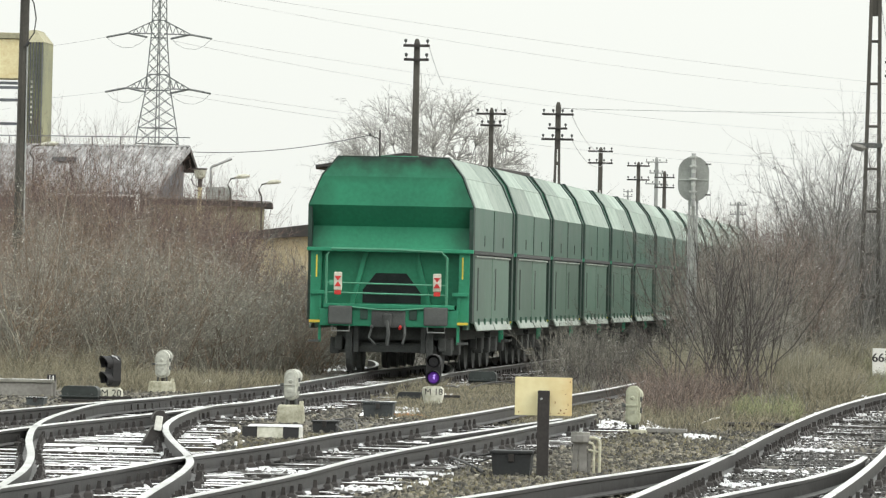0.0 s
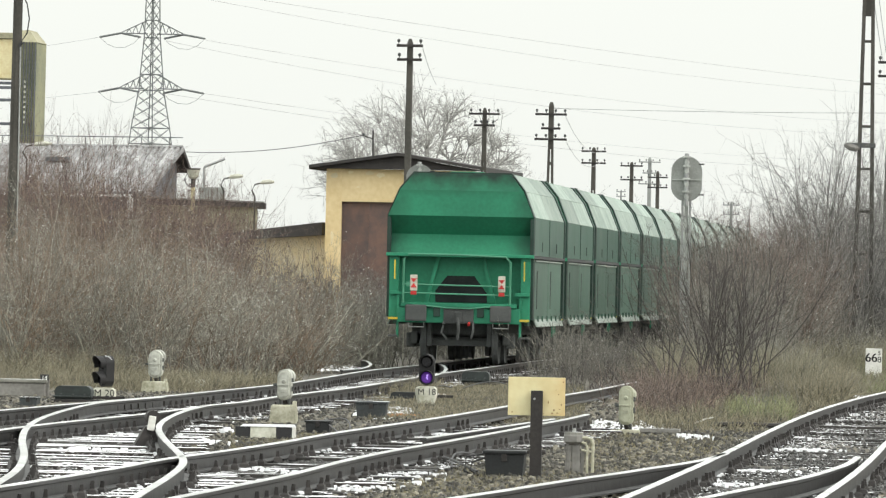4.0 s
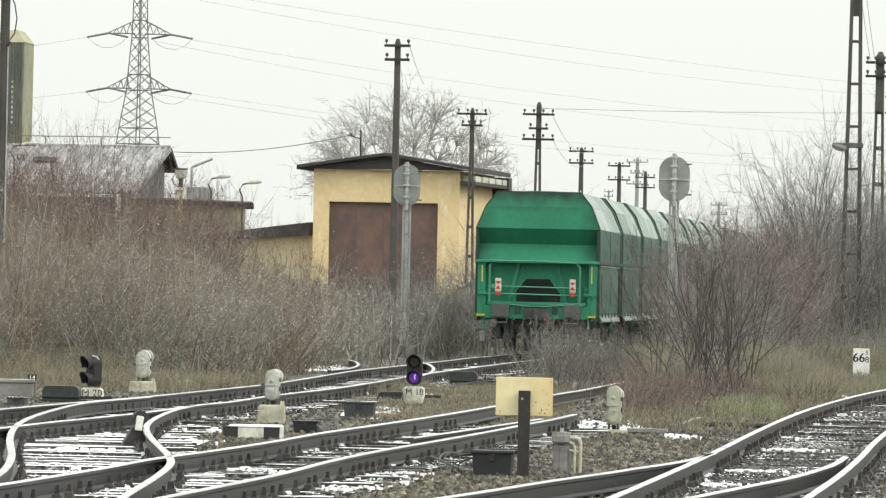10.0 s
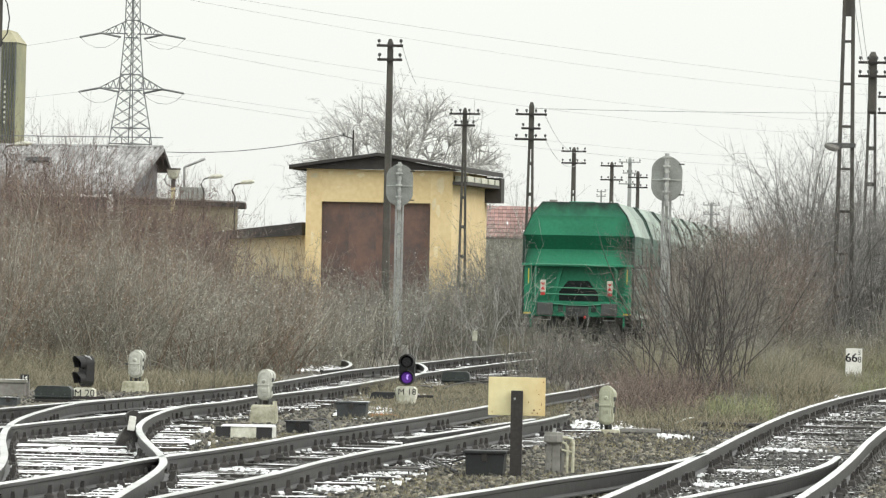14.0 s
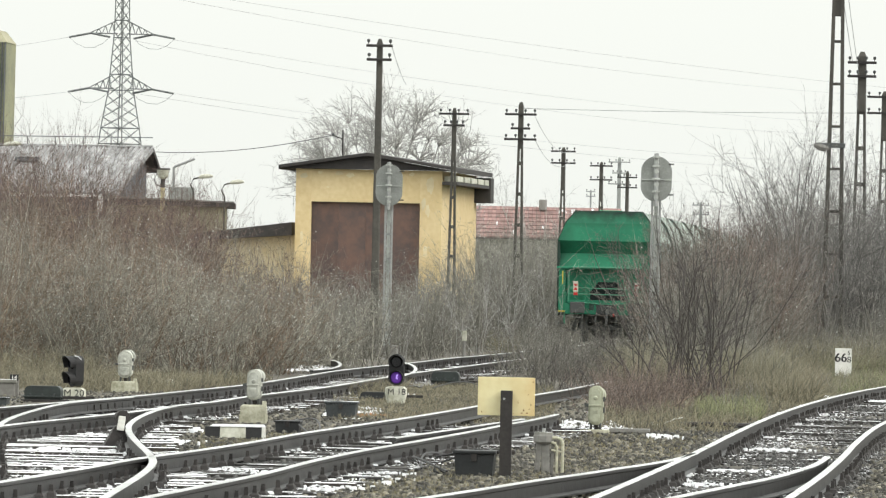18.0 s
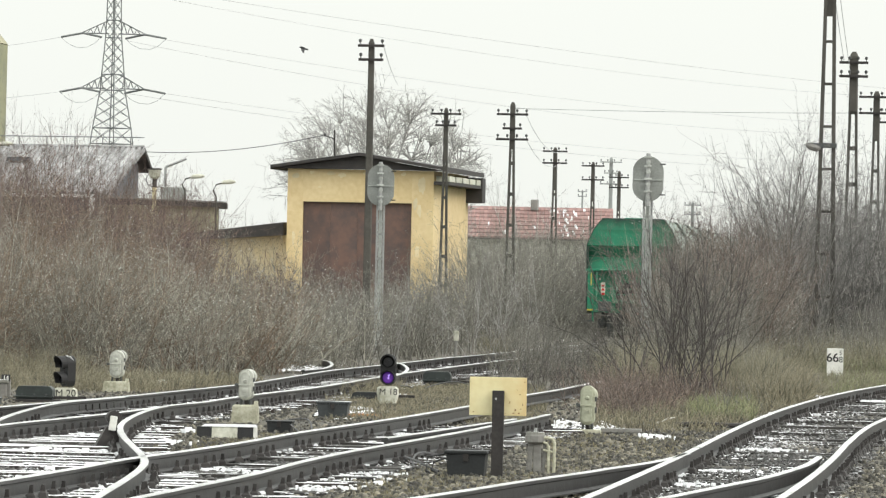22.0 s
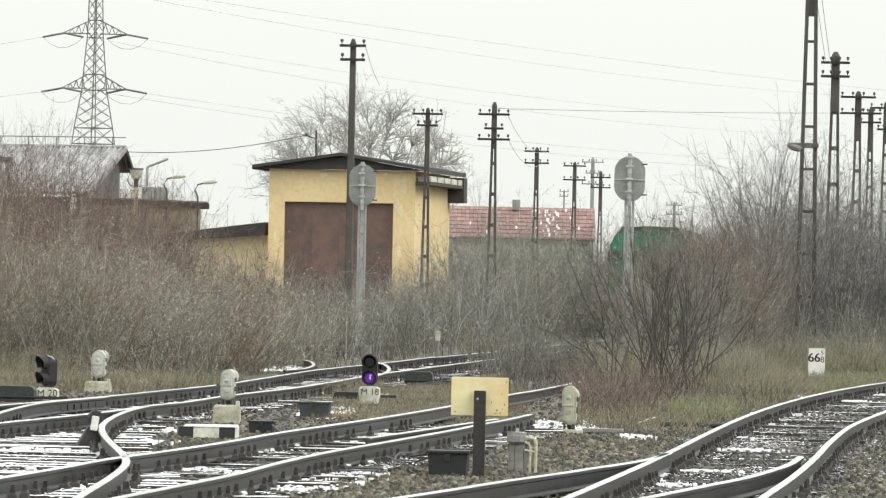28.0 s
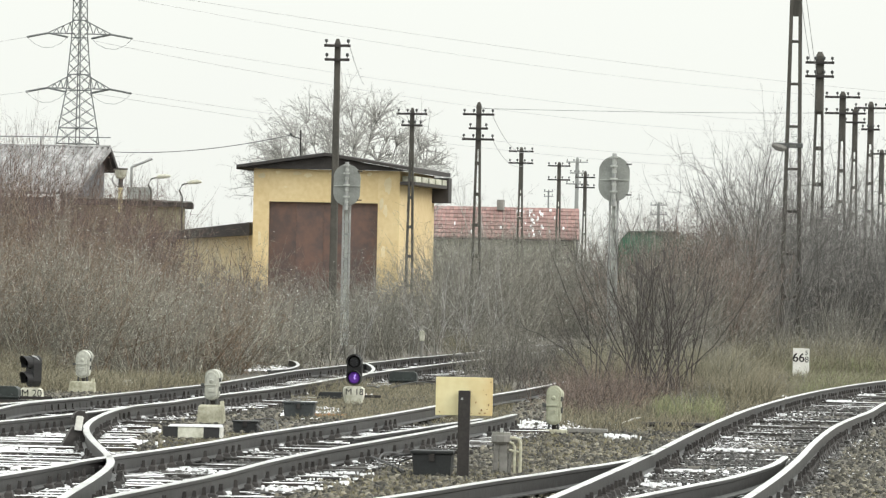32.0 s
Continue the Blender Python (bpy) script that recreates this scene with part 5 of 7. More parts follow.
def build_mast():
    # tall slotted concrete mast with a lamp bracket, and the dark timber pole at the works
    x, _, _ = (9.426, 190.000, 4.893)
    t = thing("concrete_mast", x, 190, -0.2, "tall slotted concrete mast with a small lamp", "mast", rz=-4)
    H = 11.0
    for sx in (-1, 1):
        bm = loft(bmesh.new(), [[(sx * 0.24 - 0.055, -0.09, 0), (sx * 0.24 + 0.055, -0.09, 0), (sx * 0.24 + 0.055, 0.09, 0), (sx * 0.24 - 0.055, 0.09, 0)],
                                [(sx * 0.09 - 0.045, -0.08, H), (sx * 0.09 + 0.045, -0.08, H), (sx * 0.09 + 0.045, 0.08, H), (sx * 0.09 - 0.045, 0.08, H)]], True, True)
        part("leg", bm, M_POLE, t)
    z = 0.7
    while z < H:
        w = float(np.interp(z, [0, H], [0.44, 0.1]))
        part("rung", boxed((0, 0, z), (w, 0.1, 0.07 if z < 8.4 else 0.9), 0.012), M_POLE, t)
        z += 1.1
    zl = (9.413, 190.000, 5.507)[2] + 0.2
    b = part("lamp_bracket", boxed((-0.12, -0.14, zl), (0.75, 0.09, 0.13), 0.02), M_GREYBUF, t)
    part("lamp_head", tube(bmesh.new(), [(-0.55, -0.14, zl + 0.02), (-0.42, -0.14, zl - 0.03), (-0.25, -0.14, zl - 0.08), (-0.16, -0.14, zl - 0.06)], [0.05, 0.1, 0.09, 0.04], 8), M_CONCRETE, t, "grey lamp head")
    x, _, _ = (-9.979, 150.000, 4.964)
    t = thing("timber_pole", x, 150, -0.2, "dark brown tarred pole with a hanging cable", "pole")
    part("shaft", tube(bmesh.new(), [(0.0, 0, 0), (0.03, 0, 4), (0.06, 0, 9)], [0.12, 0.105, 0.09], 10), M_POLE, t)
    zc = (-9.825, 150.000, 6.444)[2] + 0.2
    part("cable_loop", tube(bmesh.new(), [(0.14, -0.1, zc + 0.95), (0.24, -0.1, zc + 0.75), (0.29, -0.1, zc + 0.45), (0.25, -0.1, zc + 0.15), (0.15, -0.1, zc)], 0.014, 5), M_CABLE, t)
    part("cable_joint", tube(bmesh.new(), [(0.16, -0.1, zc - 0.02), (0.1, -0.1, zc - 0.12)], 0.035, 6), M_CABLE, t)
    part("cable_run", tube(bmesh.new(), [(0.12, -0.08, zc - 0.1), (0.13, -0.08, 2)], 0.016, 5), M_GALV, t)


build_mast()


def street_lamp(p, d, arm, label, flood=False):
    x, _, z = p
    t = thing("street_lamp", x, d, -0.2, label, "street lamp", "works lamps")
    H = z + 0.2
    if flood:
        part("post", tube(bmesh.new(), [(0, 0, 0), (0, 0, H - 0.75)], 0.085, 10), M_CREAM, t)
        part("neck", tube(bmesh.new(), [(0, 0, H - 0.75), (0, 0, H - 0.4)], 0.09, 10), M_EAVE, t)
        part("lamp_head", tube(bmesh.new(), [(0, 0, H - 0.42), (0, 0, H - 0.36), (0, 0, H - 0.1), (0, 0, H - 0.06)], [0.1, 0.2, 0.25, 0.26], 14), M_WHITEDIRTY, t)
        part("lamp_rim", tube(bmesh.new(), [(0, 0, H - 0.06), (0, 0, H)], 0.28, 14), M_EAVE, t)
        part("bracket", tube(bmesh.new(), [(-0.22, 0, H - 0.2), (-0.34, 0, H - 0.42), (-0.28, 0, H - 0.62), (-0.06, 0, H - 0.75)], 0.03, 6), M_GALV, t)
        return
    part("post", tube(bmesh.new(), [(0, 0, 0), (0, 0, H - 0.5), (-0.12 * arm, 0, H - 0.25), (0, 0, H - 0.02), (0.3 * arm, 0, H + 0.06)], 0.035, 6), M_POLE, t)
    part("lamp_head", tube(bmesh.new(), [(0.2 * arm, 0, H + 0.03), (0.3 * arm, 0, H + 0.07), (0.55 * arm, 0, H + 0.1), (0.75 * arm, 0, H + 0.1)], [0.04, 0.08, 0.09, 0.04], 8), M_WHITEDIRTY, t)


street_lamp((-12.049, 288.000, 6.146), 288.0, 1, "cream post with a drum-shaped floodlight", True)
street_lamp((-10.845, 288.000, 5.773), 288.0, 1, "curved dark lamp post with a pale head")
street_lamp((-9.622, 288.000, 5.577), 288.0, 1, "curved thin lamp post with a pale head")
street_lamp((-18.408, 285.000, 6.839), 285.0, 1.3, "lamp head on a curved post at the works")
_t = thing("barrier_arm", *(-12.921, 320.000, 6.724), "slanting galvanised arm above the works roofs", "arm")
part("arm", tube(bmesh.new(), [(0, 0, 0), (0.9, 0, 0.38)], 0.06, 6), M_GALV, _t)
part("support", tube(bmesh.new(), [(0, 0, 0), (0, 0, -(-12.921, 320.000, 6.724)[2] - 0.2)], 0.06, 6), M_GALV, _t)


# ---- red-roofed house, far ----
def build_house():
    d = 420.0
    x0, _, z0 = (0.141, 420.000, 6.556)
    x1, _, z1 = (8.736, 420.000, 6.574)
    t = thing("house", x0, d, -0.2, "long house under a red tiled roof", "house", rz=0)
    w, zr, ze = x1 - x0, z0 + 0.2, z0 - 1.6
    n, rows = 37, 8
    for q in range(rows):
        f0, f1 = q / rows, (q + 1) / rows
        y0, y1, za, zb = -0.3 + 3.3 * f0, -0.3 + 3.3 * f1, ze + (zr - ze) * f0, ze + (zr - ze) * f1
        for k in range(n):
            a, b = w * k / n, w * (k + 1) / n - 0.014
            bm = loft(bmesh.new(), [[(a, y0, za + 0.05), (b, y0, za + 0.05), (b, y0, za - 0.04), (a, y0, za - 0.04)], [(a, y1, zb), (b, y1, zb), (b, y1, zb - 0.04), (a, y1, zb - 0.04)]], True, True)
            part("tile", bm, M_REDTILE, t)
    part("roof_board", loft(bmesh.new(), [[(0, -0.28, ze - 0.05), (w, -0.28, ze - 0.05), (w, -0.28, ze - 0.12), (0, -0.28, ze - 0.12)], [(0, 3, zr - 0.05), (w, 3, zr - 0.05), (w, 3, zr - 0.12), (0, 3, zr - 0.12)]], True, True), M_EAVE, t)
    rs = random.Random(5)
    for k in range(40):
        f, u = rs.uniform(0.08, 0.9), rs.gauss(5.9, 0.5) if k < 30 else rs.uniform(0.3, w - 0.5)
        a = rs.uniform(0.05, 0.13)
        part("snow_remnant", boxed((u, -0.3 + 3.3 * f, ze + (zr - ze) * f + 0.045), (a, rs.uniform(0.15, 0.4), 0.03), 0.008, 0, 32), M_SNOW, t)
    part("roof_back", loft(bmesh.new(), [[(0, 3.02, zr), (w, 3.02, zr), (w, 3.02, zr - 0.1), (0, 3.02, zr - 0.1)], [(0, 6.2, ze), (w, 6.2, ze), (w, 6.2, ze - 0.1), (0, 6.2, ze - 0.1)]], True, True), M_REDTILE, t)
    part("wall", boxed((w / 2, 3, ze / 2 - 0.05), (w - 0.4, 5.6, ze - 0.1)), M_WHITEDIRTY, t)
    part("chimney", boxed(((4.211, 420.000, 6.641)[0] - x0, 2.6, zr + 0.12), (0.45, 0.45, 0.6), 0.03), M_CONCRETE, t)


build_house()


# ---- round-backed main signals ----
def disc_signal(p, d, dia, tall, label):
    x, _, zc = p
    t = thing("main_signal", x, d, -0.2, label, "signal", "main signals", rz=-4)
    zc += 0.2
    r, e = dia / 2, (tall - dia) / 2
    out = [(r * math.cos(a), (e if math.sin(a) > 0 else -e) + r * math.sin(a)) for a in [k * math.tau / 28 + 0.01 for k in range(28)]]
    bm = prism(bmesh.new(), [(a, zc + b) for a, b in out], -0.02, 0.02)
    part("backboard", bm, M_SIGBACK, t, "round weathered grey backboard seen from behind")
    bm = bmesh.new()
    for a in (-0.085, 0.085):
        box(bm, (a, 0.1, (zc - e - r * 0.9) / 2), (0.05, 0.08, zc - e - r * 0.9))
    part("mast", bm, M_GALV, t)
    k = 0.3
    while k < zc - e - r - 0.1:
        part("rung", boxed((0, 0.1, k), (0.14, 0.04, 0.05)), M_GALV, t)
        k += 0.32
    part("mast_web", boxed((0, 0.12, (zc - e - r * 0.9) / 2), (0.09, 0.02, zc - e - r * 0.9)), M_SIGGREY, t)
    part("head_post", tube(bmesh.new(), [(0, -0.1, zc - r - e - 0.1), (0, -0.1, zc + r + e + 0.06)], 0.05, 8), M_GALV, t)
    for q in (-0.4, -0.12, 0.16, 0.36):
        part("lamp_housing", tube(bmesh.new(), [(0, -0.16, zc + q * tall), (0, -0.04, zc + q * tall)], [0.04, 0.06], 10), M_SIGGREY, t)
        part("clamp", boxed((0, -0.16, zc + (q + 0.12) * tall), (0.17, 0.05, 0.04), 0.005), M_SIGGREY, t)
    part("stiffener", boxed((0, -0.032, zc - 0.02), (dia * 0.96, 0.02, 0.02)), M_SIGGREY, t)
    part("bracket", boxed((r * 0.95, -0.06, zc + e + r * 0.5), (0.12, 0.03, 0.03)), M_IRON, t)
    part("bracket", boxed((r * 0.95, -0.06, zc - e - r * 0.55), (0.12, 0.03, 0.03)), M_IRON, t)
    part("base_block", boxed((0, 0.1, 0.15), (0.6, 0.6, 0.3), 0.03), M_CONCRETE, t)


disc_signal((-2.095, 190.000, 4.243), 190.0, 0.70, 1.08, "round-backed grey main signal on a ladder mast before the shed")
disc_signal((4.180, 165.000, 4.144), 165.0, 0.70, 1.02, "round-backed grey main signal on a mast behind the big bush")


# ---- dwarf signals ----
def dwarf_front(p, text, lit, s, label, turn=-8, sink=0.0):
    """Two black lens heads with hoods on a white base."""
    t = thing("dwarf_signal", p[0], p[1], -0.2 - sink, label, "signal", "dwarf signals", rz=3)
    head = pose(0, 0, 0, 0, 0, turn)
    ring = lambda a, z: [(-0.8 * a, -0.13, z), (0.75 * a, -0.13, z), (a, -0.06, z), (a, 0.1, z), (0.8 * a, 0.14, z), (-0.8 * a, 0.14, z), (-a, 0.1, z), (-a, -0.07, z)]
    base = loft(bmesh.new(), [ring(0.13 * s, 0), ring(0.145 * s, 0.08), ring(0.163 * s, 0.15), ring(0.158 * s, 0.24), ring(0.12 * s, 0.268)], True, True)
    b = part("base_block", base, M_WHITEDIRTY, t, "whitewashed block")
    tx = lettering(text, 0.135 * s, M_BLACK, b)
    tx.matrix_basis = pose(0, -0.133, 0.185, 90, 0, 0)
    case = bmesh.new()
    prism(case, [(0.115 * math.cos(a), 0.52 + (0.12 if math.sin(a) > 0 else -0.12) + 0.115 * math.sin(a)) for a in [k * math.tau / 24 + 0.01 for k in range(24)]], -0.04, 0.1)
    part("case", case, M_BLACK, t).matrix_basis = head
    for i, z in enumerate((0.635, 0.40)):
        lens = part("lens", tube(bmesh.new(), [(0, -0.07, z), (0, -0.04, z)], [0.07, 0.085], 16), M_GLOW if (lit and i) else M_LENS, t, "glowing violet lens" if (lit and i) else "dark lens")
        lens.matrix_basis = head
        if lit and i:
            # Emissive crescent drawn on the lens for its bright core and highlight.
            part("lamp_core", tube(bmesh.new(), [(0.03, -0.076, z + 0.05), (0.012, -0.078, z + 0.03), (0.008, -0.078, z), (0.02, -0.076, z - 0.025)], [0.006, 0.017, 0.017, 0.006], 8), M_CORE, lens, "bright core and painted highlight on the lit lens")
        hood = bmesh.new()
        arc = [math.radians(-35 + 250 * k / 16) for k in range(17)]
        outer = [(0.112 * math.cos(a), 0.112 * math.sin(a)) for a in arc]
        inner = [(0.1 * math.cos(a), 0.1 * math.sin(a)) for a in arc]
        near = [(x, -0.19 + 0.06 * (1 - max(0, zz / 0.112)), z + zz) for x, zz in outer] + [(x, -0.19 + 0.06 * (1 - max(0, zz / 0.112)), z + zz) for x, zz in inner[::-1]]
        back = [(x, -0.035, z + zz) for x, zz in outer] + [(x, -0.035, z + zz) for x, zz in inner[::-1]]
        loft(hood, [near, back], True, True)
        part("hood", hood, M_BLACK, t).matrix_basis = head
    if not lit:
        part("snow_cap", tube(bmesh.new(), [(0.0, -0.1, 0.752), (0.06, -0.06, 0.735), (0.11, -0.05, 0.68)], [0.008, 0.01, 0.006], 5), M_SNOW, t)


def stadium(w, z0, z1, n=10):
    """An upright outline with round ends, half width w, from z0 to z1."""
    top = [(w * math.cos(a), z1 - w + w * math.sin(a)) for a in [math.pi * k / n for k in range(n + 1)]]
    low = [(w * math.cos(a), z0 + w * 0.8 + w * 0.8 * math.sin(a)) for a in [math.pi + math.pi * k / n for k in range(n + 1)]]
    return top + low


def dwarf_back(p, s, label, pale=True, tall=0.62, base_h=0.22):
    """The rounded case of a dwarf signal seen from behind, on its block."""
    m = M_SIGCASE if pale else M_CASE
    t = thing("dwarf_signal", p[0], p[1], -0.2, label, "signal", "dwarf signals", rz=-5)
    if base_h > 0.05:
        e = 0.15 * s
        bm = loft(bmesh.new(), [[(-e * 1.1, -0.16, 0), (e * 1.12, -0.15, 0), (e * 1.1, 0.15, 0), (-e * 1.1, 0.15, 0)], [(-e * 1.02, -0.14, base_h * 0.9), (e, -0.14, base_h * 0.93), (e, 0.14, base_h * 0.93), (-e, 0.14, base_h * 0.9)],
                                 [(-e * 0.9, -0.12, base_h), (e * 0.92, -0.12, base_h * 1.02), (e * 0.92, 0.12, base_h), (-e * 0.9, 0.12, base_h)]], True, True)
        part("base_block", bm, M_CONCRETE_Y, t, "lichened pale concrete block")
        part("anchor", boxed((e * 0.95, -0.1, base_h * 1.02), (0.05, 0.06, 0.09), 0.008), M_CONCRETE_Y, t)
    else:
        part("base_block", boxed((0, 0, 0.01), (0.36, 0.3, 0.06), 0.012), M_CONCRETE_Y, t)
        part("plank", boxed((0.42, 0.02, 0.035), (0.5, 0.2, 0.05), 0.008), M_CONCRETE, t, "weathered flat slab")
    for sx in (-1, 1):
        part("foot", tube(bmesh.new(), [(sx * 0.06 * s, 0, base_h - 0.01), (sx * 0.05 * s, 0, base_h + 0.1)], 0.017, 6), M_GREYBUF, t)
    part("cable_tail", tube(bmesh.new(), [(0.01, 0.02, base_h), (0.0, 0.02, base_h + 0.09)], 0.03, 6), M_IRON, t)
    z0, w = base_h + 0.055, 0.088 * s
    part("case", prism(bmesh.new(), stadium(w, z0, tall), -0.05, 0.14), m, t)
    part("rim", prism(bmesh.new(), stadium(w * 0.86, z0 + 0.014, tall - 0.014), -0.07, -0.048), m, t)
    part("back_door", prism(bmesh.new(), stadium(w * 0.66, z0 + 0.036, tall - 0.036), -0.1, -0.068), m, t)
    part("door_boss", tube(bmesh.new(), [(0, -0.118, tall - 0.15), (0, -0.098, tall - 0.15)], [0.018, 0.03], 8), m, t)
    part("name_plate", boxed((0, -0.105, z0 + 0.33 * (tall - z0)), (0.06 * s, 0.012, 0.045), 0.003), m, t)
    part("strap", boxed((-0.01, -0.106, z0 + 0.5 * (tall - z0)), (w * 1.7, 0.016, 0.02), 0.004), m, t)
    part("latch", boxed((-w - 0.022, -0.06, z0 + 0.5 * (tall - z0)), (0.05, 0.04, 0.035), 0.006), M_GREYBUF, t)
    for q, hw in ((0.76, 1.1),):
        zc = z0 + q * (tall - z0)
        arc = [math.pi * (k / 11 * 1.2 - 0.25) for k in range(12)]
        ho = [(w * hw * math.cos(a), zc + w * 1.05 * math.sin(a)) for a in arc]
        hi = [(w * (hw - 0.1) * math.cos(a), zc + w * 0.93 * math.sin(a)) for a in arc]
        part("hood", loft(bmesh.new(), [[(a, 0.14, b) for a, b in ho] + [(a, 0.14, b) for a, b in hi[::-1]], [(a + 0.012, 0.27, b) for a, b in ho] + [(a + 0.012, 0.27, b) for a, b in hi[::-1]]], True, True), m, t)
    part("hinge", tube(bmesh.new(), [(w + 0.008, 0, z0 + 0.3 * (tall - z0)), (w + 0.008, 0, z0 + 0.45 * (tall - z0))], 0.018, 6), M_GREYBUF, t)
    part("hinge", tube(bmesh.new(), [(w + 0.008, 0, z0 + 0.6 * (tall - z0)), (w + 0.008, 0, z0 + 0.72 * (tall - z0))], 0.018, 6), M_GREYBUF, t)


dwarf_front((-1.042, 109.947, -0.200), "M 18", True, 1.0, "dwarf signal with a glowing violet lens on a whitewashed base")
dwarf_front((-5.896, 110.537, -0.200), "M 20", False, 1.12, "unlit black dwarf signal on a whitewashed base", -58, 0.13)
dwarf_back((-5.431, 116.980, -0.200), 1.25, "pale dwarf signal seen from behind on a concrete block", True, 0.66, 0.17)
dwarf_back((-2.655, 92.186, -0.200), 1.0, "grey-white dwarf signal seen from behind on a lichened block", True, 0.675, 0.23)
dwarf_back((1.607, 90.533, -0.200), 1.0, "greenish dwarf signal seen from behind on the ballast", False, 0.58, 0.04)


# ---- board, post and boxes ----
def build_board():
    x, y, z = (0.375, 67.289, -0.200)
    t = thing("track_board", x, y, -0.2, "blank faded cream board on a rusty black post", "board", rz=-3)
    k = y / 13000
    part("post", boxed((0, 0, 76 * k), (21 * k, 0.07, 157 * k), 0.006), M_IRON, t, "rusty black steel post")
    b = part("board", boxed((-1 * k, 0.06, 144 * k), (101 * k, 0.02, 68 * k), 0.004), M_BOARD, t)
    for dx, dz, w, h in ((30, -24, 4, 8), (36, -29, 6, 4), (20, -10, 2, 9), (38, 4, 3, 4), (27, -29, 7, 3), (43, -14, 2, 9), (33, 12, 2, 3), (46, 26, 3, 5), (-44, -28, 3, 5), (12, -30, 3, 2), (40, -22, 4, 3)):
        part("rust_stain", ragged(w * k * 0.7, h * k * 0.6, 0.046, 0.052, dx * k, (144 + dz) * k, dx + dz), M_RUST, b)
    part("bolt", tube(bmesh.new(), [(-0.02, -0.04, 140 * k), (-0.02, -0.03, 140 * k)], 0.012, 6), M_GALV, t)


def case_box(p, w, h, label, m, lid=True, rz=-4, dp=0.35, legs=False):
    t = thing("machine_box", p[0], p[1], -0.2, label, "machine box", "trackside boxes", rz=rz)
    bm = loft(bmesh.new(), [[(-w * 0.46, -dp / 2, 0.0), (w * 0.46, -dp / 2, 0.0), (w * 0.46, dp / 2, 0.0), (-w * 0.46, dp / 2, 0.0)],
                            [(-w * 0.5, -dp / 2, h * 0.85), (w * 0.5, -dp / 2, h * 0.85), (w * 0.5, dp / 2, h * 0.85), (-w * 0.5, dp / 2, h * 0.85)]], True, True)
    part("case", bm, m, t)
    if lid:
        part("lid", boxed((0, 0, h * 0.93), (w * 1.1, dp * 1.1, h * 0.15), 0.012), m, t)
    part("latch", boxed((0, -dp * 0.56, h * 0.72), (0.05, 0.02, 0.07), 0.004), M_IRON, t)
    return t


build_board()
_t = case_box((0.101, 67.893, -0.200), 0.366, 0.235, "black lidded trackside box beside the board post", M_BOX)
part("arm", boxed((0.23, 0, 0.22), (0.28, 0.06, 0.03), 0.005), M_IRON, _t)
part("cable", tube(bmesh.new(), [(-0.2, -0.1, 0.16), (-0.3, -0.12, 0.12), (-0.32, -0.12, 0.05), (-0.24, -0.12, 0.0)], 0.012, 6), M_CABLE, _t)
part("cable", tube(bmesh.new(), [(-0.2, -0.05, 0.2), (-0.36, -0.08, 0.17), (-0.37, -0.1, 0.04), (-0.26, -0.12, -0.01)], 0.01, 6), M_CABLE, _t)
case_box((-1.635, 97.219, -0.200), 0.402, 0.221, "snow-topped dark box between the tracks", M_BOXSNOW)
case_box((-2.076, 86.458, -0.200), 0.288, 0.144, "dark cable box beside the dwarf signal", M_BOX)
case_box((-6.436, 101.420, -0.200), 0.248, 0.117, "small snow-topped dark box", M_BOXSNOW)


def round_machine(p, w, h, m, label, rz=-4):
    """A long low machine with rounded shoulders and a bolted flange."""
    t = thing("point_machine", p[0], p[1], -0.2, label, "point machine", "trackside boxes", rz=rz)
    c = min(0.07, h * 0.4)
    out = [(-w / 2, 0.02), (w / 2, 0.02), (w / 2, h - c)] + [(w / 2 - c + c * math.cos(a), h - c + c * math.sin(a)) for a in (0.4, 0.8, 1.2, 1.57)] + [(-w / 2 + c - c * math.sin(a), h - c + c * math.cos(a)) for a in (0.0, 0.4, 0.8, 1.2)] + [(-w / 2, h - c)]
    part("case", prism(bmesh.new(), out, -0.16, 0.18), m, t)
    part("flange", boxed((0, 0, h * 0.35), (w * 1.06, 0.4, 0.025), 0.006), m, t)
    part("bed_plate", boxed((0.05, 0, 0.02), (w * 1.35, 0.46, 0.045), 0.006), M_IRON, t)
    part("drive_rod", boxed((w * 0.95, -0.05, 0.075), (w * 0.95, 0.05, 0.04), 0.006), M_IRON, t)
    for k in (-1, 0, 1):
        part("lid_bolt", tube(bmesh.new(), [(k * w * 0.33, -0.175, h * 0.5), (k * w * 0.33, -0.158, h * 0.5)], 0.014, 6), M_GREYBUF, t)


def build_trough():
    # pale concrete trough wall at the edge of the yard, with a small number plate
    x, y, z = (-7.528, 109.910, -0.200)
    t = thing("concrete_trough", x - 1.2, y, -0.2, "long pale concrete cable trough with a snowy lid", "trough", rz=-3)
    part("trough_wall", boxed((0.95, 0, 0.1), (2.1, 0.35, 0.2), 0.015), M_CONCRETE, t)
    part("lid", boxed((0.95, 0, 0.23), (2.15, 0.4, 0.05), 0.01), M_SNOWSLAB, t)
    p = thing("number_post", *(-6.755, 109.858, -0.200), "short grey post with a small dark plate", "post")
    part("post", boxed((0, 0, 0.13), (0.14, 0.1, 0.26), 0.01), M_CONCRETE, p)
    q = part("plate", boxed((0, -0.06, 0.28), (0.13, 0.015, 0.1), 0.003), M_BLACK, p)
    tx = lettering("14", 0.09, M_WHITE, q)
    tx.matrix_basis = pose(0, -0.07, 0.28, 90, 0, 0)


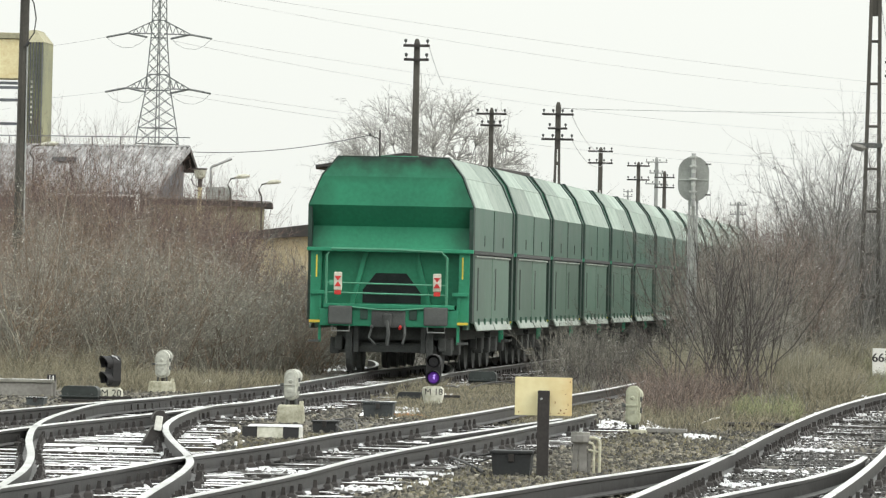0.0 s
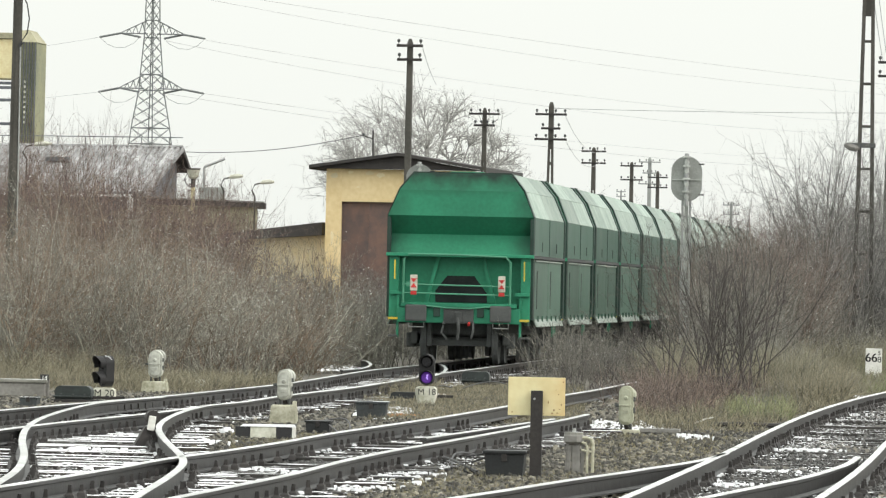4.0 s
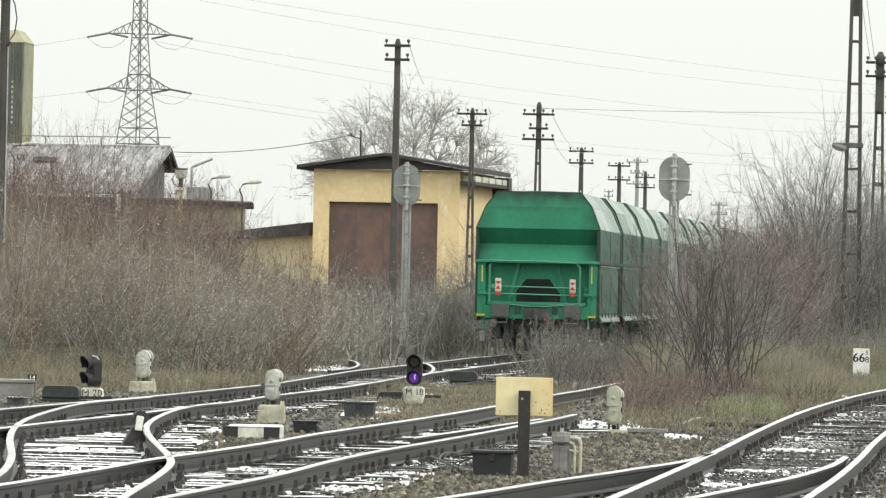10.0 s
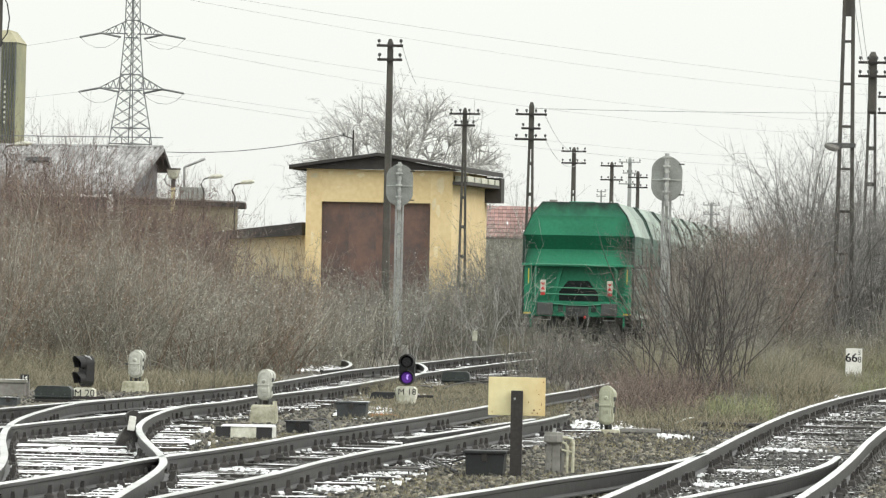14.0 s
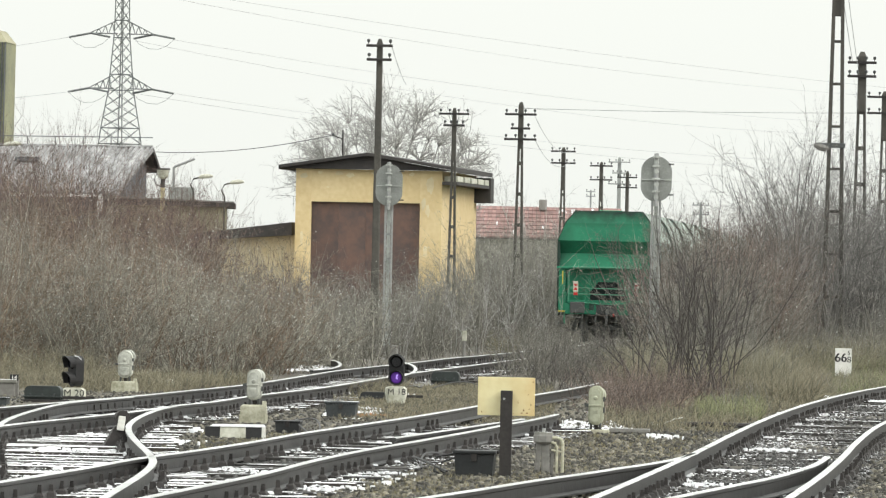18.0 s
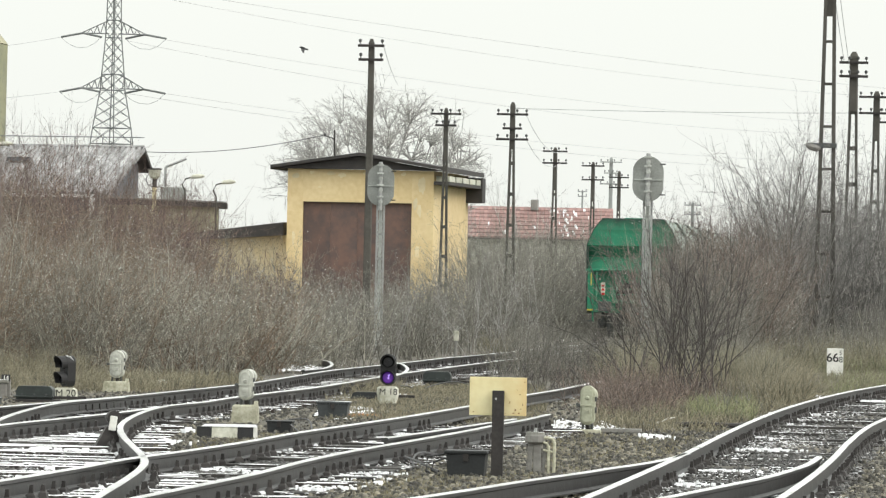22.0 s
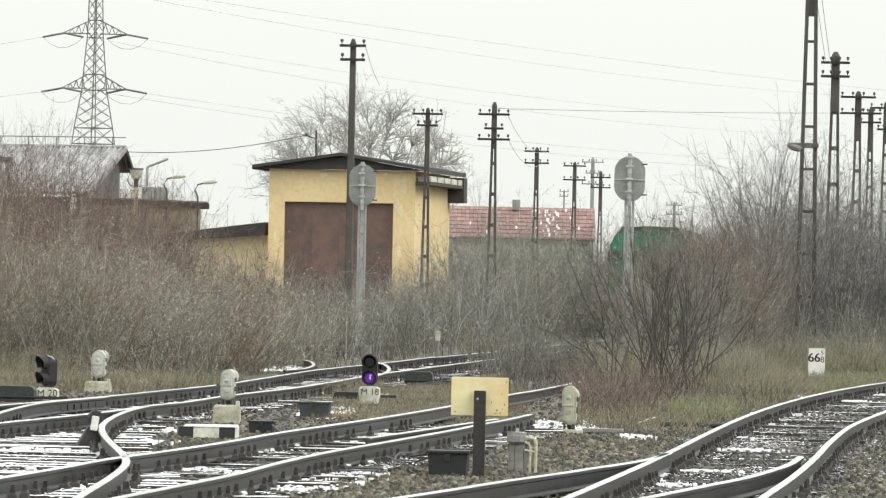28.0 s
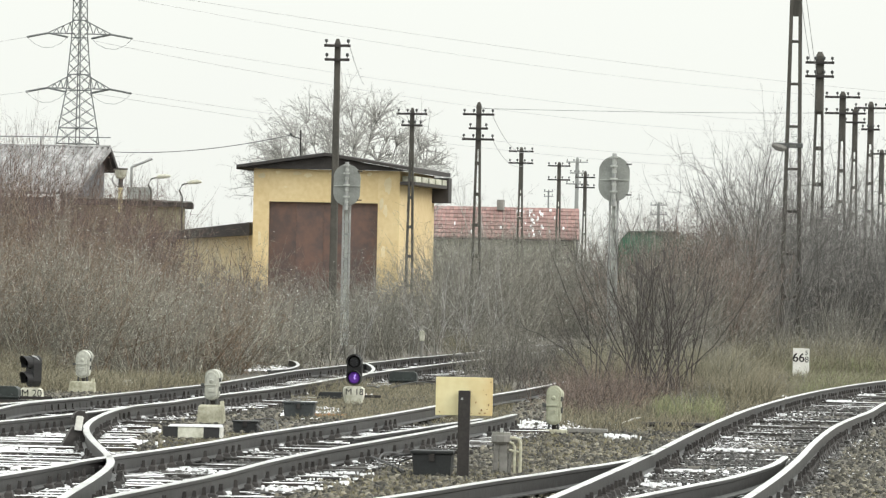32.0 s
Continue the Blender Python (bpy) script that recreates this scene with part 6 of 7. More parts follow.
build_trough()
round_machine((-6.03, 104.998), 0.52, 0.235, M_MACHINE, "dark green-grey point machine beside the turnout")
round_machine((-0.371, 134.148), 0.5, 0.25, M_MACHINE, "dark point machine beside the far turnout")
round_machine((-1.366, 113.553), 0.5, 0.13, M_BOX, "low dark point machine between the tracks")


def build_pegs():
    # white-and-black clearance block, pipe stand, point lever, distance post
    x, y, z = (-2.571, 82.554, -0.200)
    t = thing("clearance_block", x, y, -0.2, "white and black painted concrete clearance block", "marker block", rz=-5)
    for name, m, a, b in (("black_end", M_BLACK, -0.34, -0.17), ("white_band", M_WHITEDIRTY, -0.17, 0.12), ("black_band", M_BLACK, 0.12, 0.3), ("white_end", M_WHITE, 0.3, 0.325)):
        part(name, loft(bmesh.new(), [[(q, -0.11, 0), (q, 0.11, 0), (q, 0.09, 0.13), (q, -0.09, 0.13)] for q in (a, b - 0.001)], True, True), m, t)
    part("snow_top", loft(bmesh.new(), [[(-0.29, -0.1, 0.131), (0.325, -0.1, 0.131), (0.325, 0.1, 0.131), (-0.29, 0.1, 0.131)], [(-0.26, -0.085, 0.155), (0.31, -0.085, 0.16), (0.31, 0.08, 0.16), (-0.26, 0.08, 0.155)]], True, True), M_SNOW, t)
    x, y, z = (0.796, 69.342, -0.200)
    k = y / 13000
    t = thing("pipe_stand", x, y, -0.2, "weathered concrete stand with bent grey pipes", "stand")
    part("drum", tube(bmesh.new(), [(-10 * k, 0, 52 * k), (-10 * k, 0, 56 * k), (-10 * k, 0, 66 * k), (-10 * k, 0, 69 * k)], [0.07, 0.098, 0.098, 0.09], 9), M_CONCRETE, t)
    part("lid", tube(bmesh.new(), [(-10 * k, 0, 69 * k), (-10 * k, 0, 73 * k)], 0.092, 9), M_SNOWSLAB, t, "snow-streaked lid")
    part("bolt", tube(bmesh.new(), [(-10 * k, 0, 73 * k), (-9 * k, 0, 80 * k)], 0.016, 6), M_GALV, t)
    for dx, w, lean in ((-19, 9, 3), (-6, 15, -2), (6, 6, 2)):
        part("leg", boxed((dx * k, 0, 27 * k), (w * k, 0.08, 54 * k), 0.012, 0, 0, lean), M_CONCRETE, t)
    for x0, r, h in ((24, 0.015, 55), (14, 0.012, 47)):
        part("pipe", tube(bmesh.new(), [(x0 * k, -0.05, 0), (x0 * k, -0.05, h * k), ((x0 - 3) * k, -0.05, (h + 6) * k), ((x0 - 9) * k, -0.05, (h + 8) * k), (4 * k, -0.04, (h + 8) * k)], r, 7), M_CONCRETE_Y, t)
    part("stay", tube(bmesh.new(), [(4 * k, -0.05, 42 * k), (24 * k, -0.05, 38 * k)], 0.011, 6), M_CONCRETE_Y, t)
    x, y, z = (-3.621, 76.366, -0.200)
    k = y / 13000
    t = thing("point_lever", x, y, -0.2, "rusty point lever with a white counterweight end", "lever", rz=10)
    part("frame", loft(bmesh.new(), [[(-26 * k, -0.1, 0), (26 * k, -0.1, 0), (26 * k, 0.1, 0), (-26 * k, 0.1, 0)], [(-4 * k, -0.06, 38 * k), (14 * k, -0.06, 38 * k), (14 * k, 0.06, 38 * k), (-4 * k, 0.06, 38 * k)]], True, True), M_IRON, t)
    part("counterweight", tube(bmesh.new(), [(9 * k, -0.09, 54 * k), (8 * k, 0.02, 54 * k)], 0.075, 12), M_IRON, t)
    part("white_end", boxed((6 * k, -0.1, 44 * k), (13 * k, 0.03, 26 * k), 0.012, 0, 0, 8), M_WHITE, t)
    x, y, z = (8.111, 158.163, -0.200)
    k = y / 13000
    t = thing("distance_post", x, y, -0.2, "white concrete distance post with black numerals", "distance post", rz=-2)
    b = part("slab", boxed((0, 0, 27 * k), (29 * k, 0.08, 56 * k), 0.01), M_WHITE, t)
    for dx in (-0.5, 0.5):
        tx = lettering("66", 22 * k, M_BLACK, b)
        tx.matrix_basis = pose((-4.5 + dx) * k, -0.043 - 0.0005 * dx, 38 * k, 90, 0, 0)
    tx = lettering("8", 15 * k, M_BLACK, b)
    tx.matrix_basis = pose(10 * k, -0.043, 35 * k, 90, 0, 0)
    tx = lettering("5", 11 * k, M_BLACK, b)
    tx.matrix_basis = pose(9.5 * k, -0.043, 47 * k, 90, 0, 0)
    x, y, z = (-0.093, 227.145, -0.200)
    t = thing("marker_post", x, y, -0.2, "small white marker post among the shrubs", "marker post")
    part("post", boxed((0, 0, 0.22), (0.2, 0.12, 0.44), 0.02), M_WHITEDIRTY, t)
    t = thing("trunking", *(3.225, 95.830, -0.200), "dark pipe laid across the ballast", "pipe", rz=-4)
    part("pipe", tube(bmesh.new(), [(-0.42, 0, 0.03), (0.0, 0, 0.04), (0.5, 0.1, 0.03)], 0.035, 7), M_IRON, t)
    t = thing("white_stick", *(2.767, 97.357, -0.200), "pale stick lying on the stones", "stick")
    part("stick", tube(bmesh.new(), [(-0.13, 0, 0.01), (0.02, 0, 0.08), (0.12, 0, 0.1)], [0.012, 0.013, 0.008], 6), M_WHITE, t)


build_pegs()


def ground_cable(a, b, bend, label="loose black cable lying on the ballast"):
    a, b = Vector((a[0], a[1], -0.17)), Vector((b[0], b[1], -0.17))
    side = Vector((0, 0, 1)) * 0.08
    pts = [a.lerp(b, k / 10) + Vector((bend * math.sin(math.pi * k / 10), 0, 0)) + side * math.sin(math.pi * k / 10) for k in range(11)]
    tagged(part("ground_cable", tube(bmesh.new(), pts, 0.011, 6), M_CABLE), label, "cable", "loose cables")


ground_cable((-2.147, 93.197, -0.200), (-1.690, 85.494, -0.200), 0.1)
ground_cable((-2.165, 91.569, -0.200), (-1.752, 83.752, -0.200), -0.08)
ground_cable((-0.475, 71.869, -0.200), (-0.160, 68.095, -0.200), -0.15)
ground_cable((-0.402, 68.967, -0.200), (-0.151, 74.633, -0.200), -0.1)
ground_cable((-1.272, 119.371, -0.200), (-0.771, 127.195, -0.200), 0.05)
ground_cable((-0.576, 127.506, -0.200), (0.217, 133.487, -0.200), 0.05)
_lp = (-1.308, 98.975, -0.200)
_r = np.random.RandomState(9)
_c = np.stack([_lp[0] + 0.12 * _r.randn(160), _lp[1] + 0.35 * _r.randn(160), np.full(160, -0.19)], -1)
_s = sprout(_r, _c, _r.randn(160, 3) * np.array([1, 1, 0.35]), np.full(160, 0.06), np.full(160, 0.012), 0.2, 0.0, 1)
_v, _f = skin([_s])
tagged(new("leaf_litter", mesh_of("leaf_litter", _v, _f, M_ORANGE)), "small heap of orange dead leaves", "leaves", kind="stuff")


# ---- snow patches with their own shape ----
def snow_patch(p, w, l, seed, h=0.007):
    """Broken remains of snow: many small uneven lumps drawn out across the track."""
    r = random.Random(seed)
    V, F = [], []
    n = 9
    for _ in range(60):
        cx, cy = r.gauss(0, 0.36) * w, r.gauss(0, 0.28) * l
        a, b, hh = w * r.uniform(0.012, 0.085), min(0.13, l * r.uniform(0.012, 0.05)), h * r.uniform(0.3, 1.3)
        rim = [r.uniform(0.6, 1.2) for _ in range(n)]
        o = len(V)
        for q, z in ((1.0, -0.05), (0.85, hh * 0.7), (0.35, hh)):
            V += [(cx + math.cos(k * math.tau / n) * a * q * rim[k], cy + math.sin(k * math.tau / n) * b * q * rim[k], z) for k in range(n)]
        for j in range(2):
            F += [(o + j * n + k, o + j * n + (k + 1) % n, o + (j + 1) * n + (k + 1) % n, o + (j + 1) * n + k) for k in range(n)]
        F += [(o + 2 * n, o + 2 * n + k, o + 2 * n + k + 1, o + 2 * n + k + 2) for k in range(1, n - 2, 2)]
    ob = new("snow_patch", mesh_of("snow_patch", np.array(V), np.array(F), M_SNOW))
    ob.matrix_basis = pose(p[0], p[1], -0.172, 0, 0, r.uniform(-8, 8))
    tagged(ob, "broken patch of wet white snow on the ballast", "snow", "snow patches", "stuff")


for _i, (_p, _w, _l) in enumerate((((-1.095, 66.061, -0.200), 0.5, 2.2), ((-1.488, 63.399, -0.200), 0.7, 2.6), ((-0.701, 67.215, -0.200), 0.25, 1.0), ((-1.212, 61.794, -0.200), 0.5, 1.5), ((-2.200, 67.200, -0.200), 0.55, 1.6), ((-2.583, 67.727, -0.200), 0.4, 1.4),
                                   ((2.380, 88.163, -0.200), 0.3, 1.2), ((-0.962, 91.020, -0.200), 0.3, 1.4), ((-2.279, 114.663, -0.200), 0.35, 2.0), ((-1.393, 104.655, -0.200), 0.2, 1.4), ((1.128, 93.028, -0.200), 0.25, 1.5), ((1.445, 96.639, -0.200), 0.2, 1.8),
                                   ((-4.078, 74.013, -0.200), 0.9, 2.0), ((-3.870, 67.469, -0.200), 0.9, 1.6), ((-4.458, 83.146, -0.200), 0.8, 2.2), ((-3.527, 86.973, -0.200), 0.6, 3.0), ((-3.175, 79.130, -0.200), 0.45, 1.6), ((-3.086, 60.328, -0.200), 0.6, 1.4),
                                   ((-3.495, 97.126, -0.200), 0.6, 2.5), ((-1.345, 80.705, -0.200), 0.45, 1.2), ((-0.642, 85.949, -0.200), 0.5, 1.2), ((-4.347, 152.957, -0.200), 0.4, 3.0), ((-3.171, 158.857, -0.200), 0.45, 3.5), ((-0.722, 157.926, -0.200), 0.4, 2.0),
                                   ((2.090, 65.506, -0.200), 0.35, 1.0), ((1.923, 66.739, -0.200), 0.3, 1.2), ((5.777, 117.030, -0.200), 0.5, 1.6), ((6.850, 123.428, -0.200), 0.6, 1.8), ((4.289, 99.143, -0.200), 0.4, 1.5), ((0.490, 156.899, -0.200), 0.4, 2.0), ((-4.965, 124.887, -0.200), 0.18, 0.6), ((2.585, 70.874, -0.200), 0.5, 1.0), ((3.463, 81.345, -0.200), 0.5, 1.2), ((3.555, 88.378, -0.200), 0.5, 1.4), ((6.596, 127.723, -0.200), 0.6, 2.5), ((4.996, 107.876, -0.200), 0.6, 2.0), ((7.793, 133.081, -0.200), 0.5, 2.0),
                                   ((-1.647, 65.802, -0.200), 0.6, 1.6), ((-1.801, 62.409, -0.200), 0.6, 1.2), ((-0.883, 65.436, -0.200), 0.4, 1.0), ((-0.977, 159.752, -0.200), 0.4, 2.5), ((-1.091, 119.645, -0.200), 0.3, 1.5), ((-2.362, 110.365, -0.200), 0.3, 2.0), ((-3.927, 81.430, -0.200), 0.6, 1.6), ((-4.751, 80.550, -0.200), 0.8, 2.0), ((1.938, 92.402, -0.200), 0.2, 1.0))):
    snow_patch(_p, _w, _l, 100 + _i)


def snow_specks(seed, n, where, d0, d1, size, lift, patch, label):
    """Crumbs of thawing snow, thick in some places and absent in others; where gives the edges at a distance."""
    r = np.random.RandomState(seed)
    base = np.array([(1, 0, 0), (0.3, 0.9, 0), (-0.8, 0.6, 0), (-0.8, -0.6, 0), (0.3, -0.9, 0), (0, 0, 1)], float)
    of = np.array([(k, (k + 1) % 5, 5) for k in range(5)])
    P = []
    while len(P) < n:
        d = 1.0 / r.uniform(1.0 / d1, 1.0 / d0)
        a, b = where(d)
        x = r.uniform(a, b)
        if noise.noise((x * 0.9 + seed, d * 0.22, 3.0)) + 0.5 * noise.noise((x * 3.1, d * 1.3, 8.0)) > patch:
            P.append((x, d, lift + r.uniform(-0.012, 0.012)))
    P = np.array(P)
    sc = np.stack([r.uniform(0.5, 1.8, n), r.uniform(0.6, 2.2, n), r.uniform(0.25, 0.6, n)], -1) * size
    v = (P[:, None] + base[None] * (1 + 0.25 * r.randn(n, 6, 1)) * sc[:, None]).reshape(-1, 3)
    f = (of[None] + 6 * np.arange(n)[:, None, None]).reshape(-1, 3)
    tagged(new("snow_crumbs", mesh_of("snow_crumbs", v, f, M_SNOW)), label, "snow", kind="stuff")


def line_x(key):
    """The sideways place of a rail at a distance."""
    pts = sorted((p.y, p.x) for p in LINES[key])
    return lambda d: float(np.interp(d, [p[0] for p in pts], [p[1] for p in pts]))


_tl, _tr, _sf, _sn, _cf, _cn, _af, _an = [line_x(k) for k in ("third_left", "third_right", "second_far", "second_near", "cross_far", "cross_near", "train_far", "train_near")]
snow_specks(5, 1500, lambda d: (_tl(d) + 0.05, _tr(d) - 0.05), 54, 150, 0.011, -0.172, 0.2, "crumbs of wet snow on the curving track")
snow_specks(6, 220, lambda d: (_tr(d) + 0.1, _tr(d) + 1.2), 54, 90, 0.011, -0.185, 0.25, "crumbs of wet snow beyond the curving track")
snow_specks(7, 800, lambda d: (_sf(d), _sn(d) + 0.5), 54, 92, 0.012, -0.172, 0.2, "crumbs of wet snow on the second track")
snow_specks(8, 600, lambda d: (_cf(d), _cn(d) + 0.3), 56, 88, 0.012, -0.168, 0.15, "crumbs of wet snow on the crossover")
snow_specks(9, 900, lambda d: (_af(d) - 0.3, _an(d) + 0.5), 84, 165, 0.014, -0.17, 0.2, "crumbs of wet snow on the train's track")
snow_specks(10, 240, lambda d: (-1.9, -1.15), 96, 102, 0.025, -0.18, -0.1, "crumbs of snow round the dark box")
snow_specks(11, 260, lambda d: (1.0, 2.0), 88, 98, 0.025, -0.18, 0.0, "crumbs of snow round the greenish signal")
snow_specks(12, 140, lambda d: (-3.6, -2.95), 147, 158, 0.05, -0.14, -1.0, "heap of wet snow beside the far turnout")
_t = thing("white_stone", *(-5.05, 124.9, -0.2), "pale rounded stone lying beside the track", "stone")
_b = bmesh.new()
bmesh.ops.create_icosphere(_b, subdivisions=2, radius=0.1, matrix=Matrix.Translation((0, 0, 0.05)) @ Matrix.Diagonal((1.25, 0.8, 0.6, 1)))
for _v in _b.verts:
    _v.co *= 1 + 0.25 * noise.noise(_v.co * 14)
part("stone", _b, M_WHITEDIRTY, _t)


# ---- the hopper wagons ----
PERIOD = 10.5


def build_wagon():
    """Rear end at y = 0, forward along y; rail top at z = 0."""
    L = 9.0
    y0 = 0.75
    t = tagged(new("hopper_wagon"), "green covered hopper wagon with pale roof sheets", "wagon", "hopper wagons")
    SEC = [(1.5, 2.22), (1.5, 3.04), (1.28, 3.57), (1.0, 3.92), (-1.0, 3.92), (-1.28, 3.57), (-1.5, 3.04), (-1.5, 2.22)]
    # end bulges: depth of the end at heights
    ZS = [(3.92, 0.26, 1.0), (3.57, 0.12, 1.28), (3.04, 0.0, 1.5), (2.66, 0.3, 1.5), (2.26, 0.1, 1.5)]
    for end in (0, 1):
        f = (lambda q: y0 - 0.55 + q) if end == 0 else (lambda q: y0 - 0.55 + L + 1.1 - q)
        for k, ((za, da, wa), (zb, db, wb)) in enumerate(zip(ZS, ZS[1:])):
            bm = loft(bmesh.new(), [[(-wa, f(da), za), (wa, f(da), za), (wa, f(da + 0.05), za), (-wa, f(da + 0.05), za)], [(-wb, f(db), zb), (wb, f(db), zb), (wb, f(db + 0.05), zb), (-wb, f(db + 0.05), zb)]], True, True)
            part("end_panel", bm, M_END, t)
        # Dark outline of the body end; its colour also holds the gap's shade.
        rim = [(1.52, 2.24), (1.52, 3.05), (1.3, 3.6), (1.02, 3.95), (-1.02, 3.95), (-1.3, 3.6), (-1.52, 3.05), (-1.52, 2.24)]
        rin = [(x * 0.95, z - 0.06 if z > 2.3 else z) for x, z in rim]
        bm = loft(bmesh.new(), [[(x, f(q + 0.03), z) for (x, z), q in zip(rim + rin[::-1], (0, 0, 0.12, 0.26, 0.26, 0.12, 0, 0) * 2)], [(x, f(q + 0.38), z) for (x, z), q in zip(rim + rin[::-1], (0, 0, 0.12, 0.26, 0.26, 0.12, 0, 0) * 2)]], True, True)
        part("end_rim", bm, M_DARKGREEN, t, "dark rim round the body end, with the gap's shade in its colour")
        part("end_belt", boxed((0, f(0.05), 2.23), (3.06, 0.12, 0.07), 0.012), M_GREEN, t)
        part("end_wall", boxed((0, f(0.38), 1.65), (2.9, 0.06, 1.15)), M_GREEN, t)
        for sx in (-1, 1):
            part("corner_post", boxed((sx * 1.36, f(0.1), 1.55), (0.2, 0.07, 1.35), 0.012), M_GREEN, t)
            # Dark strip whose colour stands for the shade between two wagons.
            part("corner_side", boxed((sx * 1.475, f(0.34), 1.57), (0.08, 0.4, 1.26)), M_DARKGREEN, t)
        hop = [(-0.52, 1.26), (0.55, 1.26), (0.55, 1.45), (0.28, 1.81), (-0.28, 1.81), (-0.52, 1.5)]
        # No real hole: a flat dark plate stands for the shaded chute opening.
        part("hopper_opening", prism(bmesh.new(), hop, f(0.33), f(0.345)), M_CHUTE_SHADE, t, "flat dark plate painted as the shaded chute opening")
        for sx in (-1, 1):
            part("strut", loft(bmesh.new(), [[(sx * 0.72 - 0.04, f(0.25), 1.2), (sx * 0.72 + 0.04, f(0.25), 1.2), (sx * 0.72 + 0.04, f(0.33), 1.2), (sx * 0.72 - 0.04, f(0.33), 1.2)],
                                             [(sx * 0.46 - 0.04, f(0.25), 2.2), (sx * 0.46 + 0.04, f(0.25), 2.2), (sx * 0.46 + 0.04, f(0.33), 2.2), (sx * 0.46 - 0.04, f(0.33), 2.2)]], True, True), M_GREEN, t)
        rl = [(-1.16, f(0.0), 1.2), (-1.16, f(0.0), 2.12), (-1.06, f(0.0), 2.24), (0, f(0.0), 2.24), (0.95, f(0.0), 2.21), (1.05, f(0.0), 2.1), (1.05, f(0.0), 1.2)]
        part("handrail", tube(bmesh.new(), rl, 0.026, 6), M_HANDRAIL, t)
        for z in (1.62, 1.44):
            part("rail_bar", tube(bmesh.new(), [(-1.16, f(0.02), z), (1.05, f(0.02), z - 0.02)], 0.018, 6), M_HANDRAIL, t)
        part("platform", boxed((0, f(0.15), 1.2), (2.4, 0.45, 0.08), 0.012), M_GREEN, t)
        part("headstock", boxed((0, f(0.02), 0.99), (2.55, 0.14, 0.32), 0.02), M_GREEN, t)
        for sx in (-1, 1):
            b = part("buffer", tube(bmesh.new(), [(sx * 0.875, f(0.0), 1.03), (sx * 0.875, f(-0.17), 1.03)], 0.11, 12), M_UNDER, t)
            part("buffer_plate", boxed((sx * 0.875, f(-0.175), 1.03), (0.44, 0.04, 0.34), 0.03), M_GREYBUF, b)
            part("step_loop", tube(bmesh.new(), [(sx * 0.875 - 0.16, f(-0.05), 0.84), (sx * 0.875 - 0.16, f(-0.05), 0.74), (sx * 0.875 + 0.16, f(-0.05), 0.74), (sx * 0.875 + 0.16, f(-0.05), 0.84)], 0.014, 6), M_GALV, t)
            part("yellow_handle", boxed((sx * 1.34, f(-0.03), 1.92), (0.025, 0.025, 0.4)), M_YELLOW, t, "yellow grab handle")
            part("yellow_handle", boxed((sx * 1.36, f(-0.03), 0.91), (0.2, 0.05, 0.045)), M_YELLOW, t, "yellow grab handle")
            part("foot_step", boxed((sx * 1.36, f(0.0), 0.55), (0.2, 0.16, 0.04)), M_GREYBUF, t)
            part("step_hanger", boxed((sx * 1.27, f(0.05), 0.95), (0.05, 0.06, 0.85)), M_GREEN, t)
            part("side_bracket", boxed((sx * 1.3, f(0.05), 1.44), (0.3, 0.1, 0.07), 0.01), M_GREEN, t)
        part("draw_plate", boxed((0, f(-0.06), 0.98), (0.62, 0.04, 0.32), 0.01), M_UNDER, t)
        for sx in (-1, 1):
            part("end_bracket", boxed((sx * 0.45, f(-0.055), 1.06), (0.14, 0.05, 0.2), 0.01), M_DARKGREEN, t)
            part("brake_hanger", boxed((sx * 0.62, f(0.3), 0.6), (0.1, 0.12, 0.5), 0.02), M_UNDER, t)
        part("release_bar", tube(bmesh.new(), [(-0.95, f(-0.09), 1.2), (-0.2, f(-0.1), 1.14), (0.25, f(-0.1), 1.14), (0.9, f(-0.09), 1.2)], 0.016, 6), M_HANDRAIL, t)
        part("air_cock", tube(bmesh.new(), [(0.22, f(-0.06), 0.84), (0.22, f(-0.14), 0.8)], 0.03, 8), M_RED, t, "red air cock")
        part("air_cock", tube(bmesh.new(), [(-0.3, f(-0.06), 0.84), (-0.3, f(-0.14), 0.8)], 0.03, 8), M_UNDER, t)
        part("hose", tube(bmesh.new(), [(-0.3, f(-0.1), 0.8), (-0.34, f(-0.2), 0.62), (-0.22, f(-0.18), 0.5)], 0.024, 6), M_UNDER, t)
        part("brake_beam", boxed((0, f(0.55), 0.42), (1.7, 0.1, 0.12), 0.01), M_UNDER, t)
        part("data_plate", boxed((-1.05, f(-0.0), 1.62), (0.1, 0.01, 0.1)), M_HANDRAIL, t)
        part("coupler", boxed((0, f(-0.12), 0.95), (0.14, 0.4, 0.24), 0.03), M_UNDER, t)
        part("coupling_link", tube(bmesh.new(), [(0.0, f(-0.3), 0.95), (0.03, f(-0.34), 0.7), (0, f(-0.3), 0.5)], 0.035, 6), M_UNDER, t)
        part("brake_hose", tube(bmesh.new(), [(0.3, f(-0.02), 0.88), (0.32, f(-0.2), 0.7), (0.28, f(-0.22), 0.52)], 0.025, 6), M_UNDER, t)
    ya, yb = y0 - 0.25, y0 + L + 0.25
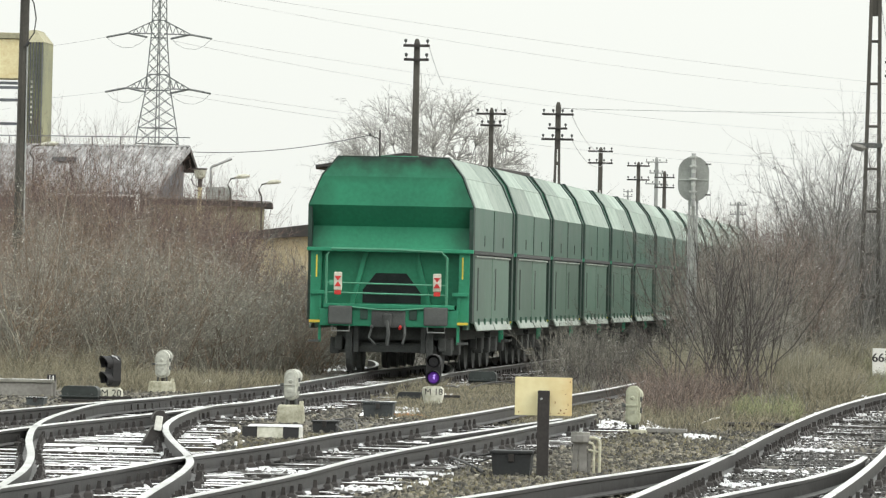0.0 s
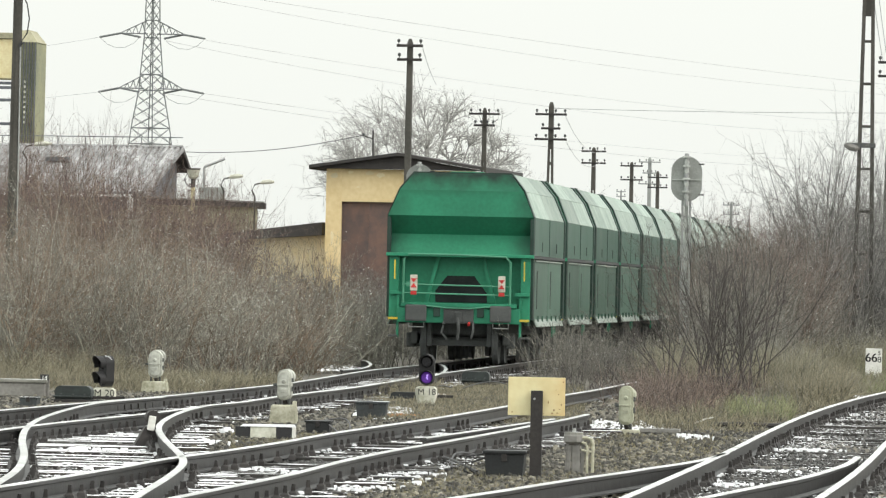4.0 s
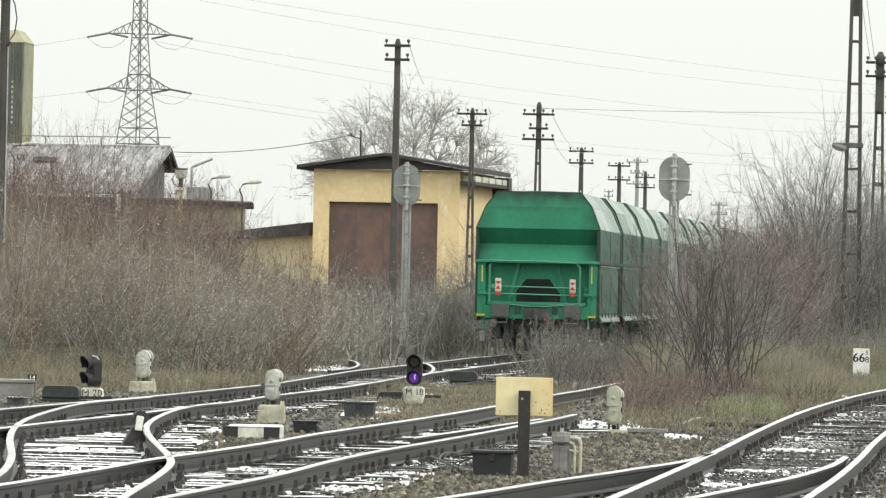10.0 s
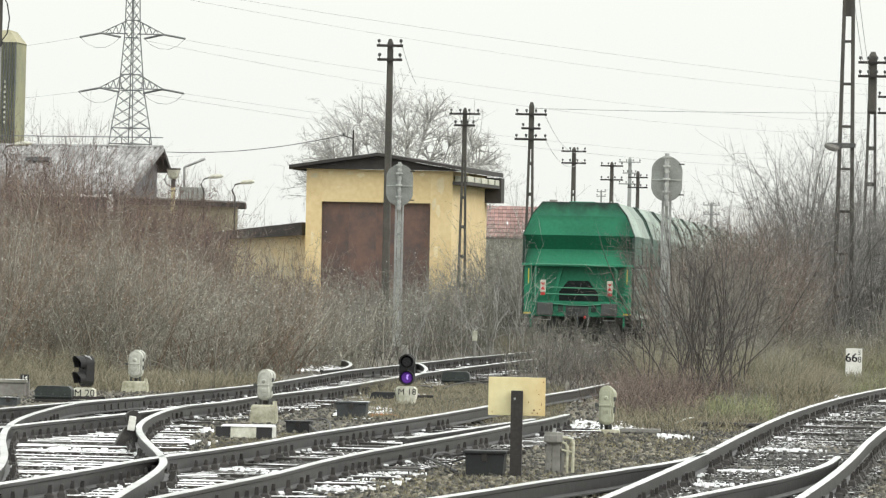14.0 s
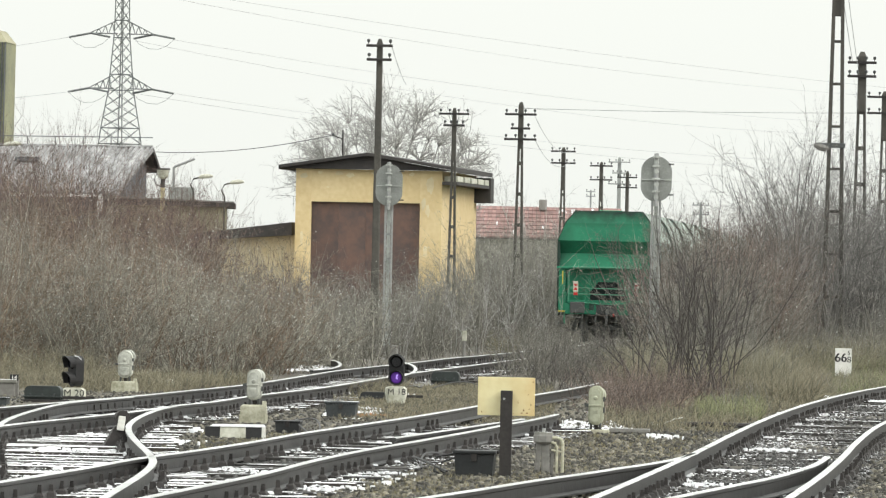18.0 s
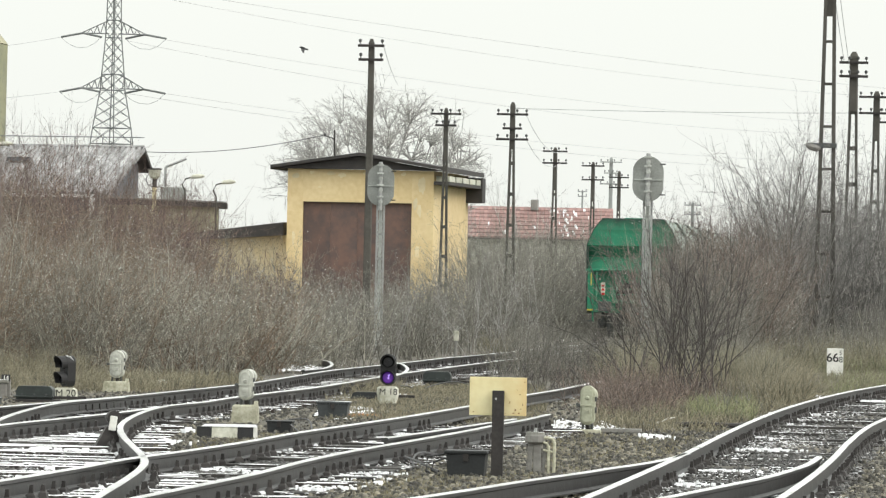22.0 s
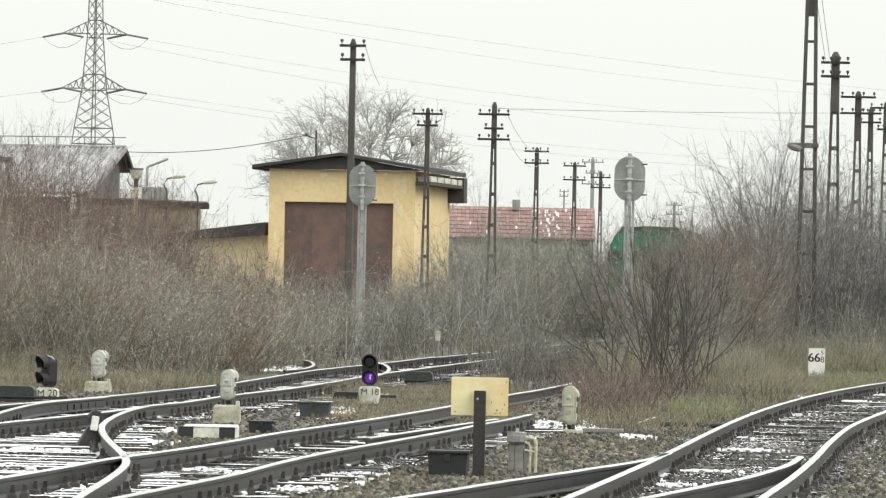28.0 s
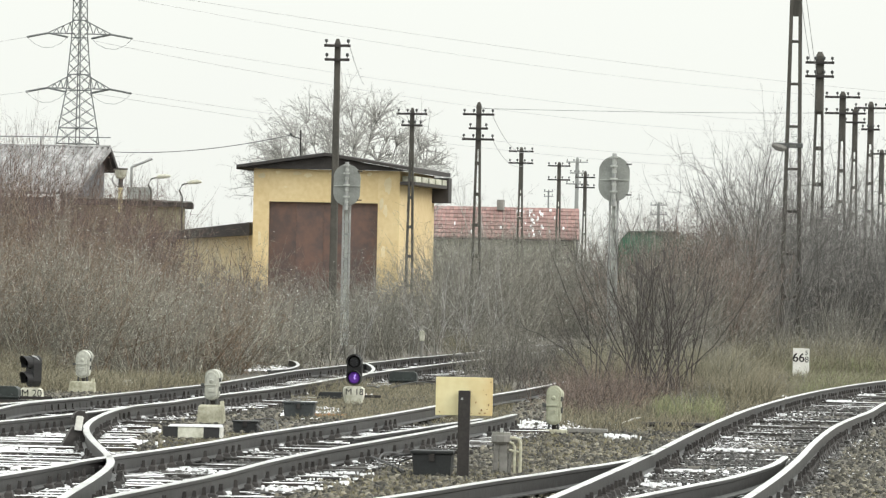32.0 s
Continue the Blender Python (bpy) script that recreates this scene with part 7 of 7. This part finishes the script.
    # roof: sloped sheets each side and a flat top
    for sx in (-1, 1):
        for (wa, za, da), (wb, zb, db) in (((1.5, 3.045, 0.0), (1.28, 3.575, 0.12)), ((1.28, 3.58, 0.12), (1.0, 3.93, 0.26))):
            for h in range(2):
                p0, p1 = (ya - 0.02 + da, (ya + yb) / 2 - 0.01) if h == 0 else ((ya + yb) / 2 + 0.01, yb + 0.02 - da)
                q0, q1 = (ya - 0.02 + db, (ya + yb) / 2 - 0.01) if h == 0 else ((ya + yb) / 2 + 0.01, yb + 0.02 - db)
                bm = loft(bmesh.new(), [[(sx * wa, p0, za), (sx * wa, p1, za), (sx * (wa - 0.04), p1, za - 0.02), (sx * (wa - 0.04), p0, za - 0.02)],
                                        [(sx * wb, q0, zb), (sx * wb, q1, zb), (sx * (wb - 0.04), q1, zb - 0.03), (sx * (wb - 0.04), q0, zb - 0.03)]], True, True)
                part("roof_sheet", bm, M_ROOF, t, "roof sheet with the sky's sheen in its pale colour")
        part("upper_side", boxed((sx * 1.475, (ya + yb) / 2, 2.65), (0.05, yb - ya, 0.78)), M_SIDE, t)
        part("side_seam", boxed((sx * 1.505, (ya + yb) / 2, 2.65), (0.012, 0.07, 0.76)), M_DARKGREEN, t)
        for q in (0.27, 0.74):
            part("side_handle", boxed((sx * 1.507, ya + (yb - ya) * q, 2.45), (0.014, 0.05, 0.2)), M_UNDER, t)
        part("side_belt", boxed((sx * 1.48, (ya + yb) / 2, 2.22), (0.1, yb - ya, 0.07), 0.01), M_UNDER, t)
        for h in range(2):
            yc = ya + 0.55 + (yb - ya - 1.1) * (0.25 + 0.5 * h)
            dr = part("side_door", boxed((sx * 1.46, yc, 1.53), (0.06, (yb - ya - 1.1) / 2 - 0.14, 1.24), 0.02), M_DOORSIDE, t, "weathered discharge door")
            part("door_lip", boxed((sx * 1.475, yc, 2.15), (0.09, (yb - ya - 1.1) / 2 - 0.16, 0.03), 0.006), M_FLAP, dr)
            part("door_bar", boxed((sx * 1.495, yc - 1.4, 1.55), (0.02, 0.035, 0.8), 0.006), M_UNDER, dr)
            part("flap", boxed((sx * 1.52, yc, 0.86), (0.035, (yb - ya - 1.1) / 2 - 0.2, 0.17), 0.008, 0, 0, sx * -22), M_FLAP, t, "pale tilted bottom flap")
            for q in (-1.4, 0.0, 1.4):
                part("flap_arm", boxed((sx * 1.53, yc + q, 0.95), (0.04, 0.05, 0.12), 0.008), M_SIDE, t)
        part("side_frame", boxed((sx * 1.36, (ya + yb) / 2, 1.5), (0.08, yb - ya - 0.3, 1.4)), M_SIDE, t)
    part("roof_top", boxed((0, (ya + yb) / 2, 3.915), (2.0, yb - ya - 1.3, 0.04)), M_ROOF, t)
    part("roof_hatch", boxed((0, (ya + yb) / 2, 3.955), (0.7, yb - ya - 2.2, 0.05), 0.015), M_GREEN, t)
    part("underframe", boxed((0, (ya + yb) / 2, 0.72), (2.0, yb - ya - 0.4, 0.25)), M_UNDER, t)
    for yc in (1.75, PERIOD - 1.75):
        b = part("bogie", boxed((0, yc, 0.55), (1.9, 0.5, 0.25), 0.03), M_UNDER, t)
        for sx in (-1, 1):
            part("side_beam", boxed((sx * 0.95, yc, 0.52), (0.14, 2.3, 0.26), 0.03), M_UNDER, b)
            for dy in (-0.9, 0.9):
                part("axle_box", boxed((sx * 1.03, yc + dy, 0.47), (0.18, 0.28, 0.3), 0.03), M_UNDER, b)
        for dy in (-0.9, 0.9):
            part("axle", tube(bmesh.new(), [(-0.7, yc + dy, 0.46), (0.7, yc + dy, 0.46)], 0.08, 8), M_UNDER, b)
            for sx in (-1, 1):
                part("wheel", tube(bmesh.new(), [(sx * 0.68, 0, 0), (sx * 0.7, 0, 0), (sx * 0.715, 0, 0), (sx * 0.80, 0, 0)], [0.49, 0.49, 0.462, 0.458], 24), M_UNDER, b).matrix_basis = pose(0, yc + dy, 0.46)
    return t


def rise_z(d):
    """The line climbs a little."""
    return 0.0012 * max(0.0, d - 134.0)


def place_on_track(d):
    """Pose of a wagon whose rear stands at the distance d."""
    a, b = Vector((train_x(d + 1.75), d + 1.75)), Vector((train_x(d + 8.75), d + 8.75))
    yaw = -math.degrees(math.atan2(b.x - a.x, b.y - a.y))
    return pose(train_x(d), d, rise_z(d), 0, 0, yaw)


WAGONS = [build_wagon()]
for _k in range(1, 13):
    WAGONS.append(copy_thing(WAGONS[0], Matrix.Identity(4)))
WAGONS[0]["label"] = "last green hopper wagon with red and white tail markers"
for _sx in (-0.945, 0.875):
    _m = part("tail_marker", boxed((_sx, 0.2, 1.65), (0.15, 0.05, 0.33), 0.02), M_WHITEDIRTY, WAGONS[0], "white tail marker with red triangles")
    part("red_triangle", prism(bmesh.new(), [(_sx - 0.065, 1.74), (_sx, 1.655), (_sx + 0.065, 1.74)], 0.168, 0.172), M_RED, _m)
    part("red_triangle", prism(bmesh.new(), [(_sx - 0.065, 1.55), (_sx, 1.645), (_sx + 0.065, 1.55)], 0.168, 0.172), M_RED, _m)
    part("red_foot", boxed((_sx, 0.2, 1.44), (0.12, 0.05, 0.08), 0.01), M_RED, _m)


# ---- a bird that crosses the sky ----
def build_bird():
    t = tagged(new("bird"), "small dark bird flying across the sky", "bird")
    part("body", tube(bmesh.new(), [(-0.17, 0, 0), (-0.12, 0, 0.02), (-0.02, 0, 0.01), (0.08, 0, 0), (0.2, 0, 0)], [0.012, 0.04, 0.055, 0.035, 0.03], 8), M_BLACK, t)
    ws = []
    for sy in (-1, 1):
        bm = loft(bmesh.new(), [[(-0.06, sy * 0.02, 0.015), (0.06, sy * 0.02, 0.015), (0.06, sy * 0.02, 0.0), (-0.06, sy * 0.02, 0.0)],
                                [(-0.08, sy * 0.2, 0.02), (0.06, sy * 0.2, 0.02), (0.06, sy * 0.2, 0.01), (-0.08, sy * 0.2, 0.01)],
                                [(0.0, sy * 0.4, 0.015), (0.05, sy * 0.4, 0.015), (0.05, sy * 0.4, 0.01), (0.0, sy * 0.4, 0.01)]], True, True)
        ws.append(part("wing", bm, M_BLACK, t))
    return t, ws


BIRD, WINGS = build_bird()

# seconds, and the distance of the last wagon's rear end
TRAIN = [(0, 134.0), (2, 142.6), (4, 151.3), (6, 160.2), (9, 174.3), (11, 184.0), (13, 194.2), (16, 210.0), (19, 226.0), (23, 247.5), (26, 262.0), (28, 271.5), (32, 291.0)]
# seconds, and where the bird is
FLIGHT = [(0, (60.0, 300.0, 2.0)), (18.4, (25.726, 300.000, 4.904)), (20, (9.796, 300.000, 8.379)), (20.5, (6.039, 300.000, 9.223)), (21, (2.208, 300.000, 10.274)), (21.5, (-1.966, 300.000, 11.202)), (22, (-6.586, 300.000, 11.359)), (22.5, (-11.546, 300.000, 11.278)), (23, (-16.919, 300.000, 11.004)),
          (24, (-27.477, 300.000, 10.368)), (32, (-110.0, 300.0, 20.0))]


def rolled(t):
    """Metres travelled by the train, nearly as it glides."""
    return float(np.interp(t, [r[0] for r in TRAIN], [r[1] for r in TRAIN]))


def motions():
    for k, w in enumerate(WAGONS):
        walk(w, [(t, place_on_track(d + k * PERIOD)) for t, d in TRAIN])
    for w in WAGONS[:2]:
        for wheel in [o for o in w.children_recursive if o.name.startswith("wheel")]:
            at = wheel.matrix_basis.translation.copy()
            spin = lambda t: -math.degrees((rolled(t) - rolled(0)) / 0.46)
            walk(wheel, [(0.1 * i, pose(*at, spin(0.1 * i), 0, 0)) for i in range(321)])
    walk(BIRD, [(t, pose(*p, 0, 12, 0)) for t, p in FLIGHT])
    for w, s in zip(WINGS, (-1, 1)):
        rows = [(0.0, pose(0, 0, 0)), (19.0, pose(0, 0, 0))]
        for i in range(1, 17):
            rows.append((19.0 + 0.25 * i, pose(0, 0, 0, s * (32 if i % 2 else -26), 0, 0)))
        rows.append((32.0, pose(0, 0, 0)))
        walk(w, rows)


motions()
